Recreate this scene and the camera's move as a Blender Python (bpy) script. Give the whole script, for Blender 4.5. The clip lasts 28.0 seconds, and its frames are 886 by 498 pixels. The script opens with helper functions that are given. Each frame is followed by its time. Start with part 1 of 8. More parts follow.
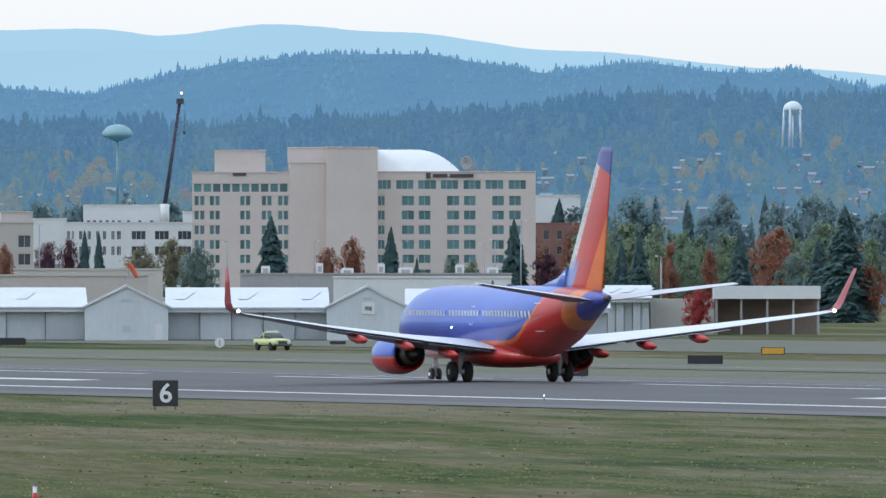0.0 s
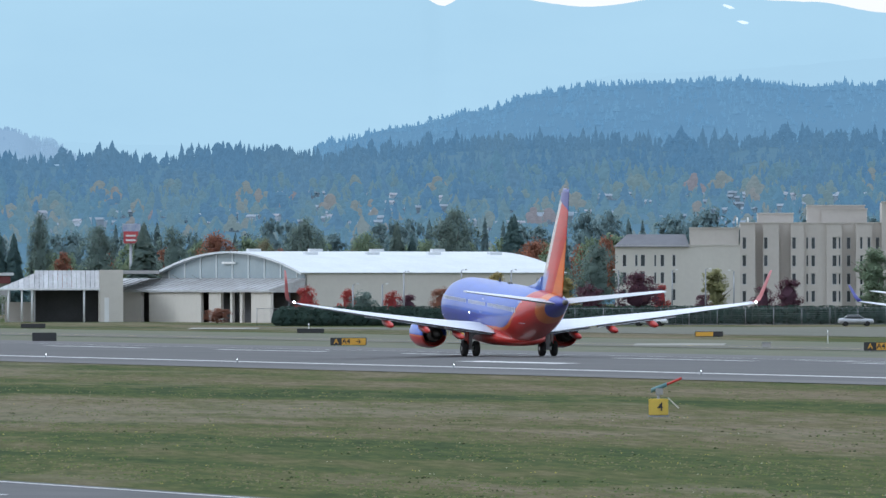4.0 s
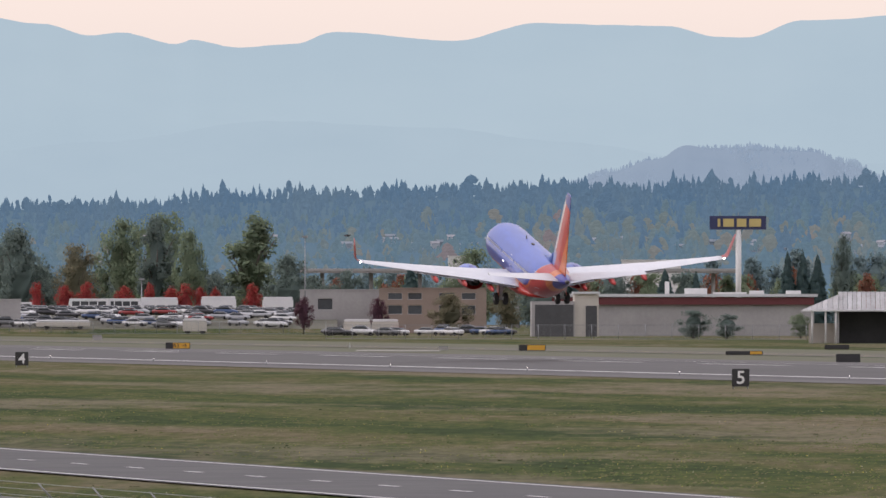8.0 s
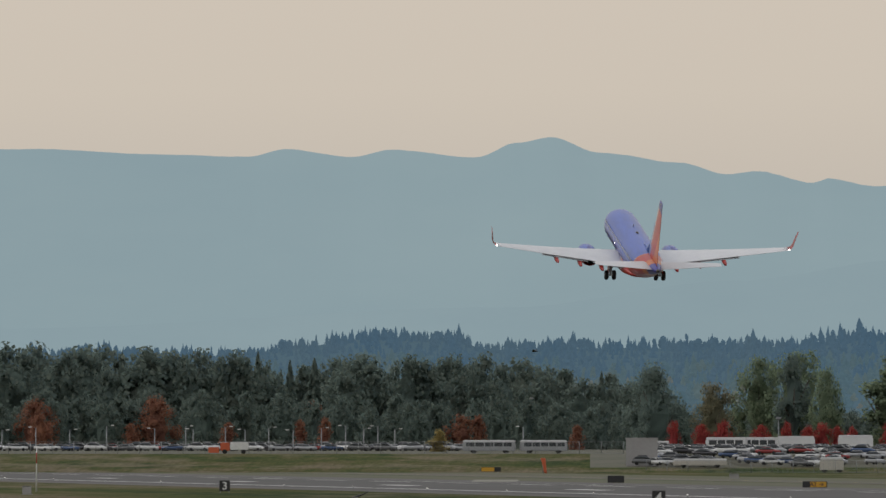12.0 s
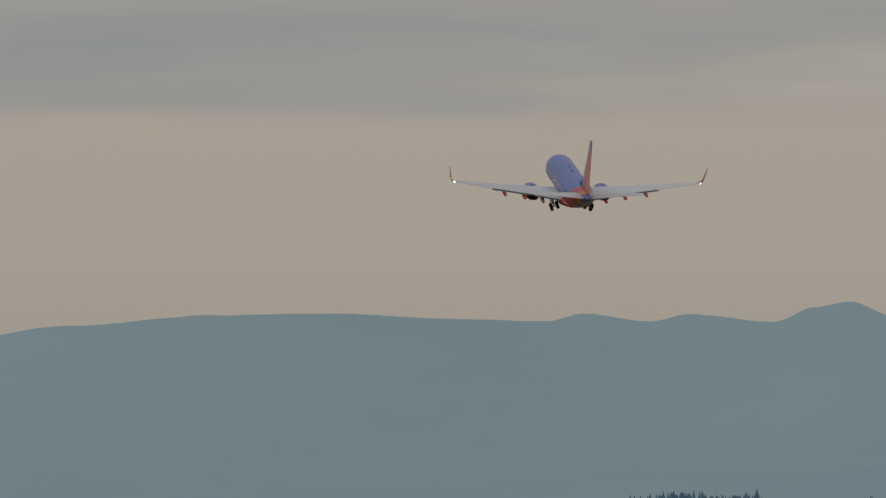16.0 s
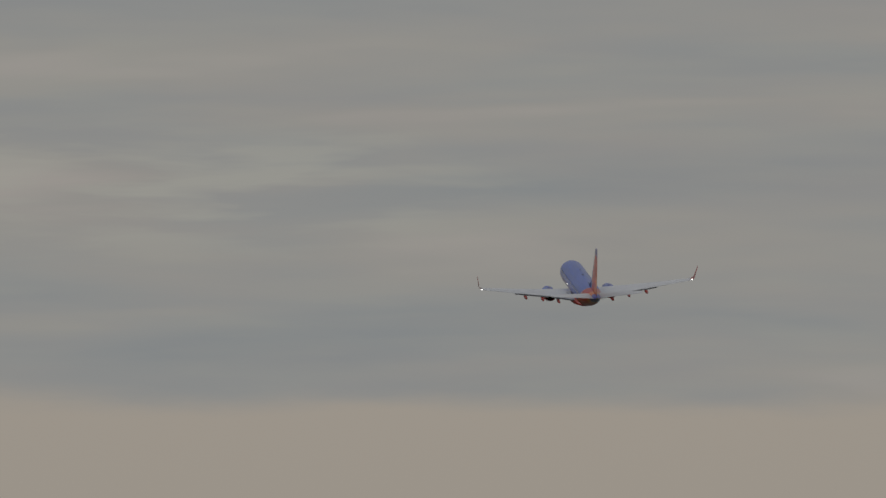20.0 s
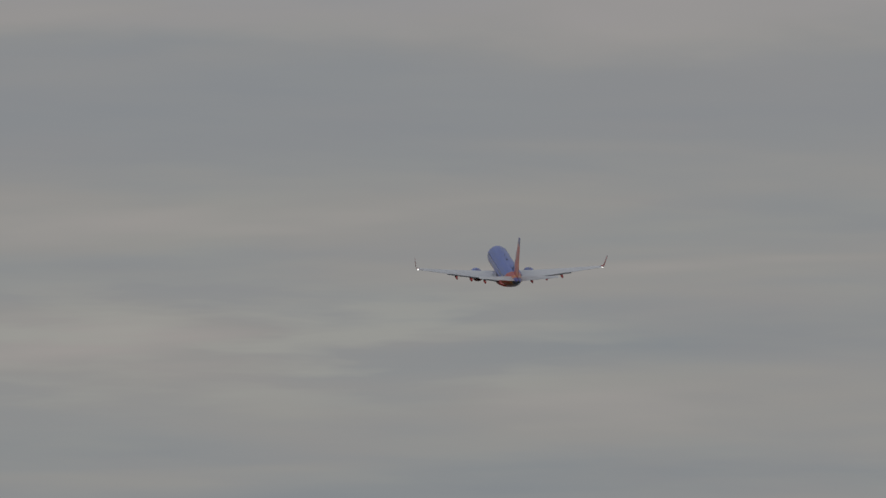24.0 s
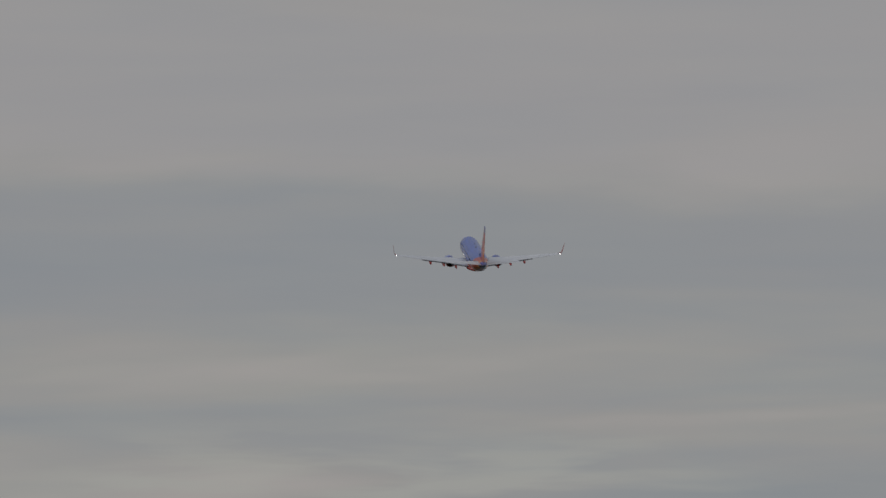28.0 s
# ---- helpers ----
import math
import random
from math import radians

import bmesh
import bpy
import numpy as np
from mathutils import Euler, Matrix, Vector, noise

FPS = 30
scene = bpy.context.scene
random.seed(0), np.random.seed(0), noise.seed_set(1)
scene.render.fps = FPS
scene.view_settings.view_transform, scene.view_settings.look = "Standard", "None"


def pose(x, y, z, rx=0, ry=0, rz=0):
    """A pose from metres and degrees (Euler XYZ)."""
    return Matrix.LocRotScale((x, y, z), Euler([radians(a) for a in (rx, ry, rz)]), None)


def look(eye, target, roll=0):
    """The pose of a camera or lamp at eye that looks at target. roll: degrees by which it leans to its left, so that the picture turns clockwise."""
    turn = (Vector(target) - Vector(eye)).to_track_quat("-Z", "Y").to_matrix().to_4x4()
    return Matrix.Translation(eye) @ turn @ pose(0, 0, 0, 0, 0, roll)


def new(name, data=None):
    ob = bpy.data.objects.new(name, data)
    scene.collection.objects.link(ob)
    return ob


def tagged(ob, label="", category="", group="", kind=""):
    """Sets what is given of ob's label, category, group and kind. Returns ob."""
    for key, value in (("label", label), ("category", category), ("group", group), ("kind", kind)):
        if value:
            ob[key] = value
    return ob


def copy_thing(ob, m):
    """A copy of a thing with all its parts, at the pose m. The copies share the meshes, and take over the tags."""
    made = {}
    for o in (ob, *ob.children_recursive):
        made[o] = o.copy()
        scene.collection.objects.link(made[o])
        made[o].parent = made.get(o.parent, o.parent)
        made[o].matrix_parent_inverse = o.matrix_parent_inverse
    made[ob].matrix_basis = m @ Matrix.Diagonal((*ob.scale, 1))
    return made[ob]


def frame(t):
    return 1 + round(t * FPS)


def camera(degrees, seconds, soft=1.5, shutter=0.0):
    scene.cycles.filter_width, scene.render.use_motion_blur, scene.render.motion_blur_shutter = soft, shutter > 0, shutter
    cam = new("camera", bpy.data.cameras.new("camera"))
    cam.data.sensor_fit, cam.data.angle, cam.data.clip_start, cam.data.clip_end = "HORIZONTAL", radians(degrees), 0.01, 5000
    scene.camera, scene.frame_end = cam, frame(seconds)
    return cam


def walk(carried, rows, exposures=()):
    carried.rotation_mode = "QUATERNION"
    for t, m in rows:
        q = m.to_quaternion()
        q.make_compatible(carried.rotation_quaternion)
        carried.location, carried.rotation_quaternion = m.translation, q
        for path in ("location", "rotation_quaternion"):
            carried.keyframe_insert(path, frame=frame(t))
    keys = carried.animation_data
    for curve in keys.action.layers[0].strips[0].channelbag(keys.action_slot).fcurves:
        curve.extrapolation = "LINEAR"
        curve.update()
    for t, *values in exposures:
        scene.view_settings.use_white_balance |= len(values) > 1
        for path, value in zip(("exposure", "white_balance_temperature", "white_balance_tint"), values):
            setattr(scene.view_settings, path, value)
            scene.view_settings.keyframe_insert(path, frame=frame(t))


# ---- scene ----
EYE = Vector((0, 0, 5.94))


def aim(bearing, climb):
    """The camera's pose for a bearing to the right of the runway's direction and a climb, in degrees."""
    b, e = radians(bearing), radians(climb)
    return look(EYE, EYE + Vector((math.sin(b) * math.cos(e), math.cos(b) * math.cos(e), math.sin(e))))


cam = camera(3.6288, 28.0, soft=1.5)
PAN = [
    (0, 18.7755, 0.1235), (0.5, 17.9923, 0.1304), (1, 17.3149, 0.1443), (1.5, 16.6555, 0.1342), (2, 16.0353, 0.1363), (2.5, 15.4453, 0.1389),
    (3, 14.9046, 0.1281), (3.5, 14.4682, 0.1350), (4, 14.0189, 0.1207), (4.5, 13.5155, 0.1287), (6.5, 11.7116, 0.1461), (7, 11.3785, 0.1588),
    (7.5, 11.0732, 0.1771), (8, 10.7266, 0.2077), (8.5, 10.3789, 0.2383), (9, 10.0672, 0.2517), (9.5, 9.7858, 0.3163), (10, 9.4465, 0.3316),
    (10.5, 9.1844, 0.4648), (11, 8.8982, 0.5922), (11.5, 8.5205, 0.6837), (12, 8.1177, 0.7761), (12.5, 7.9489, 0.8481), (14.5, 7.3127, 1.1462),
    (15, 7.1557, 1.2451), (15.5, 7.0724, 1.3425), (16, 6.8970, 1.4500), (16.5, 6.7708, 1.6522), (17, 6.6423, 1.7608), (17.5, 6.4500, 1.9266),
    (18, 6.2832, 2.0949), (18.5, 6.1059, 2.3188), (19, 6.0306, 2.4262), (19.5, 5.9137, 2.5261), (20, 5.7919, 2.6341), (20.5, 5.7502, 2.7022),
    (21, 5.7041, 2.7977), (21.5, 5.6313, 2.8742), (23.5, 5.2789, 3.2025), (24, 5.3009, 3.2740), (24.5, 5.2753, 3.3084), (25, 5.2233, 3.3425),
    (26, 5.0771, 3.4512), (27, 4.9823, 3.6538), (28, 4.8059, 3.8812),
]
LIGHTING = [(0, 0.38, 5400, 8), (1, 0.27, 5400, 8), (2, 0.33, 5400, 8), (3, 0.40, 5400, 8), (4.5, 0.44, 5400, 8), (6.5, 0.28, 6250, 26), (8, 0.17, 6470, 23), (9, 0.09, 6510, 15), (9.5, 0.06, 6450, 14), (11, -0.22, 6550, 11), (12.5, -0.64, 6550, 11), (14.5, -1.0, 6550, 11), (16, -1.18, 6550, 11), (17, -1.3, 6550, 11), (18, -1.37, 6500, 11), (20, -1.4, 6450, 10), (24, -1.36, 6250, 11), (28, -1.3, 6200, 11)]
walk(cam, [(t, aim(b, e)) for t, b, e in PAN], LIGHTING)

# ---- light: a high overcast with a weak, wide sun ----
sun = new("sun", bpy.data.lights.new("sun", "SUN"))
sun.data.energy, sun.data.angle, sun.data.color = 0.8, radians(16), (1.0, 0.95, 0.88)
SUN_HEIGHT, SUN_BEARING = radians(38), radians(-75)
sun.matrix_world = look((0, 0, 60), Vector((0, 0, 60)) - Vector((math.sin(SUN_BEARING) * math.cos(SUN_HEIGHT), math.cos(SUN_BEARING) * math.cos(SUN_HEIGHT), math.sin(SUN_HEIGHT))))


def node(tree, kind, inputs=(), **settings):
    n = tree.nodes.new(kind)
    for k, v in settings.items():
        setattr(n, k, v)
    for k, v in dict(inputs).items():
        if isinstance(v, bpy.types.NodeSocket):
            tree.links.new(v, n.inputs[k])
        else:
            n.inputs[k].default_value = v
    return n


def ramp(tree, fac, stops, interpolation="LINEAR"):
    n = node(tree, "ShaderNodeValToRGB", {"Fac": fac})
    n.color_ramp.interpolation = interpolation
    while len(n.color_ramp.elements) < len(stops):
        n.color_ramp.elements.new(0.5)
    for e, (p, c) in zip(n.color_ramp.elements, stops):
        e.position, e.color = p, (*c, 1)
    return n.outputs["Color"]


def mix(tree, fac, a, b, blend="MIX"):
    n = tree.nodes.new("ShaderNodeMix")
    n.data_type, n.blend_type = "RGBA", blend
    for s, v in ((n.inputs[0], fac), (n.inputs[6], a), (n.inputs[7], b)):
        if isinstance(v, bpy.types.NodeSocket):
            tree.links.new(v, s)
        else:
            s.default_value = v if s == n.inputs[0] else (*v[:3], 1)
    return n.outputs[2]


def calc(tree, op, a, b=0.0, c=0.0):
    n = tree.nodes.new("ShaderNodeMath")
    n.operation = op
    for s, v in zip(n.inputs, (a, b, c)):
        if isinstance(v, bpy.types.NodeSocket):
            tree.links.new(v, s)
        else:
            s.default_value = v
    return n.outputs[0]


def make_world():
    world = bpy.data.worlds.new("overcast")
    world.use_nodes = True
    scene.world = world
    t = world.node_tree
    t.nodes.clear()
    sky = node(t, "ShaderNodeTexSky", sky_type="NISHITA", sun_disc=False, sun_elevation=SUN_HEIGHT, sun_rotation=SUN_BEARING, air_density=1.5, dust_density=3.0)
    clear = mix(t, 1.0, sky.outputs["Color"], (0.1, 0.1, 0.1), "MULTIPLY")
    where = node(t, "ShaderNodeTexCoord").outputs["Generated"]
    height = node(t, "ShaderNodeSeparateXYZ", {"Vector": where}).outputs["Z"]
    # long flat banks of stratus, thin streaks below them, seen almost edge-on near the horizon
    warp = node(t, "ShaderNodeTexNoise", {"Vector": node(t, "ShaderNodeMapping", {"Vector": where, "Scale": (24, 24, 110)}).outputs[0], "Scale": 1.0, "Detail": 6.0, "Roughness": 0.55}).outputs["Fac"]
    bank = node(t, "ShaderNodeTexNoise", {"Vector": node(t, "ShaderNodeMapping", {"Vector": where, "Scale": (16, 16, 130)}).outputs[0], "Scale": 1.0, "Detail": 3.5, "Roughness": 0.5, "Distortion": 0.3}).outputs["Fac"]
    streak = node(t, "ShaderNodeTexNoise", {"Vector": node(t, "ShaderNodeMapping", {"Vector": where, "Scale": (70, 70, 560)}).outputs[0], "Scale": 1.0, "Detail": 3.0, "Roughness": 0.5, "Distortion": 0.2}).outputs["Fac"]
    tint = node(t, "ShaderNodeTexNoise", {"Vector": node(t, "ShaderNodeMapping", {"Vector": where, "Scale": (45, 45, 210), "Location": (3, 1, 7)}).outputs[0], "Scale": 1.0, "Detail": 3.0}).outputs["Fac"]
    lifted = calc(t, "ADD", height, calc(t, "MULTIPLY", calc(t, "SUBTRACT", warp, 0.5), 0.007))
    # the gap of bright, warm light under the cloud deck, and the deck above it
    deck = node(t, "ShaderNodeMapRange", {"Value": lifted, "From Min": 0.0340, "From Max": 0.0366, "To Min": 0.0, "To Max": 1.0}, interpolation_type="SMOOTHSTEP").outputs[0]
    low = ramp(t, calc(t, "MULTIPLY", height, 25.0), [(0.0, (0.80, 0.76, 0.72)), (0.35, (0.79, 0.72, 0.63)), (0.62, (0.90, 0.81, 0.69)), (0.95, (0.93, 0.83, 0.71))])
    high = ramp(t, bank, [(0.34, (0.635, 0.668, 0.678)), (0.46, (0.70, 0.71, 0.695)), (0.56, (0.775, 0.75, 0.70)), (0.68, (0.92, 0.85, 0.78))])
    high = mix(t, calc(t, "MULTIPLY", calc(t, "SUBTRACT", streak, 0.42), 0.7), high, (0.86, 0.85, 0.74))
    high = mix(t, calc(t, "MULTIPLY", calc(t, "SUBTRACT", tint, 0.45), 0.8), high, (0.78, 0.70, 0.66))
    # a darker bank higher up with a paler, pinkish rim above it, and bright wisps in the deck below
    east = node(t, "ShaderNodeSeparateXYZ", {"Vector": where}).outputs["X"]
    swayed = calc(t, "ADD", height, calc(t, "MULTIPLY", calc(t, "SUBTRACT", warp, 0.5), 0.009))

    def between(value, a, b, c, e):
        rise_in = node(t, "ShaderNodeMapRange", {"Value": value, "From Min": a, "From Max": b}, interpolation_type="SMOOTHSTEP").outputs[0]
        fall_out = node(t, "ShaderNodeMapRange", {"Value": value, "From Min": c, "From Max": e, "To Min": 1.0, "To Max": 0.0}, interpolation_type="SMOOTHSTEP").outputs[0]
        return calc(t, "MULTIPLY", rise_in, fall_out)

    high = mix(t, calc(t, "MULTIPLY", between(swayed, 0.060, 0.0665, 0.0705, 0.0735), 0.55), high, (0.63, 0.655, 0.685))
    high = mix(t, calc(t, "MULTIPLY", between(swayed, 0.0715, 0.0745, 0.083, 0.092), 0.6), high, (0.85, 0.80, 0.78))
    wisps = calc(t, "MULTIPLY", between(height, 0.0440, 0.0490, 0.0515, 0.0560), between(east, 0.050, 0.064, 0.090, 0.110))
    wisps = calc(t, "MULTIPLY", wisps, node(t, "ShaderNodeMapRange", {"Value": streak, "From Min": 0.47, "From Max": 0.64}).outputs[0])
    high = mix(t, calc(t, "MULTIPLY", wisps, 0.6), high, (0.90, 0.885, 0.79))
    cloud = mix(t, deck, low, high)
    above = node(t, "ShaderNodeMapRange", {"Value": height, "From Min": 0.12, "From Max": 0.6}).outputs[0]
    cloud = mix(t, above, cloud, (0.95, 0.97, 1.0))
    whole = mix(t, 0.93, clear, cloud)
    out = node(t, "ShaderNodeBackground", {"Color": whole, "Strength": 1.0})
    node(t, "ShaderNodeOutputWorld", {"Surface": out.outputs[0]})


make_world()


# ---- materials ----
def surface(name, base, other=None, rough=0.8, metal=0.0, size=1.0, amount=0.5, grain=8.0, bump=0.2, spread=0.0, stretch=(1, 1, 1), gloss=0.5, coords="Object"):
    """A surface whose colour wanders between base and other at two scales, with fine relief. size: metres of the large patches."""
    m = bpy.data.materials.new(name)
    m.use_nodes = True
    t = m.node_tree
    b = t.nodes["Principled BSDF"]
    other = other or tuple(c * 0.75 for c in base)
    where = node(t, "ShaderNodeMapping", {"Vector": node(t, "ShaderNodeTexCoord").outputs[coords], "Scale": tuple(s / size for s in stretch)}).outputs[0]
    large = node(t, "ShaderNodeTexNoise", {"Vector": where, "Scale": 1.0, "Detail": 4.0, "Roughness": 0.6}).outputs["Fac"]
    fine = node(t, "ShaderNodeTexNoise", {"Vector": where, "Scale": grain, "Detail": 6.0, "Roughness": 0.65}).outputs["Fac"]
    both = calc(t, "ADD", calc(t, "MULTIPLY", large, 0.6), calc(t, "MULTIPLY", fine, 0.4))
    fac = node(t, "ShaderNodeMapRange", {"Value": both, "From Min": 0.5 - 0.25 * (1.2 - amount), "From Max": 0.5 + 0.25 * (1.2 - amount)}).outputs[0]
    colour = mix(t, fac, base, other)
    if spread:
        each = node(t, "ShaderNodeObjectInfo").outputs["Random"]
        level = node(t, "ShaderNodeMapRange", {"Value": each, "To Min": 1 - spread, "To Max": 1 + spread}).outputs[0]
        colour = mix(t, 1.0, colour, node(t, "ShaderNodeCombineColor", {0: level, 1: level, 2: level}).outputs[0], "MULTIPLY")
    t.links.new(colour, b.inputs["Base Color"])
    b.inputs["Roughness"].default_value, b.inputs["Metallic"].default_value = rough, metal
    b.inputs["Specular IOR Level"].default_value = gloss
    if bump:
        n = node(t, "ShaderNodeBump", {"Height": fine, "Strength": bump, "Distance": 0.02 * size})
        t.links.new(n.outputs[0], b.inputs["Normal"])
    return m


def islands(name, colours, rough=0.9, gloss=0.2, haze_glow=0.0, thin=0.0):
    """Foliage and other joined pieces: every piece takes one of the colours by chance."""
    m = bpy.data.materials.new(name)
    m.use_nodes = True
    t = m.node_tree
    b = t.nodes["Principled BSDF"]
    each = node(t, "ShaderNodeNewGeometry").outputs["Random Per Island"]
    stops = [(i / len(colours), c) for i, c in enumerate(colours)]
    colour = ramp(t, each, stops, "CONSTANT")
    n = node(t, "ShaderNodeTexNoise", {"Vector": node(t, "ShaderNodeTexCoord").outputs["Object"], "Scale": 0.8, "Detail": 3.0}).outputs["Fac"]
    level = node(t, "ShaderNodeMapRange", {"Value": n, "From Min": 0.3, "From Max": 0.7, "To Min": 0.86 if haze_glow else 0.8, "To Max": 1.14}).outputs[0]
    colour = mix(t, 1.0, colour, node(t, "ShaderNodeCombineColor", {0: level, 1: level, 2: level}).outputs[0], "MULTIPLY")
    t.links.new(mix(t, 1.0, colour, (0.2, 0.2, 0.2), "MULTIPLY") if haze_glow else colour, b.inputs["Base Color"])
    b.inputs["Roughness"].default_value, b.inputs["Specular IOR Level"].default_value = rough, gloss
    # haze before far trees, put in as emission
    if haze_glow:
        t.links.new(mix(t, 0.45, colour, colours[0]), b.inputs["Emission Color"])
        b.inputs["Emission Strength"].default_value = haze_glow
    if thin:
        # leaves let part of the light through
        through_light = node(t, "ShaderNodeBsdfTranslucent", {"Color": colour}).outputs[0]
        both = node(t, "ShaderNodeMixShader", {0: thin, 1: b.outputs[0], 2: through_light}).outputs[0]
        t.links.new(both, t.nodes["Material Output"].inputs["Surface"])
    return m


def glow(name, colour, strength):
    m = bpy.data.materials.new(name)
    m.use_nodes = True
    b = m.node_tree.nodes["Principled BSDF"]
    b.inputs["Base Color"].default_value = (*colour, 1)
    b.inputs["Emission Color"].default_value = (*colour, 1)
    b.inputs["Emission Strength"].default_value = strength
    return m


# ---- building blocks ----
def link(name, bm, mats, parent=None):
    me = bpy.data.meshes.new(name)
    bm.to_mesh(me)
    bm.free()
    for m in mats if isinstance(mats, (list, tuple)) else [mats]:
        me.materials.append(m)
    ob = new(name, me)
    if parent:
        ob.parent = parent
    return ob


def part(name, bm, mats, parent, label=""):
    return tagged(link(name, bm, mats, parent), label)


def again(name, me, parent, m=None, label=""):
    """Another piece on a mesh that exists."""
    ob = new(name, me)
    ob.parent = parent
    if m is not None:
        ob.matrix_basis = m
    return tagged(ob, label)


def empty(name, m, label="", category="", group="", kind=""):
    ob = new(name)
    ob.matrix_basis = m
    return tagged(ob, label, category, group, kind)


def add_box(bm, x0, x1, y0, y1, z0, z1, mat=0):
    v = [bm.verts.new(p) for p in ((x0, y0, z0), (x1, y0, z0), (x1, y1, z0), (x0, y1, z0), (x0, y0, z1), (x1, y0, z1), (x1, y1, z1), (x0, y1, z1))]
    for f in ((3, 2, 1, 0), (4, 5, 6, 7), (0, 1, 5, 4), (1, 2, 6, 5), (2, 3, 7, 6), (3, 0, 4, 7)):
        bm.faces.new([v[i] for i in f]).material_index = mat


def box(x0, x1, y0, y1, z0, z1, bevel=0.0):
    bm = bmesh.new()
    add_box(bm, x0, x1, y0, y1, z0, z1)
    if bevel:
        bmesh.ops.bevel(bm, geom=bm.edges[:], offset=bevel, segments=2, affect="EDGES")
    return bm


def add_loft(bm, rings, close=True, caps=True, mat=0, smooth=True):
    """Skin between rings of points."""
    loops = [[bm.verts.new(p) for p in ring] for ring in rings]
    n = len(loops[0])
    for a, b in zip(loops, loops[1:]):
        for i in range(n if close else n - 1):
            j = (i + 1) % n
            f = bm.faces.new((a[i], a[j], b[j], b[i]))
            f.material_index, f.smooth = mat, smooth
    if caps and close:
        for loop in (loops[0][::-1], loops[-1]):
            f = bm.faces.new(loop)
            f.material_index = mat
    return bm


def ring(centre, rx, rz, n=16, axis="y", power=2.0):
    """A rounded ring of points across the axis."""
    out = []
    for i in range(n):
        a = 2 * math.pi * i / n
        c, s = math.cos(a), math.sin(a)
        c, s = math.copysign(abs(c) ** (2 / power), c), math.copysign(abs(s) ** (2 / power), s)
        if axis == "y":
            out.append((centre[0] + rx * c, centre[1], centre[2] + rz * s))
        elif axis == "x":
            out.append((centre[0], centre[1] + rx * c, centre[2] + rz * s))
        else:
            out.append((centre[0] + rx * c, centre[1] + rz * s, centre[2]))
    return out


def tube(points, radii, n=8, axis="z"):
    bm = bmesh.new()
    add_loft(bm, [ring(p, r, r, n, axis) for p, r in zip(points, radii if isinstance(radii, (list, tuple)) else [radii] * len(points))])
    return bm


def add_post(bm, x, y, z0, z1, r, r1=None, n=8, mat=0):
    add_loft(bm, [ring((x, y, z0), r, r, n, "z"), ring((x, y, z1), r1 or r, r1 or r, n, "z")], mat=mat)


def tidy(bm):
    bmesh.ops.recalc_face_normals(bm, faces=bm.faces[:])
    return bm


# ---- placed to fit the camera's view: u, v are pixel counts of 1/24750 rad ----
def bearing(u):
    return (7326.4 + u) / 24750


def spot(u, d, z=0.0):
    """The pose of a thing d metres away that faces the camera: x to its right, y away."""
    b = bearing(u)
    return Matrix.Translation((d * math.sin(b), d * math.cos(b), z)) @ Matrix.Rotation(-b, 4, "Z")


def rise(v, d):
    return EYE.z + (494.2 - v) * d / 24750


def wide(counts, d):
    return counts * d / 24750


def along(lateral, y, z=0.0, turn=0.0):
    """A pose beside the runway: metres to the right of the camera's line, metres along."""
    return Matrix.Translation((lateral, y, z)) @ Matrix.Rotation(radians(turn), 4, "Z")


def profile(stops, x):
    """Smooth height between stops."""
    if x <= stops[0][0]:
        return stops[0][1]
    for (x0, y0), (x1, y1) in zip(stops, stops[1:]):
        if x <= x1:
            s = (x - x0) / (x1 - x0)
            return y0 + (y1 - y0) * s * s * (3 - 2 * s)
    return stops[-1][1]


# ---- ground, runway and roads ----
M_GRASS = None


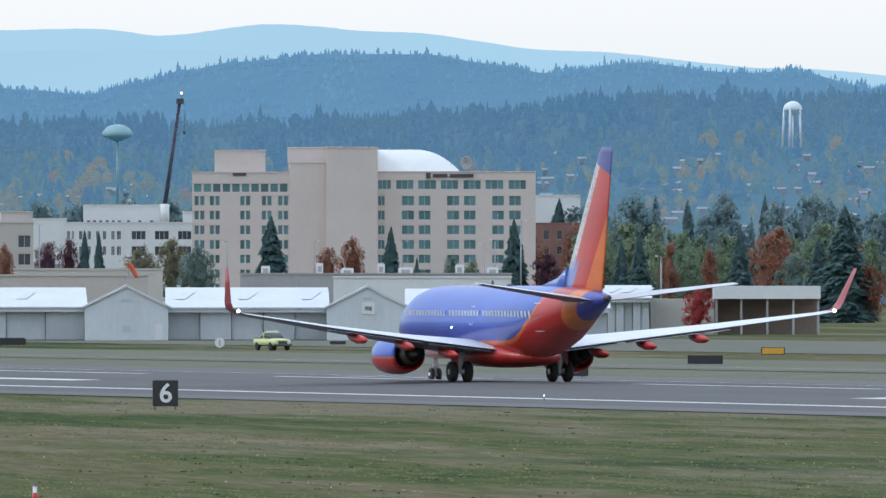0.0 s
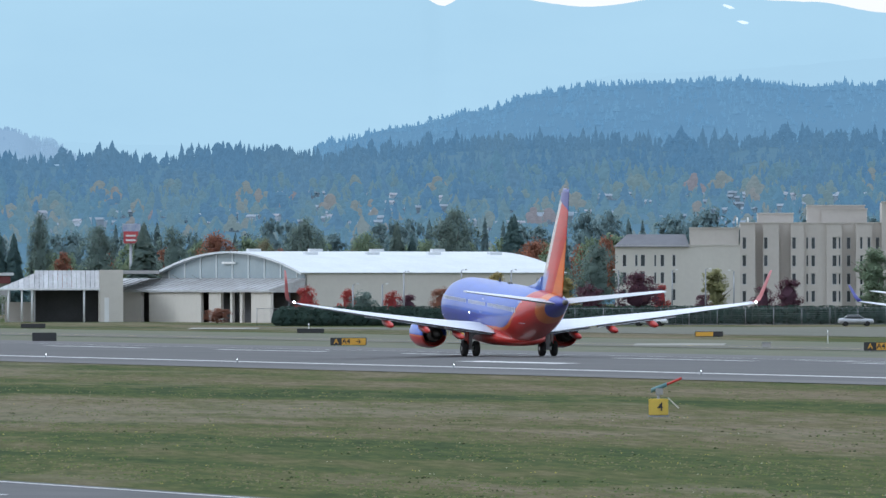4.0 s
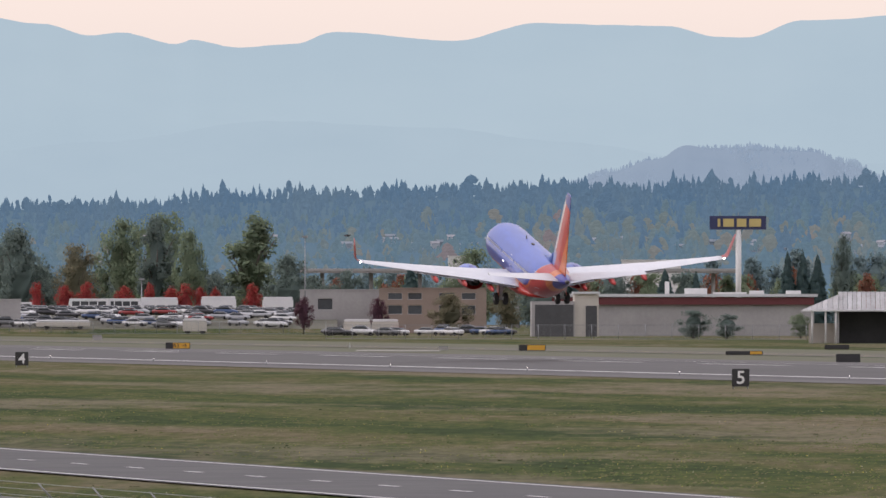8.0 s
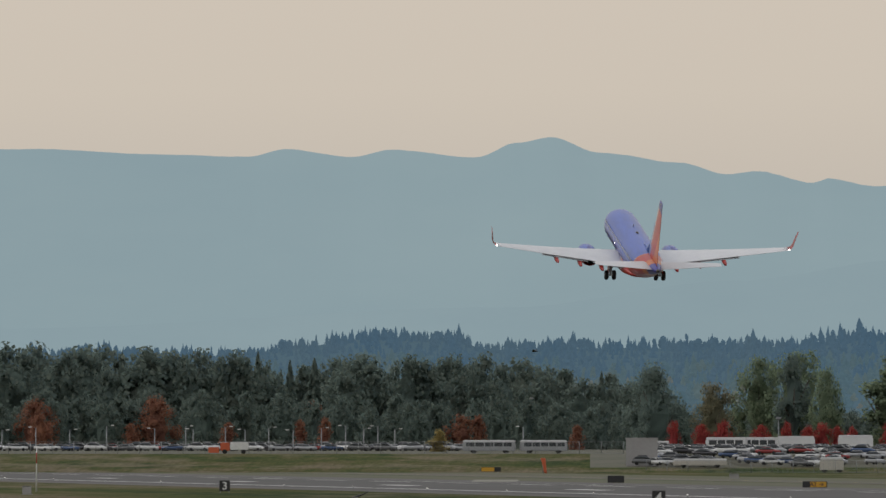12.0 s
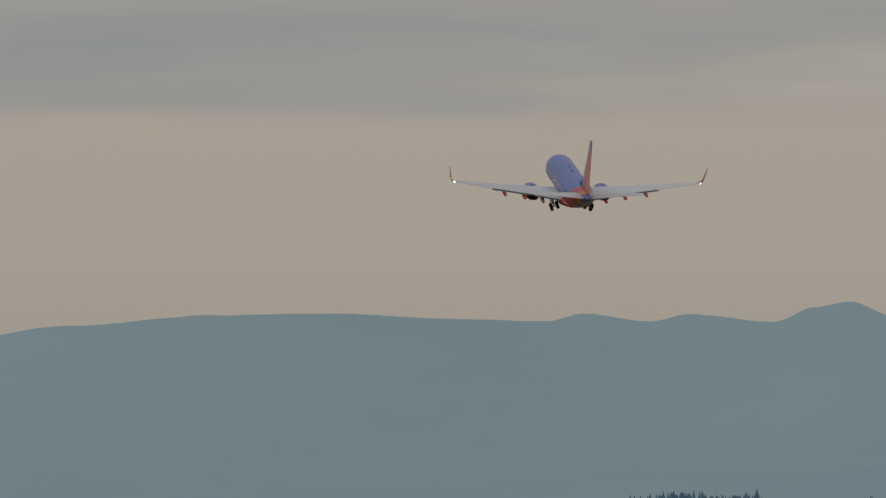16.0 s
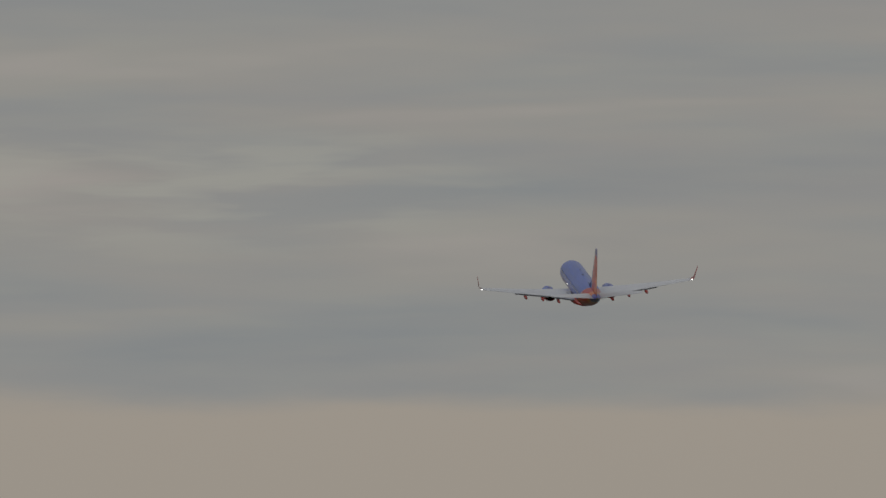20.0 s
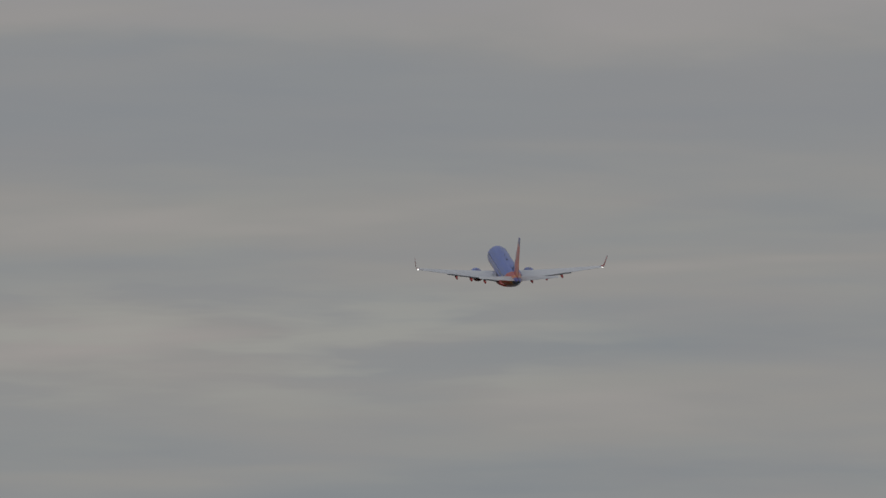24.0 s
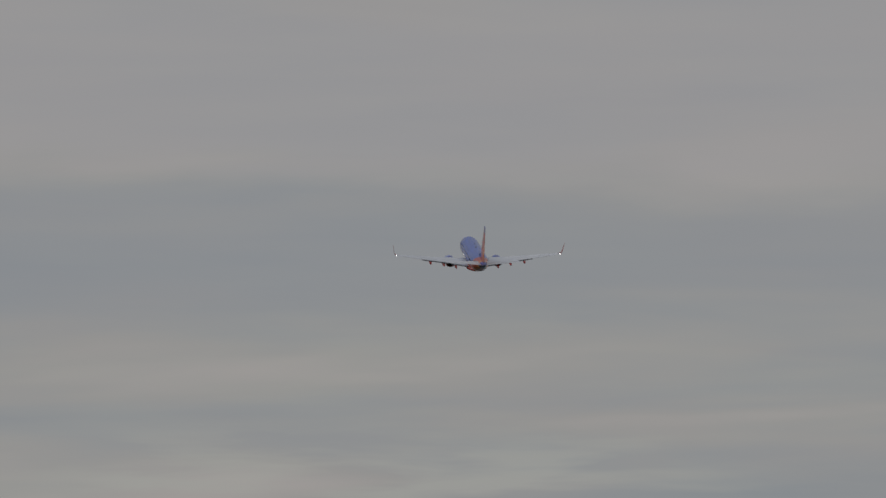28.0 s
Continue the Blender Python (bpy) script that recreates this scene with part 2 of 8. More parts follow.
def grass_material():
    m = bpy.data.materials.new("mown_airfield_grass")
    m.use_nodes = True
    t = m.node_tree
    b = t.nodes["Principled BSDF"]
    where = node(t, "ShaderNodeTexCoord").outputs["Object"]
    band = node(t, "ShaderNodeTexNoise", {"Vector": node(t, "ShaderNodeMapping", {"Vector": where, "Scale": (0.045, 0.0045, 1)}).outputs[0], "Scale": 1.0, "Detail": 4.0, "Roughness": 0.6, "Distortion": 0.4}).outputs["Fac"]
    turned = node(t, "ShaderNodeMapping", {"Vector": where, "Rotation": (0, 0, 0.2)}).outputs[0]
    patch = node(t, "ShaderNodeTexNoise", {"Vector": node(t, "ShaderNodeMapping", {"Vector": turned, "Scale": (0.30, 0.035, 1)}).outputs[0], "Scale": 1.0, "Detail": 6.0, "Roughness": 0.65}).outputs["Fac"]
    fine = node(t, "ShaderNodeTexNoise", {"Vector": node(t, "ShaderNodeMapping", {"Vector": turned, "Scale": (1.6, 0.14, 1)}).outputs[0], "Scale": 1.0, "Detail": 7.0, "Roughness": 0.7}).outputs["Fac"]
    dry = node(t, "ShaderNodeTexNoise", {"Vector": node(t, "ShaderNodeMapping", {"Vector": where, "Scale": (0.03, 0.006, 1), "Location": (4, 9, 2)}).outputs[0], "Scale": 1.0, "Detail": 5.0, "Roughness": 0.65}).outputs["Fac"]
    mixed = calc(t, "ADD", calc(t, "MULTIPLY", band, 0.55), calc(t, "ADD", calc(t, "MULTIPLY", patch, 0.27), calc(t, "MULTIPLY", fine, 0.18)))
    colour = ramp(t, mixed, [(0.415, (0.030, 0.048, 0.016)), (0.46, (0.050, 0.068, 0.020)), (0.505, (0.072, 0.081, 0.027)), (0.55, (0.102, 0.092, 0.044)), (0.60, (0.136, 0.110, 0.068))])
    bare = node(t, "ShaderNodeMapRange", {"Value": calc(t, "ADD", calc(t, "MULTIPLY", dry, 0.75), calc(t, "MULTIPLY", patch, 0.25)), "From Min": 0.495, "From Max": 0.59, "To Max": 0.8}).outputs[0]
    colour = mix(t, bare, colour, (0.158, 0.134, 0.090))
    speck = node(t, "ShaderNodeMapRange", {"Value": fine, "From Min": 0.35, "From Max": 0.68, "To Min": 0.78, "To Max": 1.22}).outputs[0]
    colour = mix(t, 1.0, colour, node(t, "ShaderNodeCombineColor", {0: speck, 1: speck, 2: speck}).outputs[0], "MULTIPLY")
    t.links.new(colour, b.inputs["Base Color"])
    b.inputs["Roughness"].default_value, b.inputs["Specular IOR Level"].default_value = 1.0, 0.05
    n = node(t, "ShaderNodeBump", {"Height": fine, "Strength": 0.25, "Distance": 0.1})
    t.links.new(n.outputs[0], b.inputs["Normal"])
    return m


def asphalt(name, base, other, size=6.0, streaks=True):
    m = bpy.data.materials.new(name)
    m.use_nodes = True
    t = m.node_tree
    b = t.nodes["Principled BSDF"]
    where = node(t, "ShaderNodeTexCoord").outputs["Object"]
    long_streaks = node(t, "ShaderNodeTexNoise", {"Vector": node(t, "ShaderNodeMapping", {"Vector": where, "Scale": (0.5, 0.006, 1)}).outputs[0], "Scale": 1.0, "Detail": 6.0, "Roughness": 0.7}).outputs["Fac"]
    patch = node(t, "ShaderNodeTexNoise", {"Vector": where, "Scale": 1 / size, "Detail": 6.0, "Roughness": 0.7}).outputs["Fac"]
    mixed = calc(t, "ADD", calc(t, "MULTIPLY", long_streaks, 0.65 if streaks else 0.2), calc(t, "MULTIPLY", patch, 0.35 if streaks else 0.8))
    fac = node(t, "ShaderNodeMapRange", {"Value": mixed, "From Min": 0.38, "From Max": 0.62}).outputs[0]
    t.links.new(mix(t, fac, base, other), b.inputs["Base Color"])
    b.inputs["Roughness"].default_value, b.inputs["Specular IOR Level"].default_value = 0.75, 0.3
    grit = node(t, "ShaderNodeTexNoise", {"Vector": where, "Scale": 30.0, "Detail": 4.0}).outputs["Fac"]
    t.links.new(node(t, "ShaderNodeBump", {"Height": grit, "Strength": 0.3, "Distance": 0.01}).outputs[0], b.inputs["Normal"])
    return m


M_GRASS = grass_material()
M_RUNWAY = asphalt("grooved_runway_asphalt", (0.066, 0.064, 0.062), (0.094, 0.090, 0.086))
M_SHOULDER = asphalt("weathered_shoulder_asphalt", (0.085, 0.082, 0.080), (0.125, 0.118, 0.112))
M_ROAD = asphalt("service_road_asphalt", (0.060, 0.060, 0.060), (0.088, 0.086, 0.083), streaks=False)
M_TAXI = asphalt("worn_taxiway_asphalt", (0.076, 0.078, 0.054), (0.122, 0.112, 0.082), 7.0, streaks=False)
M_APRON = asphalt("apron_concrete", (0.066, 0.074, 0.046), (0.118, 0.108, 0.076), 12.0, streaks=False)
M_PAINT = surface("worn_white_marking_paint", (0.78, 0.77, 0.74), (0.45, 0.44, 0.42), rough=0.6, size=2.0, amount=0.25, bump=0.05)
M_YELLOW_LINE = surface("worn_yellow_marking_paint", (0.55, 0.36, 0.06), (0.40, 0.30, 0.10), rough=0.6, size=2.0, bump=0.05)

CENTRE, NEAR_EDGE, FAR_EDGE = 246.0, 223.2, 268.8


def crown(x):
    """The runway's surface lies higher than the grass, with a crown along its centre line."""
    return max(0.0, 0.40 - 0.0145 * abs(x - CENTRE))


def strip(xs, y0, y1, steps, height, name, mat, parent=None):
    """A long strip of paving: its cross-section xs, drawn along the runway's direction."""
    bm = bmesh.new()
    rows = []
    for i in range(steps + 1):
        y = y0 + (y1 - y0) * i / steps
        rows.append([bm.verts.new((x, y, height(x))) for x in xs])
    for a, b in zip(rows, rows[1:]):
        for i in range(len(xs) - 1):
            bm.faces.new((a[i], a[i + 1], b[i + 1], b[i]))
    return link(name, bm, mat, parent)


def flat_ground():
    bm = bmesh.new()
    bmesh.ops.create_grid(bm, x_segments=60, y_segments=60, size=4990)
    return tagged(link("ground", bm, M_GRASS), "flat mown airfield grass, green with dry brown bands", "grass", kind="structure")


flat_ground()
runway = strip([211.5, 216, NEAR_EDGE, 230, 238, CENTRE, 254, 262, FAR_EDGE, 276, 283.5], 250, 3300, 60, lambda x: 0.03 + crown(x), "runway", M_RUNWAY)
tagged(runway, "grey grooved asphalt runway with white markings", "runway", kind="structure")
for side, (a, b) in (("near", (211.4, 219.5)), ("far", (272.5, 283.6))):
    ob = strip([a, (a + b) / 2, b], 250, 3300, 30, lambda x: 0.036 + crown(x), "runway_shoulder", M_SHOULDER, runway)


def marking(name, x0, x1, y0, y1, lift=0.045, mat=None, parent=None, height=crown, n=1):
    bm = bmesh.new()
    for i in range(n):
        a, b = y0 + (y1 - y0) * i / n, y0 + (y1 - y0) * (i + 1) / n
        bm.faces.new([bm.verts.new((x, y, lift + height(x))) for x, y in ((x0, a), (x1, a), (x1, b), (x0, b))])
    return part(name, bm, mat or M_PAINT, parent or runway)


marking("edge_line", NEAR_EDGE, NEAR_EDGE + 0.95, 260, 3200, n=20)
marking("edge_line", FAR_EDGE - 0.95, FAR_EDGE, 260, 3200, n=20)
for k in range(46):
    y = 411.6 + 61.0 * k
    marking("centre_dash", CENTRE - 0.45, CENTRE + 0.45, y, y + 36.6)
for k in (0, 1, 2, 6, 7, 8, 9, 10):
    y = 598 + 152.4 * k
    for lateral in (234.0, 258.0):
        marking("touchdown_bar", lateral - 0.9, lateral + 0.9, y, y + 27.5)

# the road along the fence, nearest to the camera
road = strip([75.2, 78, 82, 86.5], 180, 3000, 40, lambda x: 0.05, "service_road", M_ROAD)
tagged(road, "grey asphalt service road with white lines", "road", kind="structure")
level = lambda x: 0.0
marking("road_line", 75.5, 75.75, 200, 2900, 0.06, parent=road, height=level, n=10)
marking("road_line", 85.6, 85.85, 200, 2900, 0.06, parent=road, height=level, n=10)
for k in range(120):
    y = 250 + 12.2 * k
    marking("road_dash", 80.5, 80.72, y, y + 3.4, 0.06, parent=road, height=level)

# taxiways beyond the runway, and the apron in front of the hangars
M_VERGE = asphalt("worn_dry_verge", (0.056, 0.074, 0.032), (0.122, 0.110, 0.064), 6.0, streaks=False)
verge = strip([283.7, 296, 308.9], 400, 2400, 20, lambda x: 0.012, "verge", M_VERGE)
tagged(verge, "thin dry grass and worn ground beside the runway", "verge", kind="structure")
strip([327.1, 340, 352], 400, 2400, 20, lambda x: 0.012, "outer_verge", M_VERGE, verge)
taxi = strip([309, 318, 327], 400, 3300, 20, lambda x: 0.05, "taxiway", M_TAXI)
tagged(taxi, "pale asphalt parallel taxiway", "taxiway", kind="structure")
marking("taxi_line", 317.8, 318.2, 400, 3300, 0.062, M_YELLOW_LINE, taxi, level, 10)
apron = strip([384, 400, 430, 465], 900, 1640, 12, lambda x: 0.045, "apron", M_APRON)
tagged(apron, "pale concrete apron before the hangars", "apron", kind="structure")




M_PAD = asphalt("pale_worn_concrete", (0.30, 0.285, 0.25), (0.19, 0.185, 0.15), 7.0, streaks=False)


def concrete_pad(u0, u1, d0, d1):
    """An old concrete slab, flush in the grass, with a broken edge."""
    bm = bmesh.new()
    n = 10
    near = [bm.verts.new((*spot(u0 + (u1 - u0) * k / n, d0 + 9 * noise.noise((u0 + k, 1, 0))).translation.xy, 0.066)) for k in range(n + 1)]
    far = [bm.verts.new((*spot(u0 + (u1 - u0) * k / n + 6, d1 + 12 * noise.noise((u0 + k, 5, 0))).translation.xy, 0.066)) for k in range(n + 1)]
    for k in range(n):
        bm.faces.new((near[k], near[k + 1], far[k + 1], far[k]))
    return tagged(link("concrete_pad", tidy(bm), M_PAD), "pale worn concrete slab in the grass", "pavement", kind="structure")


for row in ((-935, -775, 1228, 1268), (-2850, -2700, 1590, 1640), (-1722, -1600, 1625, 1670), (-3770, -3690, 1900, 1990), (-4310, -4180, 2010, 2120)):
    concrete_pad(*row)


def tufts(name, count, v0, v1, seed, tall, wide_, colours, label):
    """Rough tufts and weeds that stand above the mown grass, spread evenly over the camera's view."""
    rnd = random.Random(seed)
    verts, faces = [], []
    while count:
        u, v = rnd.uniform(-4500, 1700), rnd.uniform(v0, v1)
        d = EYE.z * 24750 / (v - 494.2)
        p = spot(u, d).translation
        if 73 < p.x < 90 or 208 < p.x < 284 or 305 < p.x < 331 or p.x < 20 or noise.noise((p.x * 0.09, p.y * 0.012, seed)) < rnd.uniform(-0.5, 0.25):
            continue
        count -= 1
        b = bearing(u)
        rx, ry = math.cos(b), -math.sin(b)
        n = rnd.choice((2, 3))
        for k in range(n):
            w, h = rnd.uniform(0.3, 1.0) * wide_, rnd.uniform(0.35, 1.0) * tall
            ox, lean = rnd.uniform(-0.25, 0.25), rnd.uniform(-0.6, 0.6) * h
            i = len(verts)
            verts += [(p.x + rx * (ox - w), p.y + ry * (ox - w), 0), (p.x + rx * (ox + w), p.y + ry * (ox + w), 0), (p.x + rx * (ox + lean + w * 0.3) - ry * h, p.y + ry * (ox + lean + w * 0.3) + rx * h, h), (p.x + rx * (ox + lean - w * 0.4) - ry * h, p.y + ry * (ox + lean - w * 0.4) + rx * h, h * 0.8)]
            faces.append((i, i + 1, i + 2, i + 3))
    me = bpy.data.meshes.new(name)
    me.from_pydata(verts, [], faces)
    me.materials.append(islands(name + "_blades", colours, gloss=0.05))
    return tagged(new(name, me), label, "grass", kind="stuff")


tufts("grass_tufts", 12000, 655, 895, 2, 0.05, 0.07, [(0.095, 0.125, 0.046), (0.12, 0.14, 0.055), (0.15, 0.145, 0.075), (0.17, 0.15, 0.09), (0.085, 0.12, 0.042), (0.135, 0.145, 0.06), (0.11, 0.13, 0.05), (0.16, 0.15, 0.085)], "rough green and dry brown grass tufts on the airfield")
tufts("dark_weeds", 420, 680, 890, 17, 0.06, 0.08, [(0.036, 0.050, 0.020), (0.044, 0.058, 0.024), (0.052, 0.056, 0.028)], "dark coarse weeds scattered in the grass")
tufts("weed_flowers", 420, 690, 885, 7, 0.05, 0.028, [(0.36, 0.31, 0.07), (0.32, 0.28, 0.08), (0.36, 0.34, 0.26), (0.28, 0.25, 0.09)], "small yellow and white weed flowers in the grass")


def bank_height(d):
    """The boundary road and the car parks lie on a low bank beyond the airfield."""
    return 3.2 * min(1.0, max(0.0, (d - 2420) / 22) * 0.28 + max(0.0, (d - 2442) / 88) * 0.72) + max(0.0, d - 2530) * 0.0012


def car_park_bank():
    bm = bmesh.new()
    rows = []
    for i in range(41):
        u = -5900 + (5900 - 2880) * i / 40
        rows.append([bm.verts.new((*spot(u, d).translation.xy, bank_height(d) - 0.03)) for d in (2420, 2442, 2530, 2700, 3300)])
    for i, (a, b) in enumerate(zip(rows, rows[1:])):
        for k in range(4):
            bm.faces.new((a[k], b[k], b[k + 1], a[k + 1])).material_index = 0 if k < 1 or (k < 2 and i < 31) else 1
    return tagged(link("embankment", tidy(bm), [M_GRASS, M_APRON]), "low grass bank with paved car parks on top", "bank", kind="structure")


car_park_bank()

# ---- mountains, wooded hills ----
def haze_slope(name, colour, other, size, glow_level=0.79, keep=0.12):
    """Slopes far behind the place: the air's haze is put into their colour and emission."""
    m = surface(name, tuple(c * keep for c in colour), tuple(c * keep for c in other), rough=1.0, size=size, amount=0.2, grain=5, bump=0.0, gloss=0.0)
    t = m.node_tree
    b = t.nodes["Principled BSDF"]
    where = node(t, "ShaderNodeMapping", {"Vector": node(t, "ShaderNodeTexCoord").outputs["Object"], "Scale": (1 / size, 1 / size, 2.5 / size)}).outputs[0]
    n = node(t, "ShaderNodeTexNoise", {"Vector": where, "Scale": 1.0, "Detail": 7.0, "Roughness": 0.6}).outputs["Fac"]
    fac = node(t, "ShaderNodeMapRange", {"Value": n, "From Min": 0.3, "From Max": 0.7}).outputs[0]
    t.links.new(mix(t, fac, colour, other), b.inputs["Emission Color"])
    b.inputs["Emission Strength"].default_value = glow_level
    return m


M_MOUNTAIN = haze_slope("distant_mountain_slopes", (0.385, 0.525, 0.575), (0.42, 0.56, 0.60), 160)
M_FOOTHILL = haze_slope("nearer_mountain_slopes", (0.374, 0.510, 0.562), (0.408, 0.545, 0.588), 120)
M_HILL = haze_slope("far_wooded_hill", (0.112, 0.198, 0.276), (0.124, 0.212, 0.288), 40, 0.86, 0.2)
M_DOME = haze_slope("rounded_far_hill", (0.235, 0.32, 0.395), (0.255, 0.34, 0.41), 40, 0.75, 0.25)
M_SLOPE = haze_slope("wooded_suburb_slope", (0.086, 0.150, 0.196), (0.098, 0.158, 0.194), 25, 0.85, 0.3)


def ridge(name, stops, d_top, d_foot, v_foot, mat, label, step=12, rough=1.5, swell=40, sink=0.0):
    """A range of hills: its crest follows the stops (bearing, elevation) and its slope runs down towards the camera."""
    bm = bmesh.new()
    u0, u1 = stops[0][0], stops[-1][0]
    n = int((u1 - u0) / step)
    rows = []
    for i in range(n + 1):
        u = u0 + (u1 - u0) * i / n
        v = profile(stops, u) + sink + rough * (noise.noise((u * 0.02, 0, 3)) + 0.5 * noise.noise((u * 0.07, 5, 3)) + 0.35 * noise.noise((u * 0.2, 9, 1)))
        col = []
        for k in range(9):
            s = k / 8
            d = d_top + (d_foot - d_top) * s
            z = rise(v, d_top) * (1 - s) + rise(v_foot, d_foot) * s
            z += (1 - s) * s * swell * (noise.noise((u * 0.006, s * 2.5, 1)) * 0.9 + 0.4 * noise.noise((u * 0.02, s * 6, 4)))
            p = spot(u, d).translation
            col.append(bm.verts.new((p.x, p.y, z)))
        rows.append(col)
    for a, b in zip(rows, rows[1:]):
        for k in range(8):
            f = bm.faces.new((a[k], a[k + 1], b[k + 1], b[k]))
            f.smooth = True
    return tagged(link(name, tidy(bm), mat), label, "hill" if "hill" in name else "mountain", kind="structure")


CREST = [(-5900, 60), (-5500, 46), (-5216, 30), (-5011, 4), (-4752, -15), (-4552, -18), (-4302, -8), (-4165, -4), (-4101, -18), (-3981, -4), (-3910, -17), (-3762, -3), (-3690, -29), (-3627, -39), (-3547, -12), (-3400, 6), (-3317, 27), (-3267, 21), (-3162, 42), (-3140, 34), (-3057, 48), (-2951, 41), (-2886, 20), (-2671, 36), (-2531, 5), (-2291, 10), (-2211, 29), (-2151, 30), (-2060, 0), (-1700, -22), (-1312, -6), (-1272, 12), (-1222, -10), (-1012, 13), (-842, -5), (-622, 4), (-484, 24), (-384, 46), (-224, 59), (-34, 54), (166, 51), (286, 63), (480, 43), (700, 57), (1000, 90), (1400, 122), (1900, 170)]
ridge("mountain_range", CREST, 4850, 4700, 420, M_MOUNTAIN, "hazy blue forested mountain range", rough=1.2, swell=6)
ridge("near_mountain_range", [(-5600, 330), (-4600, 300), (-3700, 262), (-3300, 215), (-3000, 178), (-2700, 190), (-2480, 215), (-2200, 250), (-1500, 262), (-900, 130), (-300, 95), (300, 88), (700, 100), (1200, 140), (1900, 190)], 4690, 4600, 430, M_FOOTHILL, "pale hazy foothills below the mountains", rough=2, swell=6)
M_SNOW = haze_slope("distant_snow", (0.80, 0.82, 0.82), (0.70, 0.76, 0.80), 30, 0.9)


def snow_field(u, v, w, h, tilt):
    """A small snow field high on the mountains: an upright ragged tongue, placed to fit the camera's view."""
    rnd = random.Random(int(u))
    bm = bmesh.new()
    d = 4690
    rim = []
    for k in range(12):
        a = 6.283 * k / 12
        x, y = math.cos(a) * w * rnd.uniform(0.6, 1.1), math.sin(a) * h * rnd.uniform(0.6, 1.1)
        rim.append((*spot(u + x, d).translation.xy, rise(v + y + tilt * x, d)))
    front = [bm.verts.new(p) for p in rim]
    back = [bm.verts.new((p[0], p[1] + 3, p[2])) for p in rim]
    bm.faces.new(front)
    for i in range(12):
        bm.faces.new((front[i], front[(i + 1) % 12], back[(i + 1) % 12], back[i]))
    return tagged(link("snow_field", tidy(bm), M_SNOW), "small white snow field high on the mountain", "snow", kind="structure")


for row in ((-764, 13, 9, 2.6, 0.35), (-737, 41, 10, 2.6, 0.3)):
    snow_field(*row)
HILL_STOPS = [(-1500, 262), (-1465, 250), (-1350, 224), (-1205, 194), (-1100, 164), (-1015, 150), (-855, 144), (-760, 141), (-620, 150), (-480, 149), (-330, 150), (-180, 153), (-80, 142), (60, 156), (150, 163), (240, 143), (330, 120), (420, 105), (580, 92), (740, 92), (900, 112), (960, 125), (1130, 107), (1300, 125), (1400, 123), (1568, 155), (1900, 190)]
DOME_STOPS = [(-2480, 285), (-2400, 262), (-2320, 242), (-2240, 220), (-2150, 216), (-2050, 224), (-1970, 246), (-1920, 270)]
SLOPE_STOPS = [(-5700, 352), (-4700, 342), (-4400, 329), (-4200, 333), (-4060, 315), (-3927, 299), (-3800, 305), (-3740, 323), (-3500, 319), (-3300, 319), (-3027, 301), (-2700, 297), (-2400, 291), (-2177, 286), (-1909, 279), (-1755, 277), (-1655, 265), (-1495, 273), (-1255, 247), (-955, 241), (-784, 253), (-684, 237), (-544, 241), (-284, 239), (-84, 221), (116, 212), (400, 215), (640, 209), (880, 194), (1000, 177), (1150, 167), (1568, 167), (1900, 172)]
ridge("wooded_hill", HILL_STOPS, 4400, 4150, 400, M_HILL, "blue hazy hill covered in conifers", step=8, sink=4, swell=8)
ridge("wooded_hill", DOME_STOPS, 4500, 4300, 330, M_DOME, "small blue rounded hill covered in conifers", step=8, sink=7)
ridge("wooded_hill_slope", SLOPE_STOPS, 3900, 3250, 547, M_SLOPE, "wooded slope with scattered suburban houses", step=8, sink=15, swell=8)


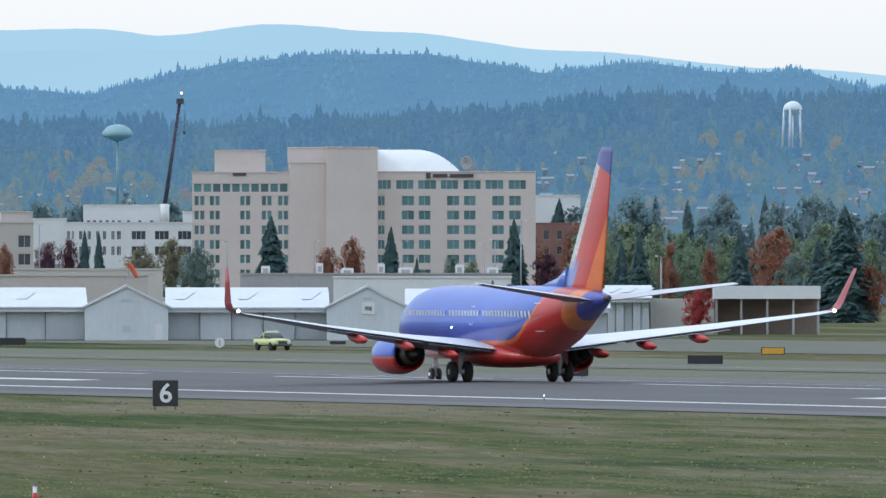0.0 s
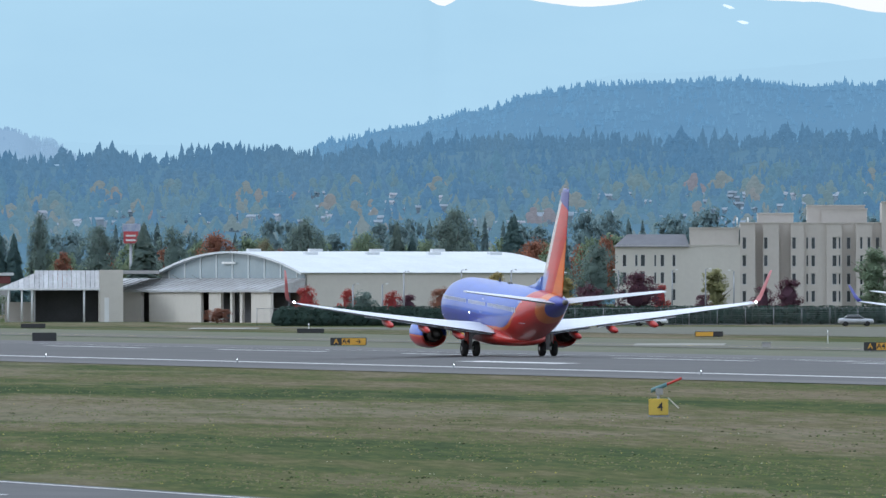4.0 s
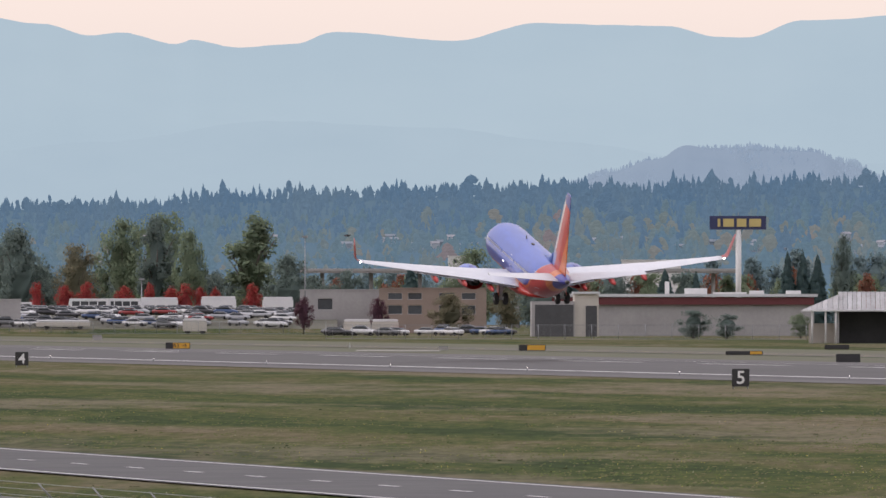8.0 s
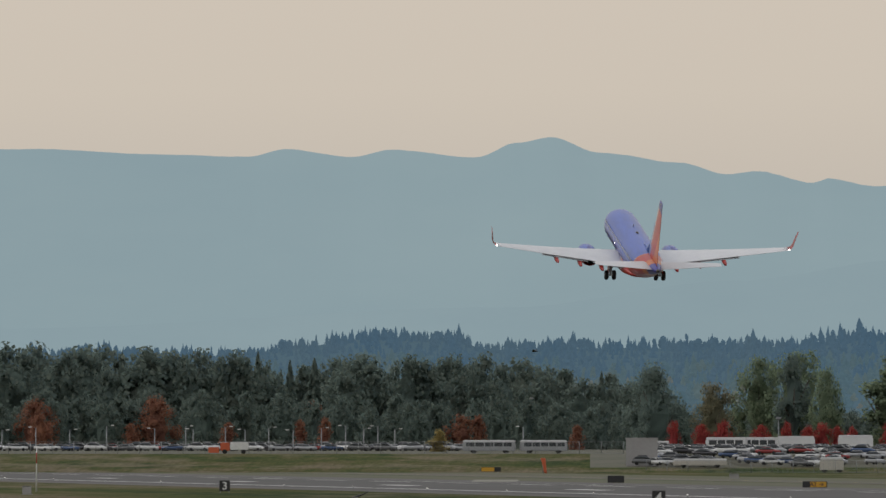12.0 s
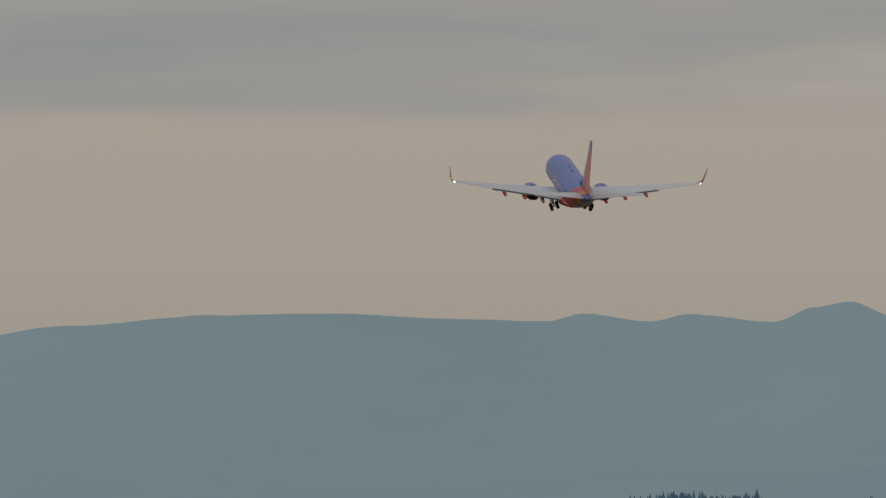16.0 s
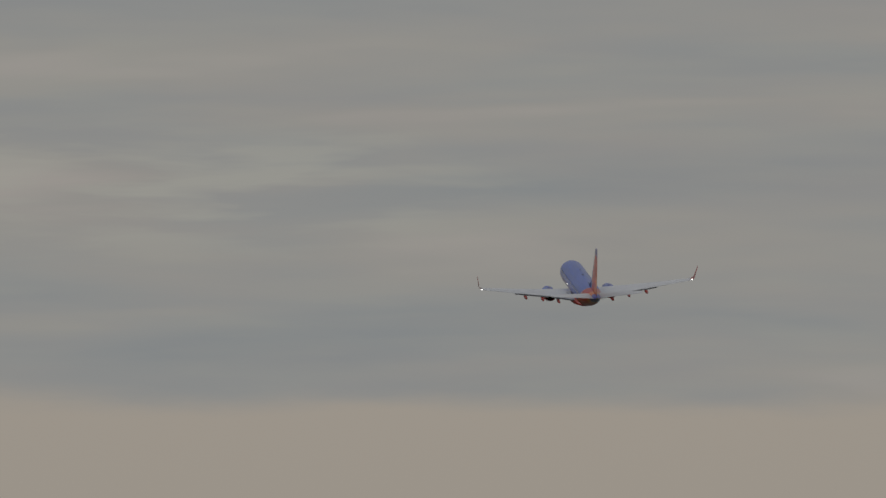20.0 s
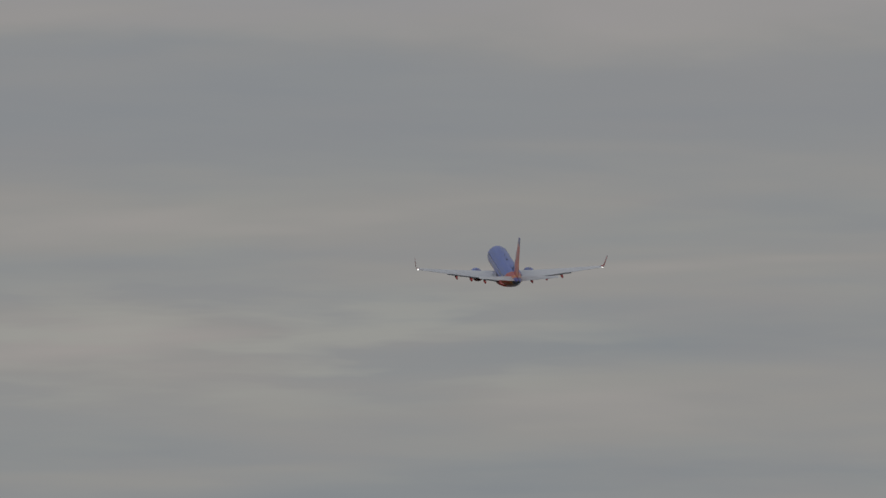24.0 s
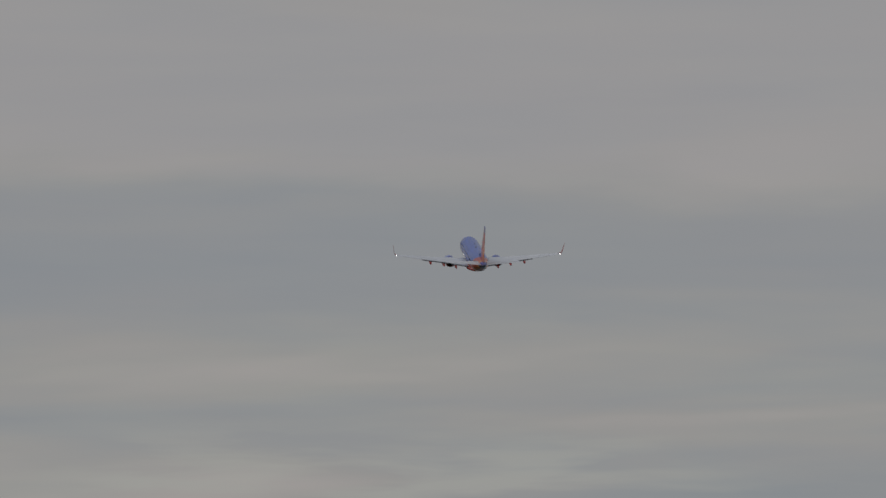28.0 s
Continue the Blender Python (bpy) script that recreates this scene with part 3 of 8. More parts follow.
def forest(name, rows, colours, label, seed, glow_level):
    """A far wood: rows of (bearing, elevation of the foot, distance, height, slimness), each a ragged conifer or a round tree of several bunches."""
    rnd = random.Random(seed)
    verts, faces, kinds = [], [], []
    colours = sorted(colours, key=lambda c: c[0] / c[2])
    for u, z, d, h, slim, sharp in rows:
        p = spot(u, d).translation
        patch = noise.noise((u * 0.009, z * 0.07, seed)) * 0.9 + noise.noise((u * 0.03, z * 0.2, seed + 4)) * 0.35 + 0.5
        hue = min(len(colours) - 1, max(0, int((0.25 * rnd.random() + 0.75 * patch) * len(colours))))
        before = len(faces)
        turn = rnd.random() * 6.28
        if sharp:
            k = 7
            for lo, r, hi in ((0.0, 0.50, 0.42), (0.22, 0.42, 0.64), (0.44, 0.31, 0.84), (0.66, 0.18, 1.0)):
                base = len(verts)
                for i in range(k):
                    a = turn + 6.283 * i / k
                    rr = h * slim * r * rnd.uniform(0.6, 1.25)
                    verts.append((p.x + rr * math.cos(a), p.y + rr * math.sin(a), z + h * (lo + rnd.uniform(-0.05, 0.06))))
                verts.append((p.x + rnd.uniform(-.02, .02) * h, p.y, z + h * hi))
                faces += [(base + i, base + (i + 1) % k, base + k) for i in range(k)]
        else:
            for b in range(5):
                a = turn + 2.4 * b
                out = h * slim * (0.0, 0.20, 0.26, 0.24, 0.12)[b]
                cx, cy, cz = p.x + out * math.cos(a), p.y + out * math.sin(a), z + h * (0.68, 0.5, 0.36, 0.3, 0.58)[b] * rnd.uniform(0.9, 1.1)
                rr, rh = h * slim * rnd.uniform(0.17, 0.27), h * rnd.uniform(0.19, 0.27)
                base = len(verts)
                for dz, q in ((-0.6, 0.75), (0.1, 1.0), (0.66, 0.66)):
                    for i in range(6):
                        c = turn + 1.0472 * i + dz
                        w = rr * q * rnd.uniform(0.82, 1.16)
                        verts.append((cx + w * math.cos(c), cy + w * math.sin(c), cz + rh * (dz + rnd.uniform(-0.1, 0.1))))
                verts.append((cx, cy, cz + rh))
                for i in range(6):
                    j = (i + 1) % 6
                    faces += [(base + i, base + j, base + 6 + j, base + 6 + i), (base + 6 + i, base + 6 + j, base + 12 + j, base + 12 + i), (base + 12 + i, base + 12 + j, base + 18)]
        kinds += [hue] * (len(faces) - before)
    me = bpy.data.meshes.new(name)
    me.from_pydata(verts, [], faces)
    # the leaves glow to imitate the haze in front of them
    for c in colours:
        me.materials.append(islands(name + "_leaves", [c], gloss=0.0, haze_glow=glow_level))
    me.polygons.foreach_set("material_index", kinds)
    return tagged(new(name, me), label, "trees", kind="stuff")


def hill_rows(stops, d_top, d_foot, v_foot, count, seed, h0, h1, crest=0.3, sharp=0.8, s0=0.0, s1=1.0, sink=0.0, tall=0.06, lo=None, hi=None):
    """Trees on a slope: a share of them along its crest, in groups of uneven height, the rest between s0 and s1 of the way down."""
    rnd = random.Random(seed)
    out = []
    u0, u1 = lo if lo is not None else stops[0][0], hi if hi is not None else stops[-1][0]
    for i in range(count):
        u = rnd.uniform(u0, u1)
        on_crest = rnd.random() < crest
        s = rnd.uniform(0, 0.03) if on_crest else s0 + (s1 - s0) * rnd.random() ** 1.1
        d = d_top + (d_foot - d_top) * s - 4
        group = 0.5 + 0.5 * noise.noise((u * 0.012, seed, 0.3)) + 0.5 * noise.noise((u * 0.045, seed, 4))
        h = (h0 + (h1 - h0) * min(1.0, max(0.0, group))) * rnd.uniform(0.72, 1.0) * (rnd.uniform(1.25, 1.6) if rnd.random() < tall else 1)
        # trees at these bearings are scaled down to fit the camera's view
        h *= 0.68 if u < -3700 else 0.8 if u < -2800 else 1.0
        z = rise(profile(stops, u) + sink, d_top) * (1 - s) + rise(v_foot, d_foot) * s - 0.4
        out.append((u, z, d, h, rnd.uniform(0.34, 0.55) if rnd.random() < sharp else rnd.uniform(0.75, 1.15), rnd.random() < sharp))
    return out


# the blue of the haze is mixed into these tree colours
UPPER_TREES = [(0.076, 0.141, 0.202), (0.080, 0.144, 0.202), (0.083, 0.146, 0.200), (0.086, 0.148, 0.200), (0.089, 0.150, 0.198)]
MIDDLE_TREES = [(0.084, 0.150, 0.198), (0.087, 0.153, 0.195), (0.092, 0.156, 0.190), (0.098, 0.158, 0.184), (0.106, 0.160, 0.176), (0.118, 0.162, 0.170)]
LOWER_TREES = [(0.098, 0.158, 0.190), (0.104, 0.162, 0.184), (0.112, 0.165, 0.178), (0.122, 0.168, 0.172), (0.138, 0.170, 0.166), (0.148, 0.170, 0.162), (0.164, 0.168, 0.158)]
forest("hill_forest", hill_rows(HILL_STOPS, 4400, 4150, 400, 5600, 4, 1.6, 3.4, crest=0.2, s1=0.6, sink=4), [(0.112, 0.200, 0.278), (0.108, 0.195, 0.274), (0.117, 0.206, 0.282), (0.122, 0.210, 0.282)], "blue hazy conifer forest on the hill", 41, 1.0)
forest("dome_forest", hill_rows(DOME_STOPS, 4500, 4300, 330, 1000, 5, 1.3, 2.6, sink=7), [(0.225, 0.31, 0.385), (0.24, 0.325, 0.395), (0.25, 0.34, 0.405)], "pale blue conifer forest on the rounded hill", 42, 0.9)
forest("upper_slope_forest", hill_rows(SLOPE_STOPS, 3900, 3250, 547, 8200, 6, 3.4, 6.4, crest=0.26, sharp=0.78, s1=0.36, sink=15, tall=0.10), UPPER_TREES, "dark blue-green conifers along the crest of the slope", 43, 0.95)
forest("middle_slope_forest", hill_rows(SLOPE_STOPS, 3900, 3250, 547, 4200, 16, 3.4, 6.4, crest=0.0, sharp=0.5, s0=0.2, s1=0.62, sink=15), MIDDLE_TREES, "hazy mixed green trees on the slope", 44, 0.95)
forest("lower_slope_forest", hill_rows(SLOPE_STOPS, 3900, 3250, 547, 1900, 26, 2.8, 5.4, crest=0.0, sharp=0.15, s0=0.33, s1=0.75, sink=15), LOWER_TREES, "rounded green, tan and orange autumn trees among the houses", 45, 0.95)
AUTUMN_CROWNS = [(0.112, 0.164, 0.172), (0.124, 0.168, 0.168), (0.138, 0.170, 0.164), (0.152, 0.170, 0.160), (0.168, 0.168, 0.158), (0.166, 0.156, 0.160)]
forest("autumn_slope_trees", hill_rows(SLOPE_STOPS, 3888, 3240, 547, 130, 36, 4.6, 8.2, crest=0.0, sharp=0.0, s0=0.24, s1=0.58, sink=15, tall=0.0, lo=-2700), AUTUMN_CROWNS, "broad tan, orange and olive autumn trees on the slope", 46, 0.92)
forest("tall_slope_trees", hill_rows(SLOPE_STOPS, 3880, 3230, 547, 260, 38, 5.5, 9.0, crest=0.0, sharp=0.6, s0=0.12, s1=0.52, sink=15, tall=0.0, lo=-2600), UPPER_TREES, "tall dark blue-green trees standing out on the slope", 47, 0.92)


# ---- the airliner: y forward, x to its right, z up from the ground below its main wheels ----
BLUE, RED, ORANGE = (0.036, 0.098, 0.45), (0.44, 0.020, 0.014), (0.58, 0.13, 0.018)


def paint_base(name):
    m = bpy.data.materials.new(name)
    m.use_nodes = True
    t = m.node_tree
    b = t.nodes["Principled BSDF"]
    b.inputs["Roughness"].default_value = 0.38
    b.inputs["Coat Weight"].default_value, b.inputs["Coat Roughness"].default_value = 0.42, 0.07
    xyz = node(t, "ShaderNodeSeparateXYZ", {"Vector": node(t, "ShaderNodeTexCoord").outputs["Object"]})
    return m, t, b, xyz.outputs["X"], xyz.outputs["Y"], xyz.outputs["Z"]


def wear(t, colour):
    where = node(t, "ShaderNodeTexCoord").outputs["Object"]
    dirt = node(t, "ShaderNodeTexNoise", {"Vector": node(t, "ShaderNodeMapping", {"Vector": where, "Scale": (1.2, 0.25, 1.2)}).outputs[0], "Scale": 1.0, "Detail": 6.0, "Roughness": 0.65}).outputs["Fac"]
    level = node(t, "ShaderNodeMapRange", {"Value": dirt, "From Min": 0.3, "From Max": 0.7, "To Min": 0.84, "To Max": 1.1}).outputs[0]
    return mix(t, 1.0, colour, node(t, "ShaderNodeCombineColor", {0: level, 1: level, 2: level}).outputs[0], "MULTIPLY")


def over(t, value, edge, soft=0.04):
    return node(t, "ShaderNodeMapRange", {"Value": calc(t, "SUBTRACT", value, edge), "From Min": -soft, "From Max": soft}).outputs[0]


def curve_of(t, y, stops, y0, y1, z1=6.0):
    """A painted edge: its height along the body."""
    n = t.nodes.new("ShaderNodeFloatCurve")
    t.links.new(node(t, "ShaderNodeMapRange", {"Value": y, "From Min": y0, "From Max": y1}).outputs[0], n.inputs["Value"])
    c = n.mapping.curves[0]
    while len(c.points) < len(stops):
        c.points.new(0.5, 0.5)
    for p, (a, b) in zip(c.points, stops):
        p.location = ((a - y0) / (y1 - y0), b / z1)
    n.mapping.update()
    return calc(t, "MULTIPLY", n.outputs[0], z1)


def body_paint():
    m, t, b, x, y, z = paint_base("blue_red_orange_fuselage_paint")
    edge = curve_of(t, y, [(-16, 7.2), (-11.5, 6.2), (-9.6, 4.9), (-7.6, 3.3), (-5.0, 2.35), (-2.0, 2.25), (3.0, 2.2), (8, 2.0), (13, 2.1), (17, 2.6)], -16, 17, 8.0)
    # shade of the lower flanks, put in as a darker blue
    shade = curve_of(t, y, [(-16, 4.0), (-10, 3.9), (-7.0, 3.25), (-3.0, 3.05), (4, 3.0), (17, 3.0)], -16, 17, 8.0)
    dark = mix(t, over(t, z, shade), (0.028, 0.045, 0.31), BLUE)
    gap = calc(t, "SUBTRACT", z, edge)
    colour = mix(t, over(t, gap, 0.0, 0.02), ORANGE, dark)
    colour = mix(t, over(t, gap, -0.22, 0.02), RED, colour)
    # the orange and the blue of the tail
    colour = mix(t, over(t, y, calc(t, "ADD", calc(t, "MULTIPLY", z, -0.55), -9.6)), (0.58, 0.16, 0.03), colour)
    colour = mix(t, over(t, y, calc(t, "ADD", calc(t, "MULTIPLY", z, -0.75), -10.2)), (0.05, 0.055, 0.30), colour)
    t.links.new(wear(t, colour), b.inputs["Base Color"])
    return m


def fin_paint():
    m, t, b, x, y, z = paint_base("silver_red_orange_fin_paint")
    lead = calc(t, "ADD", calc(t, "MULTIPLY", z, -0.80), -4.75)
    back = calc(t, "SUBTRACT", lead, y)
    up = calc(t, "SUBTRACT", z, 6.2)
    # a fine scrollwork covers the silver band
    scroll = node(t, "ShaderNodeTexNoise", {"Vector": node(t, "ShaderNodeTexCoord").outputs["Object"], "Scale": 2.6, "Detail": 3.0, "Distortion": 2.5}).outputs["Fac"]
    silver = mix(t, over(t, scroll, 0.54, 0.04), (0.50, 0.48, 0.47), (0.27, 0.21, 0.18))
    colour = mix(t, over(t, back, calc(t, "ADD", calc(t, "MULTIPLY", up, -0.09), 1.30), 0.03), silver, RED)
    colour = mix(t, over(t, back, 3.9, 0.03), colour, ORANGE)
    colour = mix(t, over(t, calc(t, "ADD", z, calc(t, "MULTIPLY", back, 0.25)), 11.75, 0.03), colour, (0.02, 0.03, 0.22))
    low = calc(t, "MULTIPLY", over(t, 6.4, z, 0.35), over(t, 1.9, back, 0.2))
    colour = mix(t, low, colour, (0.15, 0.22, 0.50))
    t.links.new(wear(t, colour), b.inputs["Base Color"])
    return m


def nacelle_paint():
    m, t, b, x, y, z = paint_base("blue_over_red_nacelle_paint")
    colour = mix(t, over(t, z, 1.36, 0.03), ORANGE, BLUE)
    colour = mix(t, over(t, z, 1.26, 0.03), RED, colour)
    t.links.new(wear(t, colour), b.inputs["Base Color"])
    return m


M_BODY, M_FIN, M_NACELLE = body_paint(), fin_paint(), nacelle_paint()
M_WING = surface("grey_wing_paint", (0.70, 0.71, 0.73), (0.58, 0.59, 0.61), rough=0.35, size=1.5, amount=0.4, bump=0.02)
# undersides are a greyer paint; shade is put into the colour as well
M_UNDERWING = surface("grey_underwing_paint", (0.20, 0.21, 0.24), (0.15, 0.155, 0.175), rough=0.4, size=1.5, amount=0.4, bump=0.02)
M_RED = surface("red_aircraft_paint", RED, (0.36, 0.03, 0.02), rough=0.35, size=1.5, bump=0.02)
M_BLUEPAINT = surface("dark_blue_aircraft_paint", (0.05, 0.055, 0.30), None, rough=0.35, size=1.5, bump=0.02)
M_WINGLET = surface("winglet_red_paint", (0.36, 0.055, 0.052), (0.29, 0.04, 0.042), rough=0.35, size=1.0, bump=0.02)
M_METAL = surface("bare_aircraft_metal", (0.55, 0.55, 0.56), (0.40, 0.40, 0.41), rough=0.35, metal=0.9, size=0.5, bump=0.05)
M_SOOT = surface("sooty_exhaust_metal", (0.06, 0.055, 0.05), (0.10, 0.09, 0.08), rough=0.55, metal=0.6, size=0.4, bump=0.1)
M_TYRE = surface("black_tyre_rubber", (0.018, 0.018, 0.02), (0.035, 0.034, 0.033), rough=0.8, size=0.2, bump=0.1)
M_GLASS = surface("dark_cabin_window", (0.02, 0.025, 0.035), (0.03, 0.035, 0.05), rough=0.1, size=1.0, bump=0.0)
M_PANE_RIM = surface("pale_window_rim", (0.62, 0.64, 0.72), None, rough=0.4, size=0.5, bump=0.0)
M_WHITE = surface("white_aircraft_paint", (0.80, 0.80, 0.80), (0.70, 0.70, 0.71), rough=0.35, size=2.0, bump=0.02)
M_LAMP = glow("white_navigation_lamp", (1.0, 0.97, 0.9), 7.0)
M_LAMP_RED = glow("red_beacon_lamp", (1.0, 0.25, 0.15), 6.0)

# stations of the body: y, half width, bottom, top
BODY = [(16.6, 0.06, 2.62, 2.74), (16.35, 0.50, 2.25, 3.15), (15.7, 0.95, 1.85, 3.62), (14.8, 1.34, 1.55, 4.12), (13.8, 1.60, 1.36, 4.62), (12.6, 1.80, 1.24, 4.98), (11.2, 1.88, 1.20, 5.16), (9.0, 1.88, 1.20, 5.21), (6.0, 1.88, 1.18, 5.21), (2.0, 1.88, 1.16, 5.21), (-2.0, 1.88, 1.18, 5.21), (-4.5, 1.88, 1.24, 5.21), (-6.5, 1.84, 1.48, 5.21), (-8.5, 1.68, 1.98, 5.20), (-10.5, 1.40, 2.62, 5.16), (-12.3, 1.06, 3.22, 5.08), (-13.8, 0.74, 3.70, 4.98), (-15.0, 0.46, 4.06, 4.86), (-15.7, 0.24, 4.30, 4.72), (-15.95, 0.08, 4.42, 4.60)]


def body_width(y):
    for (a, wa, ba, ta), (b, wb, bb, tb) in zip(BODY, BODY[1:]):
        if a >= y >= b:
            s = (a - y) / (a - b)
            return wa + (wb - wa) * s, ba + (bb - ba) * s, ta + (tb - ta) * s
    return 0.1, 4, 4.5


def foil(x, y_lead, y_trail, z, thick, n=7):
    """An aerofoil section across the span: upper side then lower side, from lead to trail and back."""
    chord = y_lead - y_trail
    up, down = [], []
    for i in range(n + 1):
        s = (1 - math.cos(math.pi * i / n)) / 2
        h = thick * chord * (1.48 * math.sqrt(s) - 0.63 * s - 1.758 * s * s + 1.42 * s ** 3 - 0.512 * s ** 4)
        up.append((x, y_lead - chord * s, z + h * 1.15))
        down.append((x, y_lead - chord * s, z - h * 0.75))
    return up + down[-2:0:-1]


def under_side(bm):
    """Faces that look down take the second material, grey with painted shade."""
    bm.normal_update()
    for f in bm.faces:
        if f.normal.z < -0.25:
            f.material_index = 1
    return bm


def lofted(rings):
    bm = bmesh.new()
    add_loft(bm, rings)
    return tidy(bm)


def wheel_mesh(r, w, name):
    bm = bmesh.new()
    prof = [(-0.5, 0.55), (-0.5, 0.82), (-0.36, 0.97), (0.0, 1.0), (0.36, 0.97), (0.5, 0.82), (0.5, 0.55)]
    add_loft(bm, [ring((w * a, 0, 0), r * b, r * b, 20, "x") for a, b in prof])
    me = bpy.data.meshes.new(name)
    tidy(bm).to_mesh(me)
    bm.free()
    me.materials.append(M_TYRE)
    hub = bmesh.new()
    add_loft(hub, [ring((w * a, 0, 0), r * b, r * b, 14, "x") for a, b in ((-0.52, 0.2), (-0.46, 0.52), (0.46, 0.52), (0.52, 0.2))])
    mh = bpy.data.meshes.new(name + "_rim")
    tidy(hub).to_mesh(mh)
    hub.free()
    mh.materials.append(M_METAL)
    return me, mh


def leg_assembly(plane, name, x, y, top, r, w, gap, label):
    """A landing gear leg, hung from its hinge so that it can fold."""
    tyre, rim = wheel_mesh(r, w, name + "_tyre")
    bm = bmesh.new()
    add_post(bm, 0, 0, r - top - 0.1, 0.05, 0.11, 0.15, 10)
    add_post(bm, 0, -0.02, r - top + 0.35, -0.35, 0.17, 0.17, 10)
    add_loft(bm, [ring((s * (gap + 0.15), 0, r - top), 0.09, 0.09, 8, "x") for s in (-1, 1)])
    leg = part(name, tidy(bm), M_WHITE, plane, label)
    leg.matrix_basis = Matrix.Translation((x, y, top))
    brace = bmesh.new()
    add_loft(brace, [ring((0, 0.05, r - top + 0.5), 0.06, 0.06, 6, "z"), ring((-0.5 if x > 0 else 0.5 if x < 0 else 0.0, 0.75 if x == 0 else 0.05, -0.1), 0.06, 0.06, 6, "z")])
    part("brace", tidy(brace), M_METAL, leg)
    if x:
        door = bmesh.new()
        s = 1 if x > 0 else -1
        add_box(door, s * 0.28 - 0.02, s * 0.28 + 0.02, -0.5, 0.5, r - top + 0.35, -0.1)
        part("gear_door", door, M_RED, leg)
    for s in (-1, 1):
        again("wheel", tyre, leg, Matrix.Translation((s * gap, 0, r - top)), "black rubber tyre")
        again("rim", rim, leg, Matrix.Translation((s * gap, 0, r - top)), "bare metal wheel hub")
    return leg


def airliner():
    wings = []
    plane = empty("airliner", Matrix.Translation((246.5, 713.8, 0.4)), "blue, red and orange twin-engine airliner with winglets taking off", "airplane")
    n = 32
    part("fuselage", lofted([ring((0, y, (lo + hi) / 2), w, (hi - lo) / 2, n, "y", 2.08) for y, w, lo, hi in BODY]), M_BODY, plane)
    # belly fairing
    part("belly_fairing", lofted([ring((0, y, z), w, h, 18, "y", 2.6) for y, w, h, z in ((6.8, 0.3, 0.1, 1.25), (5.8, 1.5, 0.4, 1.35), (4.0, 2.05, 0.62, 1.45), (0.0, 2.2, 0.68, 1.45), (-2.5, 2.05, 0.6, 1.45), (-4.5, 1.3, 0.35, 1.4), (-5.5, 0.3, 0.1, 1.35))]), M_RED, plane)
    tail = bmesh.new()
    add_loft(tail, [ring((0, y, z), r, r, 12, "y") for y, z, r in ((-15.7, 4.52, 0.22), (-16.05, 4.55, 0.16), (-16.15, 4.56, 0.1))])
    part("exhaust_tip", tidy(tail), M_SOOT, plane)
    for side in (-1, 1):
        name = "wing"
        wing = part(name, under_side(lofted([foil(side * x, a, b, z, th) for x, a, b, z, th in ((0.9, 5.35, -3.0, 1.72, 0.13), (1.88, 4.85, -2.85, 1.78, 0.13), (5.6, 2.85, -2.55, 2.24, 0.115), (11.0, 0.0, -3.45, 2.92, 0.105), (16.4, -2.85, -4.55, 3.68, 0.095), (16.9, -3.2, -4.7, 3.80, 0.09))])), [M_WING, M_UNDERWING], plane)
        wings.append(wing)
        part("winglet", lofted([[(side * (x + (q[0] - 0) * 0), q[1], z + (q[2] - 0)) for q in foil(0, a, b, 0, 0.08)] if flat else [(side * (x + q[2]), q[1], z) for q in foil(0, a, b, 0, 0.07)] for x, z, a, b, flat in ((16.9, 3.80, -3.2, -4.7, True), (17.25, 3.98, -3.45, -4.78, False), (17.42, 4.35, -3.8, -4.92, False), (17.62, 5.2, -4.5, -5.35, False), (17.86, 6.15, -5.25, -5.78, False))]), M_WINGLET, wing, "red swept-up winglet")
        lamp = bmesh.new()
        bmesh.ops.create_uvsphere(lamp, u_segments=10, v_segments=6, radius=0.09)
        bmesh.ops.translate(lamp, verts=lamp.verts[:], vec=(side * 16.95, -4.72, 3.86))
        part("navigation_light", lamp, M_LAMP, wing, "small glowing white navigation lamp")
        # flaps behind the trailing edge, slightly lowered
        for x0, x1, ya, yb, za, zb in ((2.0, 5.3, -2.72, -2.5, 1.72, 2.12), (5.9, 11.4, -2.55, -3.5, 2.2, 2.88)):
            f = bmesh.new()
            add_loft(f, [[(side * x, y + 0.6, z + 0.02), (side * x, y - 0.16, z - 0.05), (side * x, y - 0.14, z - 0.08), (side * x, y + 0.4, z - 0.1)] for x, y, z in ((x0, ya, za), (x1, yb, zb))], smooth=False)
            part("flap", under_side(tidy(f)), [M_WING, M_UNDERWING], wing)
        for x, ya, z in ((4.3, -2.4, 1.72), (6.9, -2.75, 2.15), (9.7, -3.25, 2.52)):
            part("flap_fairing", lofted([ring((side * x, ya + dy, z + dz), w, h, 10, "y") for dy, dz, w, h in ((1.9, 0.1, 0.05, 0.05), (1.2, -0.06, 0.2, 0.2), (0.1, -0.16, 0.26, 0.27), (-0.8, -0.22, 0.2, 0.2), (-1.5, -0.24, 0.04, 0.05))]), M_RED, wing, "red flap track fairing")
        # engine
        ex, ez = side * 4.85, 1.42
        eng = part("engine", lofted([ring((ex, y, ez + dz), r, r * sq, 24, "y", 2.15) for y, r, sq, dz in ((6.05, 0.80, 0.94, 0.0), (6.28, 0.92, 0.95, 0.0), (6.1, 1.0, 0.95, 0.0), (5.2, 1.08, 0.95, 0.0), (4.0, 1.07, 0.97, 0.02), (3.0, 0.96, 0.98, 0.05), (2.55, 0.88, 1.0, 0.07), (2.62, 0.80, 1.0, 0.07), (4.2, 0.78, 1.0, 0.05))]), M_NACELLE, plane)
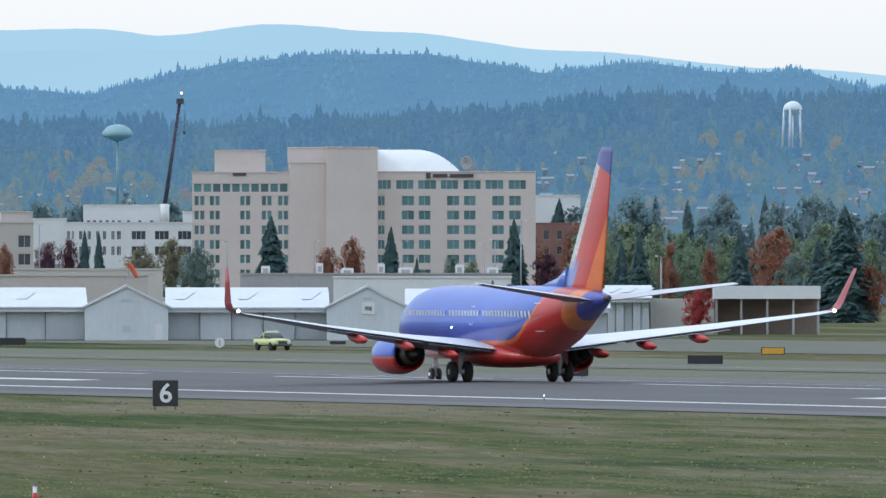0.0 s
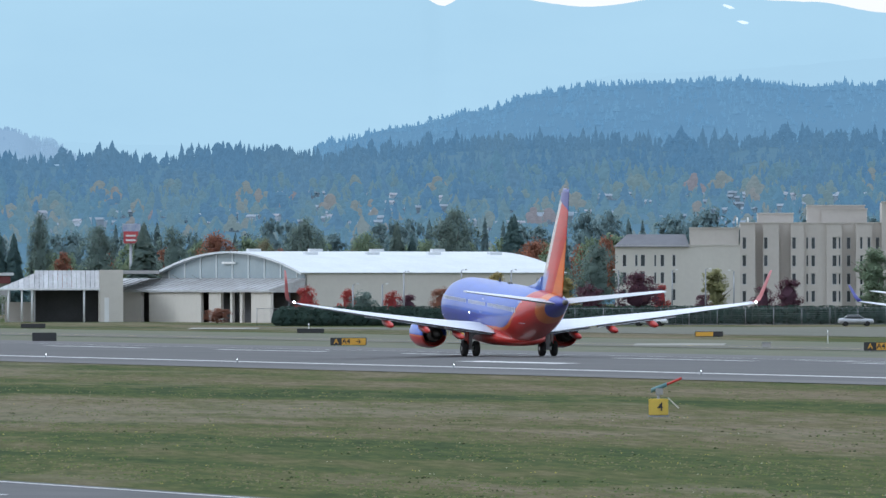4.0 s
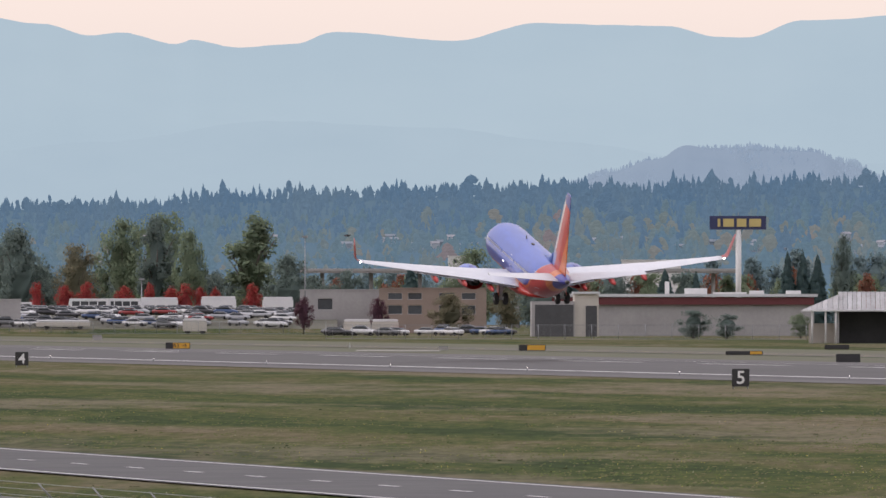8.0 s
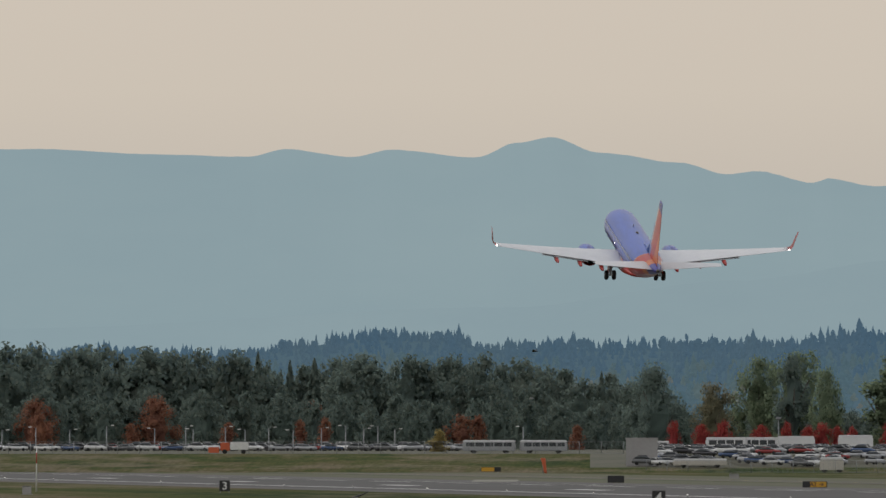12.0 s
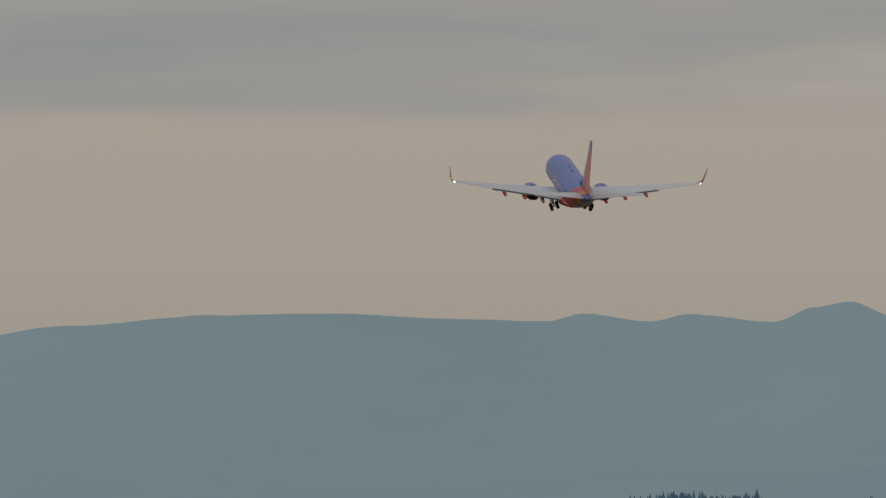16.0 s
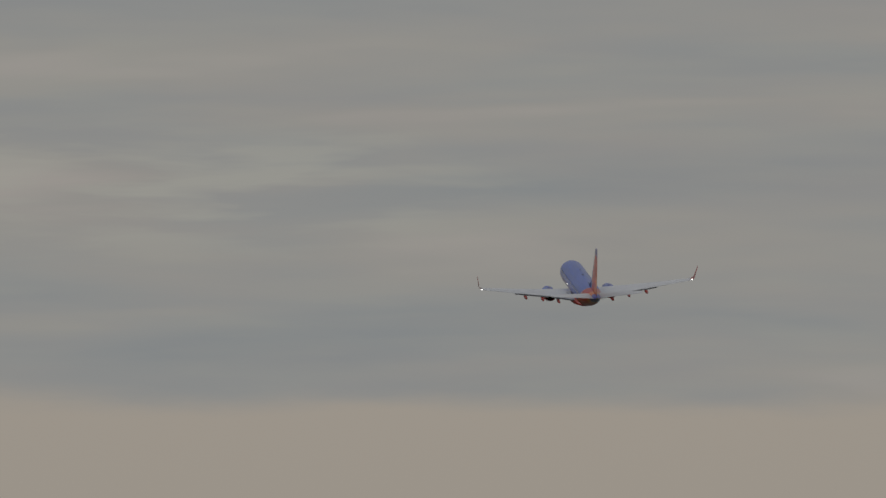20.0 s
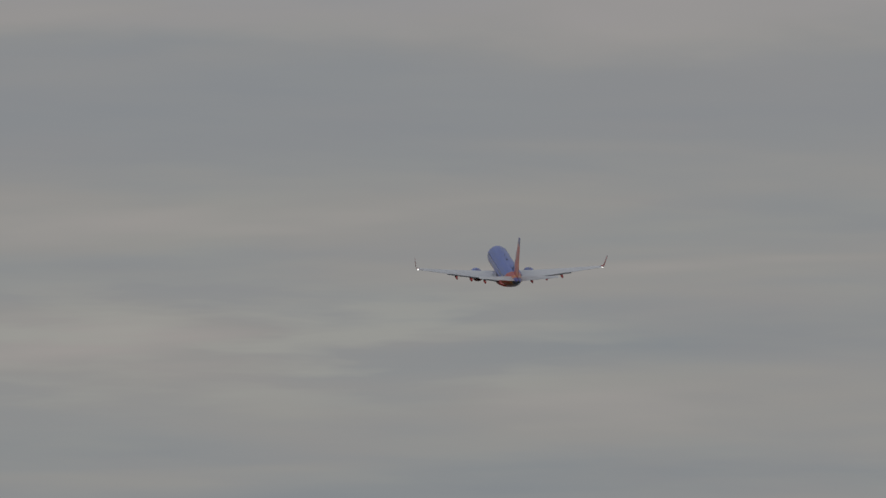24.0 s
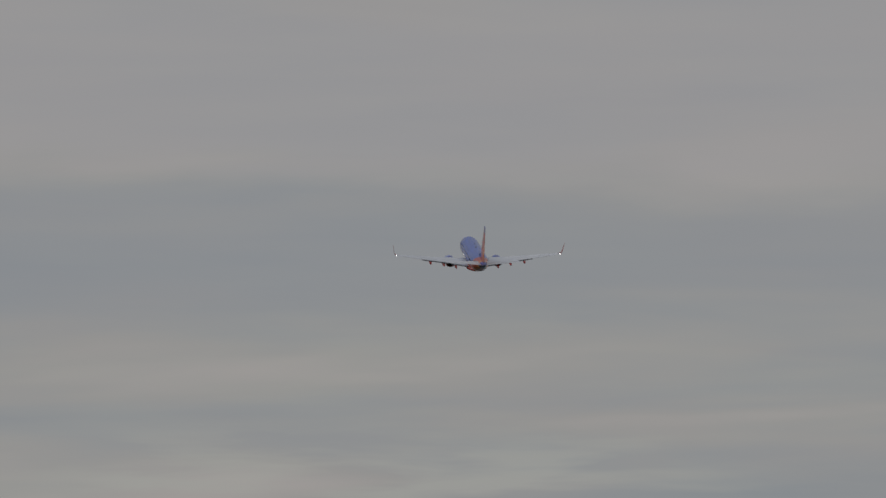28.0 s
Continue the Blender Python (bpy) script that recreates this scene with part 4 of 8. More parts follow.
        part("exhaust_nozzle", lofted([ring((ex, y, ez + 0.08), r, r, 18, "y") for y, r in ((4.2, 0.62), (2.7, 0.60), (1.9, 0.44), (1.95, 0.38), (2.6, 0.30), (1.5, 0.13), (1.15, 0.03))]), M_SOOT, eng, "sooty dark exhaust cone")
        part("fan_face", lofted([ring((ex, y, ez), r, r, 18, "y") for y, r in ((5.2, 0.80), (5.25, 0.26), (5.7, 0.03))]), M_SOOT, eng)
        py = bmesh.new()
        add_loft(py, [[(ex - w, a, z), (ex + w, a, z), (ex + w, b, z), (ex - w, b, z)] for w, a, b, z in ((0.16, 5.2, 1.6, 2.1), (0.18, 4.4, 0.9, 2.5))], smooth=False)
        part("pylon", tidy(py), M_BLUEPAINT, plane)
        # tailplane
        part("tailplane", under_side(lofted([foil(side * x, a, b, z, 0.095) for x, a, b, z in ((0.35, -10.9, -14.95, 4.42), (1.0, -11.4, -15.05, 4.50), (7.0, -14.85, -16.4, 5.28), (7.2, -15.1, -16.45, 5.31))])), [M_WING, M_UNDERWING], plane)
        # cabin windows
        rim = bmesh.new()
        add_box(rim, -0.02, 0.02, -0.15, 0.15, -0.2, 0.2)
        me = bpy.data.meshes.new("cabin_window")
        rim.to_mesh(me)
        rim.free()
        me.materials.append(M_PANE_RIM)
        y = 12.2
        while y > -8.6:
            w, lo, hi = body_width(y)
            z = 3.66
            mid, half = (lo + hi) / 2, (hi - lo) / 2
            x = w * (1 - abs((z - mid) / half) ** 2.08) ** (1 / 2.08)
            if abs(y - 5.2) > 0.3 and abs(y + 0.6) > 0.25:
                again("cabin_window", me, plane, Matrix.Translation((side * x, y, z)) @ Matrix.Rotation(side * 0.12, 4, "Y"), "small oval cabin window")
            y -= 0.508
        # doors: thin proud outlines on the skin
        for name, y, z0, z1, dw in (("cabin_door", -8.9, 2.75, 4.3, 0.40), ("cabin_door", 13.0, 2.35, 4.2, 0.43), ("overwing_exit", 1.0, 3.1, 4.1, 0.26)):
            d = bmesh.new()
            for a, b, c, e in ((y - dw, y - dw + 0.05, z0, z1), (y + dw - 0.05, y + dw, z0, z1), (y - dw, y + dw, z0, z0 + 0.05), (y - dw, y + dw, z1 - 0.05, z1)):
                pts = []
                for yy, z in ((a, c), (b, c), (b, e), (a, e)):
                    w, lo, hi = body_width(yy)
                    mid, half = (lo + hi) / 2, (hi - lo) / 2
                    pts.append((side * (w * max(0.0, 1 - abs((z - mid) / half) ** 2.08) ** (1 / 2.08) + 0.02), yy, z))
                d.faces.new([d.verts.new(p) for p in pts])
            part(name, d, M_PANE_RIM, plane)
    fin = bmesh.new()
    secs = []
    for z, a, b, th in ((4.7, -8.3, -15.0, 0.09), (5.3, -9.1, -15.15, 0.09), (6.2, -9.75, -15.35, 0.09), (9.0, -11.95, -15.95, 0.085), (12.3, -14.55, -16.62, 0.08), (12.55, -14.95, -16.6, 0.06)):
        secs.append([(q[2], q[1], z) for q in foil(0, a, b, 0, th)])
    add_loft(fin, secs)
    part("fin", tidy(fin), M_FIN, plane, "tall swept fin, silver-blue edge, red and orange")
    fillet = bmesh.new()
    add_loft(fillet, [[(0.10, -5.2, 5.17), (-0.10, -5.2, 5.17), (-0.02, -5.2, 5.2), (0.02, -5.2, 5.2)], [(0.22, -8.0, 5.1), (-0.22, -8.0, 5.1), (-0.05, -8.0, 5.62), (0.05, -8.0, 5.62)], [(0.26, -9.6, 5.1), (-0.26, -9.6, 5.1), (-0.16, -9.6, 6.12), (0.16, -9.6, 6.12)]])
    part("dorsal_fillet", tidy(fillet), M_FIN, plane)
    a = bmesh.new()
    add_loft(a, [[(0.02, 3.2, 5.19), (-0.02, 3.2, 5.19), (-0.02, 2.7, 5.19), (0.02, 2.7, 5.19)], [(0.01, 2.95, 5.5), (-0.01, 2.95, 5.5), (-0.01, 2.75, 5.5), (0.01, 2.75, 5.5)]], smooth=False)
    part("antenna", tidy(a), M_SOOT, plane)
    b2 = bmesh.new()
    add_loft(b2, [ring((0, y, 5.2), w, h, 10, "y") for y, w, h in ((-0.5, 0.03, 0.03), (-0.35, 0.14, 0.10), (0.2, 0.14, 0.11), (0.4, 0.03, 0.03))])
    part("antenna_dome", tidy(b2), M_SOOT, plane)
    beacon = bmesh.new()
    bmesh.ops.create_uvsphere(beacon, u_segments=8, v_segments=6, radius=0.05)
    bmesh.ops.translate(beacon, verts=beacon.verts[:], vec=(-1.86, 4.3, 2.95))
    part("side_light", beacon, M_LAMP, plane, "small glowing side lamp")
    legs = [leg_assembly(plane, "main_gear", s * 2.86, 0.0, 2.05, 0.565, 0.40, 0.43, "main landing gear leg with twin wheels") for s in (-1, 1)]
    nose = leg_assembly(plane, "nose_gear", 0.0, 12.6, 1.7, 0.345, 0.20, 0.21, "nose landing gear leg with twin wheels")
    return plane, legs, nose, wings


airplane, main_legs, nose_leg, plane_wings = airliner()

FLIGHT = [
    (0, 246.6, 714.17, 0.38, 0.0, 0.0, 0.0), (0.5, 247.0, 745.23, 0.37, 0.0, 0.0, 0.0), (1, 246.2, 772.44, 0.38, 0.0, 0.0, 0.0), (1.5, 246.2, 803.78, 0.38, 0.0, 0.0, 0.0),
    (2, 246.9, 837.20, 0.38, 0.0, 0.0, 0.0), (2.5, 246.6, 868.69, 0.39, 0.9, 0.0, 0.0), (3, 246.2, 899.72, 0.39, 1.1, 0.0, 0.0), (3.5, 247.0, 936.00, 0.39, 1.5, 0.0, 0.0),
    (4, 246.3, 967.01, 0.39, 2.5, 0.0, 0.0), (4.5, 246.7, 1002.59, 0.39, 4.3, -0.0, -0.7), (6.5, 245.8, 1142.60, 2.25, 9.9, -0.5, 0.2), (7, 246.5, 1182.40, 3.54, 11.0, -0.8, 0.5),
    (7.5, 245.3, 1213.91, 4.79, 10.2, -0.8, 0.4), (8, 245.1, 1250.56, 5.88, 10.3, -0.6, 0.3), (8.5, 245.3, 1289.73, 6.94, 11.1, -0.4, 0.4), (9, 244.7, 1325.14, 8.20, 12.0, -0.3, 0.5),
    (9.5, 246.2, 1372.63, 9.85, 12.8, -0.3, 0.6), (10, 244.8, 1403.82, 11.83, 13.4, -0.1, 0.6), (10.5, 246.2, 1451.38, 14.32, 13.9, 0.1, 0.5), (11, 246.1, 1490.85, 17.19, 14.3, 0.3, 0.4),
    (11.5, 245.9, 1529.22, 20.56, 14.5, 0.6, 0.3), (12, 247.0, 1576.63, 24.37, 14.3, 0.8, 0.2), (12.5, 246.6, 1611.76, 28.24, 14.0, 0.5, 0.3), (14.5, 244.3, 1753.81, 45.29, 13.7, -0.2, 0.8),
    (15, 244.4, 1798.16, 50.10, 13.5, -0.4, 1.1), (15.5, 246.0, 1840.23, 54.40, 13.4, -0.1, 1.1), (16, 244.9, 1879.89, 59.39, 13.3, 0.2, 1.1), (16.5, 246.0, 1921.41, 63.91, 13.4, 0.5, 1.1),
    (17, 244.7, 1956.99, 68.75, 13.2, 0.4, 1.2), (17.5, 246.0, 2002.48, 73.57, 13.3, 0.1, 1.1), (18, 246.3, 2043.24, 78.45, 13.5, -0.6, 1.0), (18.5, 246.0, 2083.43, 83.40, 13.9, -1.3, 1.1),
    (19, 246.0, 2123.86, 88.44, 14.2, -1.9, 1.2), (19.5, 246.0, 2164.26, 93.58, 14.2, -2.4, 1.4), (20, 246.0, 2204.64, 98.82, 14.1, -3.0, 1.6), (20.5, 246.0, 2244.98, 104.15, 14.2, -3.4, 1.7),
    (21, 246.0, 2285.30, 109.58, 14.5, -3.6, 1.7), (21.5, 246.0, 2325.58, 115.11, 15.0, -3.3, 2.0), (23.5, 246.0, 2486.45, 138.18, 15.4, -2.3, 2.2), (24, 246.0, 2526.59, 144.19, 15.6, -1.2, 2.3),
    (24.5, 246.0, 2566.70, 150.30, 15.8, -0.5, 2.2), (25, 246.0, 2606.79, 156.50, 15.6, -0.4, 2.2), (26, 246.0, 2686.87, 169.11, 14.7, -0.4, 2.4), (27, 246.0, 2766.84, 181.96, 14.4, -0.4, 2.0),
    (28, 246.0, 2846.70, 195.05, 15.1, -1.0, 1.5),
]


# ---- buildings ----
M_STUCCO = surface("pinkish_beige_stucco", (0.63, 0.55, 0.50), (0.56, 0.485, 0.445), rough=0.9, size=6, amount=0.3, bump=0.1)
M_CREAM = surface("pale_cream_concrete", (0.56, 0.53, 0.47), (0.49, 0.46, 0.41), rough=0.9, size=6, amount=0.3, bump=0.1)
M_TAN = surface("sand_coloured_concrete", (0.51, 0.47, 0.42), (0.445, 0.405, 0.365), rough=0.9, size=6, amount=0.3, bump=0.1)
M_OFFWHITE = surface("white_painted_wall", (0.72, 0.72, 0.70), (0.62, 0.62, 0.61), rough=0.8, size=5, amount=0.3, bump=0.1)
M_BRICK = surface("red_brown_brick_wall", (0.25, 0.14, 0.115), (0.20, 0.11, 0.09), rough=0.9, size=3, bump=0.2)
M_BROWN = surface("brown_brick_wall", (0.30, 0.235, 0.195), (0.25, 0.195, 0.165), rough=0.9, size=3, bump=0.2)
M_SHEET = surface("pale_grey_metal_siding", (0.60, 0.635, 0.635), (0.50, 0.53, 0.535), rough=0.6, size=3, stretch=(1, 1, 0.3), amount=0.4, bump=0.15)
M_PANEL = surface("grey_sliding_door_metal", (0.49, 0.515, 0.525), (0.40, 0.425, 0.44), rough=0.6, size=2, stretch=(1, 1, 0.3), amount=0.4, bump=0.1, spread=0.12)
M_ROOF = surface("white_coated_metal_roof", (0.64, 0.66, 0.67), (0.50, 0.52, 0.53), rough=0.5, size=4, amount=0.3, bump=0.1)
M_TIN = surface("weathered_roof_sheet", (0.44, 0.445, 0.45), (0.29, 0.28, 0.27), rough=0.65, size=2.5, stretch=(1.0, 0.3, 1.0), amount=0.6, bump=0.15, spread=0.16)
M_SLATE = surface("dark_slate_roof", (0.16, 0.16, 0.17), (0.12, 0.12, 0.13), rough=0.8, size=2, bump=0.2)
M_STONE = surface("grey_concrete", (0.40, 0.39, 0.38), (0.32, 0.31, 0.305), rough=0.9, size=4, bump=0.15)
# shade of open bays and door gaps, put into the colour
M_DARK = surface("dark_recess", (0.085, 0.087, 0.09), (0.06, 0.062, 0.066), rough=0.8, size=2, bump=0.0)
M_TEAL = surface("teal_tinted_glass", (0.075, 0.17, 0.185), (0.11, 0.22, 0.23), rough=0.12, size=3, bump=0.0, spread=0.35)
M_WINDOW = surface("dark_window_glass", (0.04, 0.05, 0.06), (0.065, 0.075, 0.085), rough=0.12, size=3, bump=0.0, spread=0.3)
M_FRAME = surface("pale_window_frame", (0.55, 0.56, 0.55), None, rough=0.5, size=1, bump=0.0)
M_MAROON = surface("dark_red_fascia", (0.15, 0.03, 0.035), (0.12, 0.028, 0.03), rough=0.6, size=3, bump=0.05)
M_STEEL = surface("galvanised_steel", (0.30, 0.31, 0.32), (0.24, 0.25, 0.26), rough=0.5, metal=0.5, size=1, bump=0.05)
M_DARKSTEEL = surface("dark_painted_steel", (0.045, 0.045, 0.05), (0.07, 0.065, 0.065), rough=0.6, size=1, bump=0.05)


def window_meshes(w, h, glass, bars=1):
    """A window: a thin frame with mullions in one piece, and the pane that sits behind each light."""
    key = "window_%.1f_%.1f_%s_%d" % (w, h, glass.name, bars)
    if key in bpy.data.meshes:
        return bpy.data.meshes[key], bpy.data.meshes[key + "_pane"]
    xs = [0.0, 0.06]
    for k in range(bars):
        m = w * (k + 1) / (bars + 1)
        xs += [m - 0.04, m + 0.04]
    xs += [w - 0.06, w]
    zs = [0.0, 0.06, h - 0.06, h]
    bm = bmesh.new()
    front = [[bm.verts.new((x, 0.16, z)) for z in zs] for x in xs]
    back = [[bm.verts.new((x, 0.30, z)) for z in zs] for x in xs]
    for a in range(len(xs) - 1):
        for c in range(3):
            if c == 1 and a % 2 == 1:
                loop = ((a, 1), (a + 1, 1), (a + 1, 2), (a, 2))
                for p, q in zip(loop, loop[1:] + loop[:1]):
                    bm.faces.new((front[p[0]][p[1]], front[q[0]][q[1]], back[q[0]][q[1]], back[p[0]][p[1]]))
            else:
                bm.faces.new((front[a][c], front[a + 1][c], front[a + 1][c + 1], front[a][c + 1]))
    bmesh.ops.delete(bm, geom=[v for v in bm.verts if not v.link_faces], context="VERTS")
    me = bpy.data.meshes.new(key)
    tidy(bm).to_mesh(me)
    bm.free()
    me.materials.append(M_FRAME)
    pane = box(0.0, xs[2] - xs[1] + 0.02, 0.24, 0.27, 0.0, h - 0.10)
    pm = bpy.data.meshes.new(key + "_pane")
    pane.to_mesh(pm)
    pane.free()
    pm.materials.append(glass)
    return me, pm


def facade(thing, w, h, depth, columns, rows, wall, glass=None, x=0.0, y=0.0, z=0.0, name="wall", roof=M_STONE, parapet=0.6, bars=1, skip=()):
    """A block of a building: a front wall with real openings (columns x rows of windows), three closed sides, a roof and a parapet."""
    bm = bmesh.new()
    xs = sorted({0.0, w, *[c for col in columns for c in col]})
    zs = sorted({0.0, h, *[r for row in rows for r in row]})
    col_set, row_set = set(columns), set(rows)
    for a, b in zip(xs, xs[1:]):
        for c, e in zip(zs, zs[1:]):
            if (a, b) in col_set and (c, e) in row_set and ((a, b), (c, e)) not in skip:
                for p in (((a, c), (b, c)), ((b, c), (b, e)), ((b, e), (a, e)), ((a, e), (a, c))):
                    bm.faces.new([bm.verts.new(q) for q in ((x + p[0][0], y, z + p[0][1]), (x + p[1][0], y, z + p[1][1]), (x + p[1][0], y + 0.32, z + p[1][1]), (x + p[0][0], y + 0.32, z + p[0][1]))])
            else:
                bm.faces.new([bm.verts.new(q) for q in ((x + a, y, z + c), (x + b, y, z + c), (x + b, y, z + e), (x + a, y, z + e))])
    for q in (((0, depth), (0, 0)), ((w, 0), (w, depth)), ((w, depth), (0, depth))):
        bm.faces.new([bm.verts.new(v) for v in ((x + q[0][0], y + q[0][1], z), (x + q[1][0], y + q[1][1], z), (x + q[1][0], y + q[1][1], z + h), (x + q[0][0], y + q[0][1], z + h))])
    part(name, bm, wall, thing)
    top = bmesh.new()
    add_box(top, x + 0.02, x + w - 0.02, y + 0.4, y + depth - 0.02, z + h - 0.5, z + h - 0.2)
    part("roof", top, roof, thing)
    if parapet:
        cap = bmesh.new()
        add_box(cap, x - 0.12, x + w + 0.12, y - 0.12, y + 0.35, z + h, z + h + 0.22)
        part("cornice", cap, wall, thing)
    for a, b in columns:
        for c, e in rows:
            if ((a, b), (c, e)) not in skip:
                frame_me, pane_me = window_meshes(b - a, e - c, glass or M_WINDOW, bars)
                one = again("window", frame_me, thing, Matrix.Translation((x + a, y, z + c)))
                for k in range(bars + 1):
                    again("pane", pane_me, one, Matrix.Translation(((0.05 if k == 0 else (b - a) * k / (bars + 1) + 0.03), 0, 0.05)))


def cols(d, u0, *pairs):
    return [(round(wide(a - u0, d), 2), round(wide(b - u0, d), 2)) for a, b in pairs]


def levels(d, base, *pairs):
    return [(round(rise(b, d) - base, 2), round(rise(a, d) - base, 2)) for a, b in pairs]


def tall_hotel():
    d, u0 = 2750, 340
    g = empty("hotel", spot(u0, d), "eight-storey pinkish beige hotel with teal windows", "hotel")
    W = lambda a: wide(a - u0, d)
    H = lambda v: rise(v, d)
    low = [(347, 364), (373, 389), (399, 415), (425, 441), (451, 466), (477, 492), (503, 518)]
    left = [c for k in ((344, 352), (354, 362), (371, 379), (381, 389), (425, 433), (435, 443), (463, 471), (473, 481), (492, 500), (502, 510)) for c in cols(d, u0, k)]
    facade(g, W(512), H(344), 18, left, levels(d, 0, *low), M_STUCCO, M_TEAL, bars=0, parapet=0)
    top = [c for k in range(10) for c in cols(d, u0, (343 + 16.9 * k, 357 + 16.9 * k))]
    facade(g, W(512), H(306) - H(344), 18, top, levels(d, H(344), (325, 340)), M_STUCCO, M_TEAL, z=H(344), bars=0)
    facade(g, W(470) - W(380), H(267) - H(306), 10, [], [], M_STUCCO, x=W(380), y=4, z=H(306), name="penthouse")
    facade(g, W(578) - W(512), H(289), 20, [], [], M_STUCCO, x=W(512), y=-0.6, name="stair_block")
    facade(g, W(600) - W(510), H(262) - H(288), 10, [], [], M_STUCCO, x=W(510), y=6, z=H(288), name="penthouse")
    facade(g, W(668) - W(577), H(262), 24, [], [], M_STUCCO, x=W(577), y=-3.0, name="stair_tower")
    right = [c for k in ((669, 681), (711, 733), (741, 762), (791, 813), (821, 842), (871, 892), (901, 922)) for c in cols(d, 668, k)]
    facade(g, W(948) - W(668), H(343), 18, right, levels(d, 0, *low), M_STUCCO, M_TEAL, x=W(668), bars=1, parapet=0)
    up = [c for k in ((669, 692), (701, 732), (740, 772), (780, 811), (820, 851), (859, 891), (900, 931)) for c in cols(d, 668, k)]
    facade(g, W(948) - W(668), H(305) - H(343), 18, up, levels(d, H(343), (319, 335)), M_STUCCO, M_TEAL, x=W(668), z=H(343), bars=2)
    # glazed barrel roof over the hall
    bm = bmesh.new()
    # it leans back from the parapet to a level ridge and rounds off at its far end
    rings = []
    for k in range(15):
        q = max(0.0, (k - 2) / 12)
        x = W(668) + (W(818) - W(668)) * (0.0 if k == 0 else 0.3 if k == 1 else 0.45 + 0.55 * q)
        top = H(305) + (H(264) - H(305)) * (1 - q ** 2.2)
        rings.append([(x, 2.5, H(305)), (x, 4.5, H(305) + (top - H(305)) * 0.45), (x, 7.5, H(305) + (top - H(305)) * 0.82), (x, 11.0, top), (x, 20.0, H(305))])
    add_loft(bm, rings, close=False, caps=False)
    part("vault_roof", tidy(bm), M_OFFWHITE, g, "white curved barrel roof")
    dish = bmesh.new()
    add_loft(dish, [[(W(826) + r * math.cos(a) * 0.9, 4 - y, H(288) + r * math.sin(a)) for a in [6.283 * i / 14 for i in range(14)]] for r, y in ((0.1, 0.0), (0.8, 0.2), (1.35, 0.7), (1.3, 0.72), (0.1, 0.05))], caps=False)
    add_post(dish, W(826), 4.3, H(305), H(292), 0.15)
    part("dish_antenna", tidy(dish), M_STONE, g)
    for a, b, v0, v1 in ((754, 762, 306, 316), (766, 792, 308, 314), (796, 838, 308, 314), (412, 436, 306, 311)):
        part("sign_bar", box(W(a), W(b), -0.25, -0.15, H(v1), H(v0)), M_DARKSTEEL, g, "plain dark sign lettering bar")


def wide_hotel():
    d, u0 = 2400, -966
    g = empty("hotel", spot(u0, d), "long sand-coloured four-storey hotel with a plain tower and a red disc", "hotel")
    W = lambda a: wide(a - u0, d)
    H = lambda v: rise(v, d)
    rows = levels(d, 0, (417, 438), (449, 469), (481, 501), (512, 532))
    facade(g, W(-836) - W(-966), H(438), 16, cols(d, -966, (-953, -946), (-931, -926), (-921, -913), (-897, -893), (-886, -879), (-865, -859)), levels(d, 0, (452, 473), (483, 503), (513, 533)), M_CREAM, y=0, bars=0)
    bm = bmesh.new()
    add_loft(bm, [[(W(-969), -0.5, H(438)), (W(-834), -0.5, H(438)), (W(-834), 16, H(438)), (W(-969), 16, H(438))], [(W(-945), 4, H(416)), (W(-842), 4, H(416)), (W(-842), 12, H(416)), (W(-945), 12, H(416))]], smooth=False)
    part("hipped_roof", tidy(bm), M_SLATE, g, "dark grey slate roof")
    facade(g, W(-745) - W(-836), H(436), 16, [], [], M_CREAM, x=W(-836))
    facade(g, W(-747) - W(-834), H(406) - H(436), 14, [], [], M_TAN, x=W(-834), y=0.6, z=H(436), name="upper_block")
    # the bays of the middle wing step in and out
    for k, (a, b, set_in) in enumerate(((-745, -718, 0), (-718, -704, 2.2), (-704, -676, 0), (-676, -655, 2.2), (-655, -632, 0), (-632, -592, 0.7), (-592, -565, 0), (-565, -540, 2.2), (-540, -512, 0), (-512, -494, 2.0))):
        mids = {0: [(-741, -734)], 2: [(-703, -696)], 4: [(-653, -646)], 5: [(-628, -624), (-619, -612)], 6: [(-582, -574), (-571, -567)], 7: [(-556, -549)], 8: [(-533, -528), (-520, -514)], 9: [(-505, -498)]}.get(k, [])
        facade(g, W(b) - W(a), H(397), 14, cols(d, a, *mids), levels(d, 0, (421, 442), (453, 473), (485, 505), (516, 536)), M_TAN, x=W(a), y=set_in, bars=0, parapet=0.3)
    for a, b, v in ((-714, -650, 380), (-626, -524, 366), (-600, -520, 372)):
        facade(g, W(b) - W(a), H(v) - H(398), 8, [], [], M_TAN, x=W(a), y=3 + abs(v - 372) * 0.2, z=H(398), name="penthouse")
    facade(g, W(-430) - W(-494), H(360), 18, [], [], M_TAN, x=W(-494), y=1.0, name="tower")
    facade(g, W(-372) - W(-430), H(360), 18, [], [], M_TAN, x=W(-430), y=-1.5, name="tower")
    for k in range(4):
        part("merlon", box(W(-412 + 11 * k), W(-406 + 11 * k), -1.7, -1.2, H(378), H(361)), M_STONE, g)
    disc = bmesh.new()
    add_loft(disc, [ring((W(-386), y, H(431)), r, r, 28, "y") for y, r in ((-1.5, 1.36), (-1.85, 1.36), (-1.85, 1.15))])
    part("round_sign", tidy(disc), surface("red_sign_face", (0.42, 0.035, 0.05), (0.36, 0.03, 0.045), rough=0.4, size=1, bump=0.0), g, "round red sign disc")
    mark = bmesh.new()
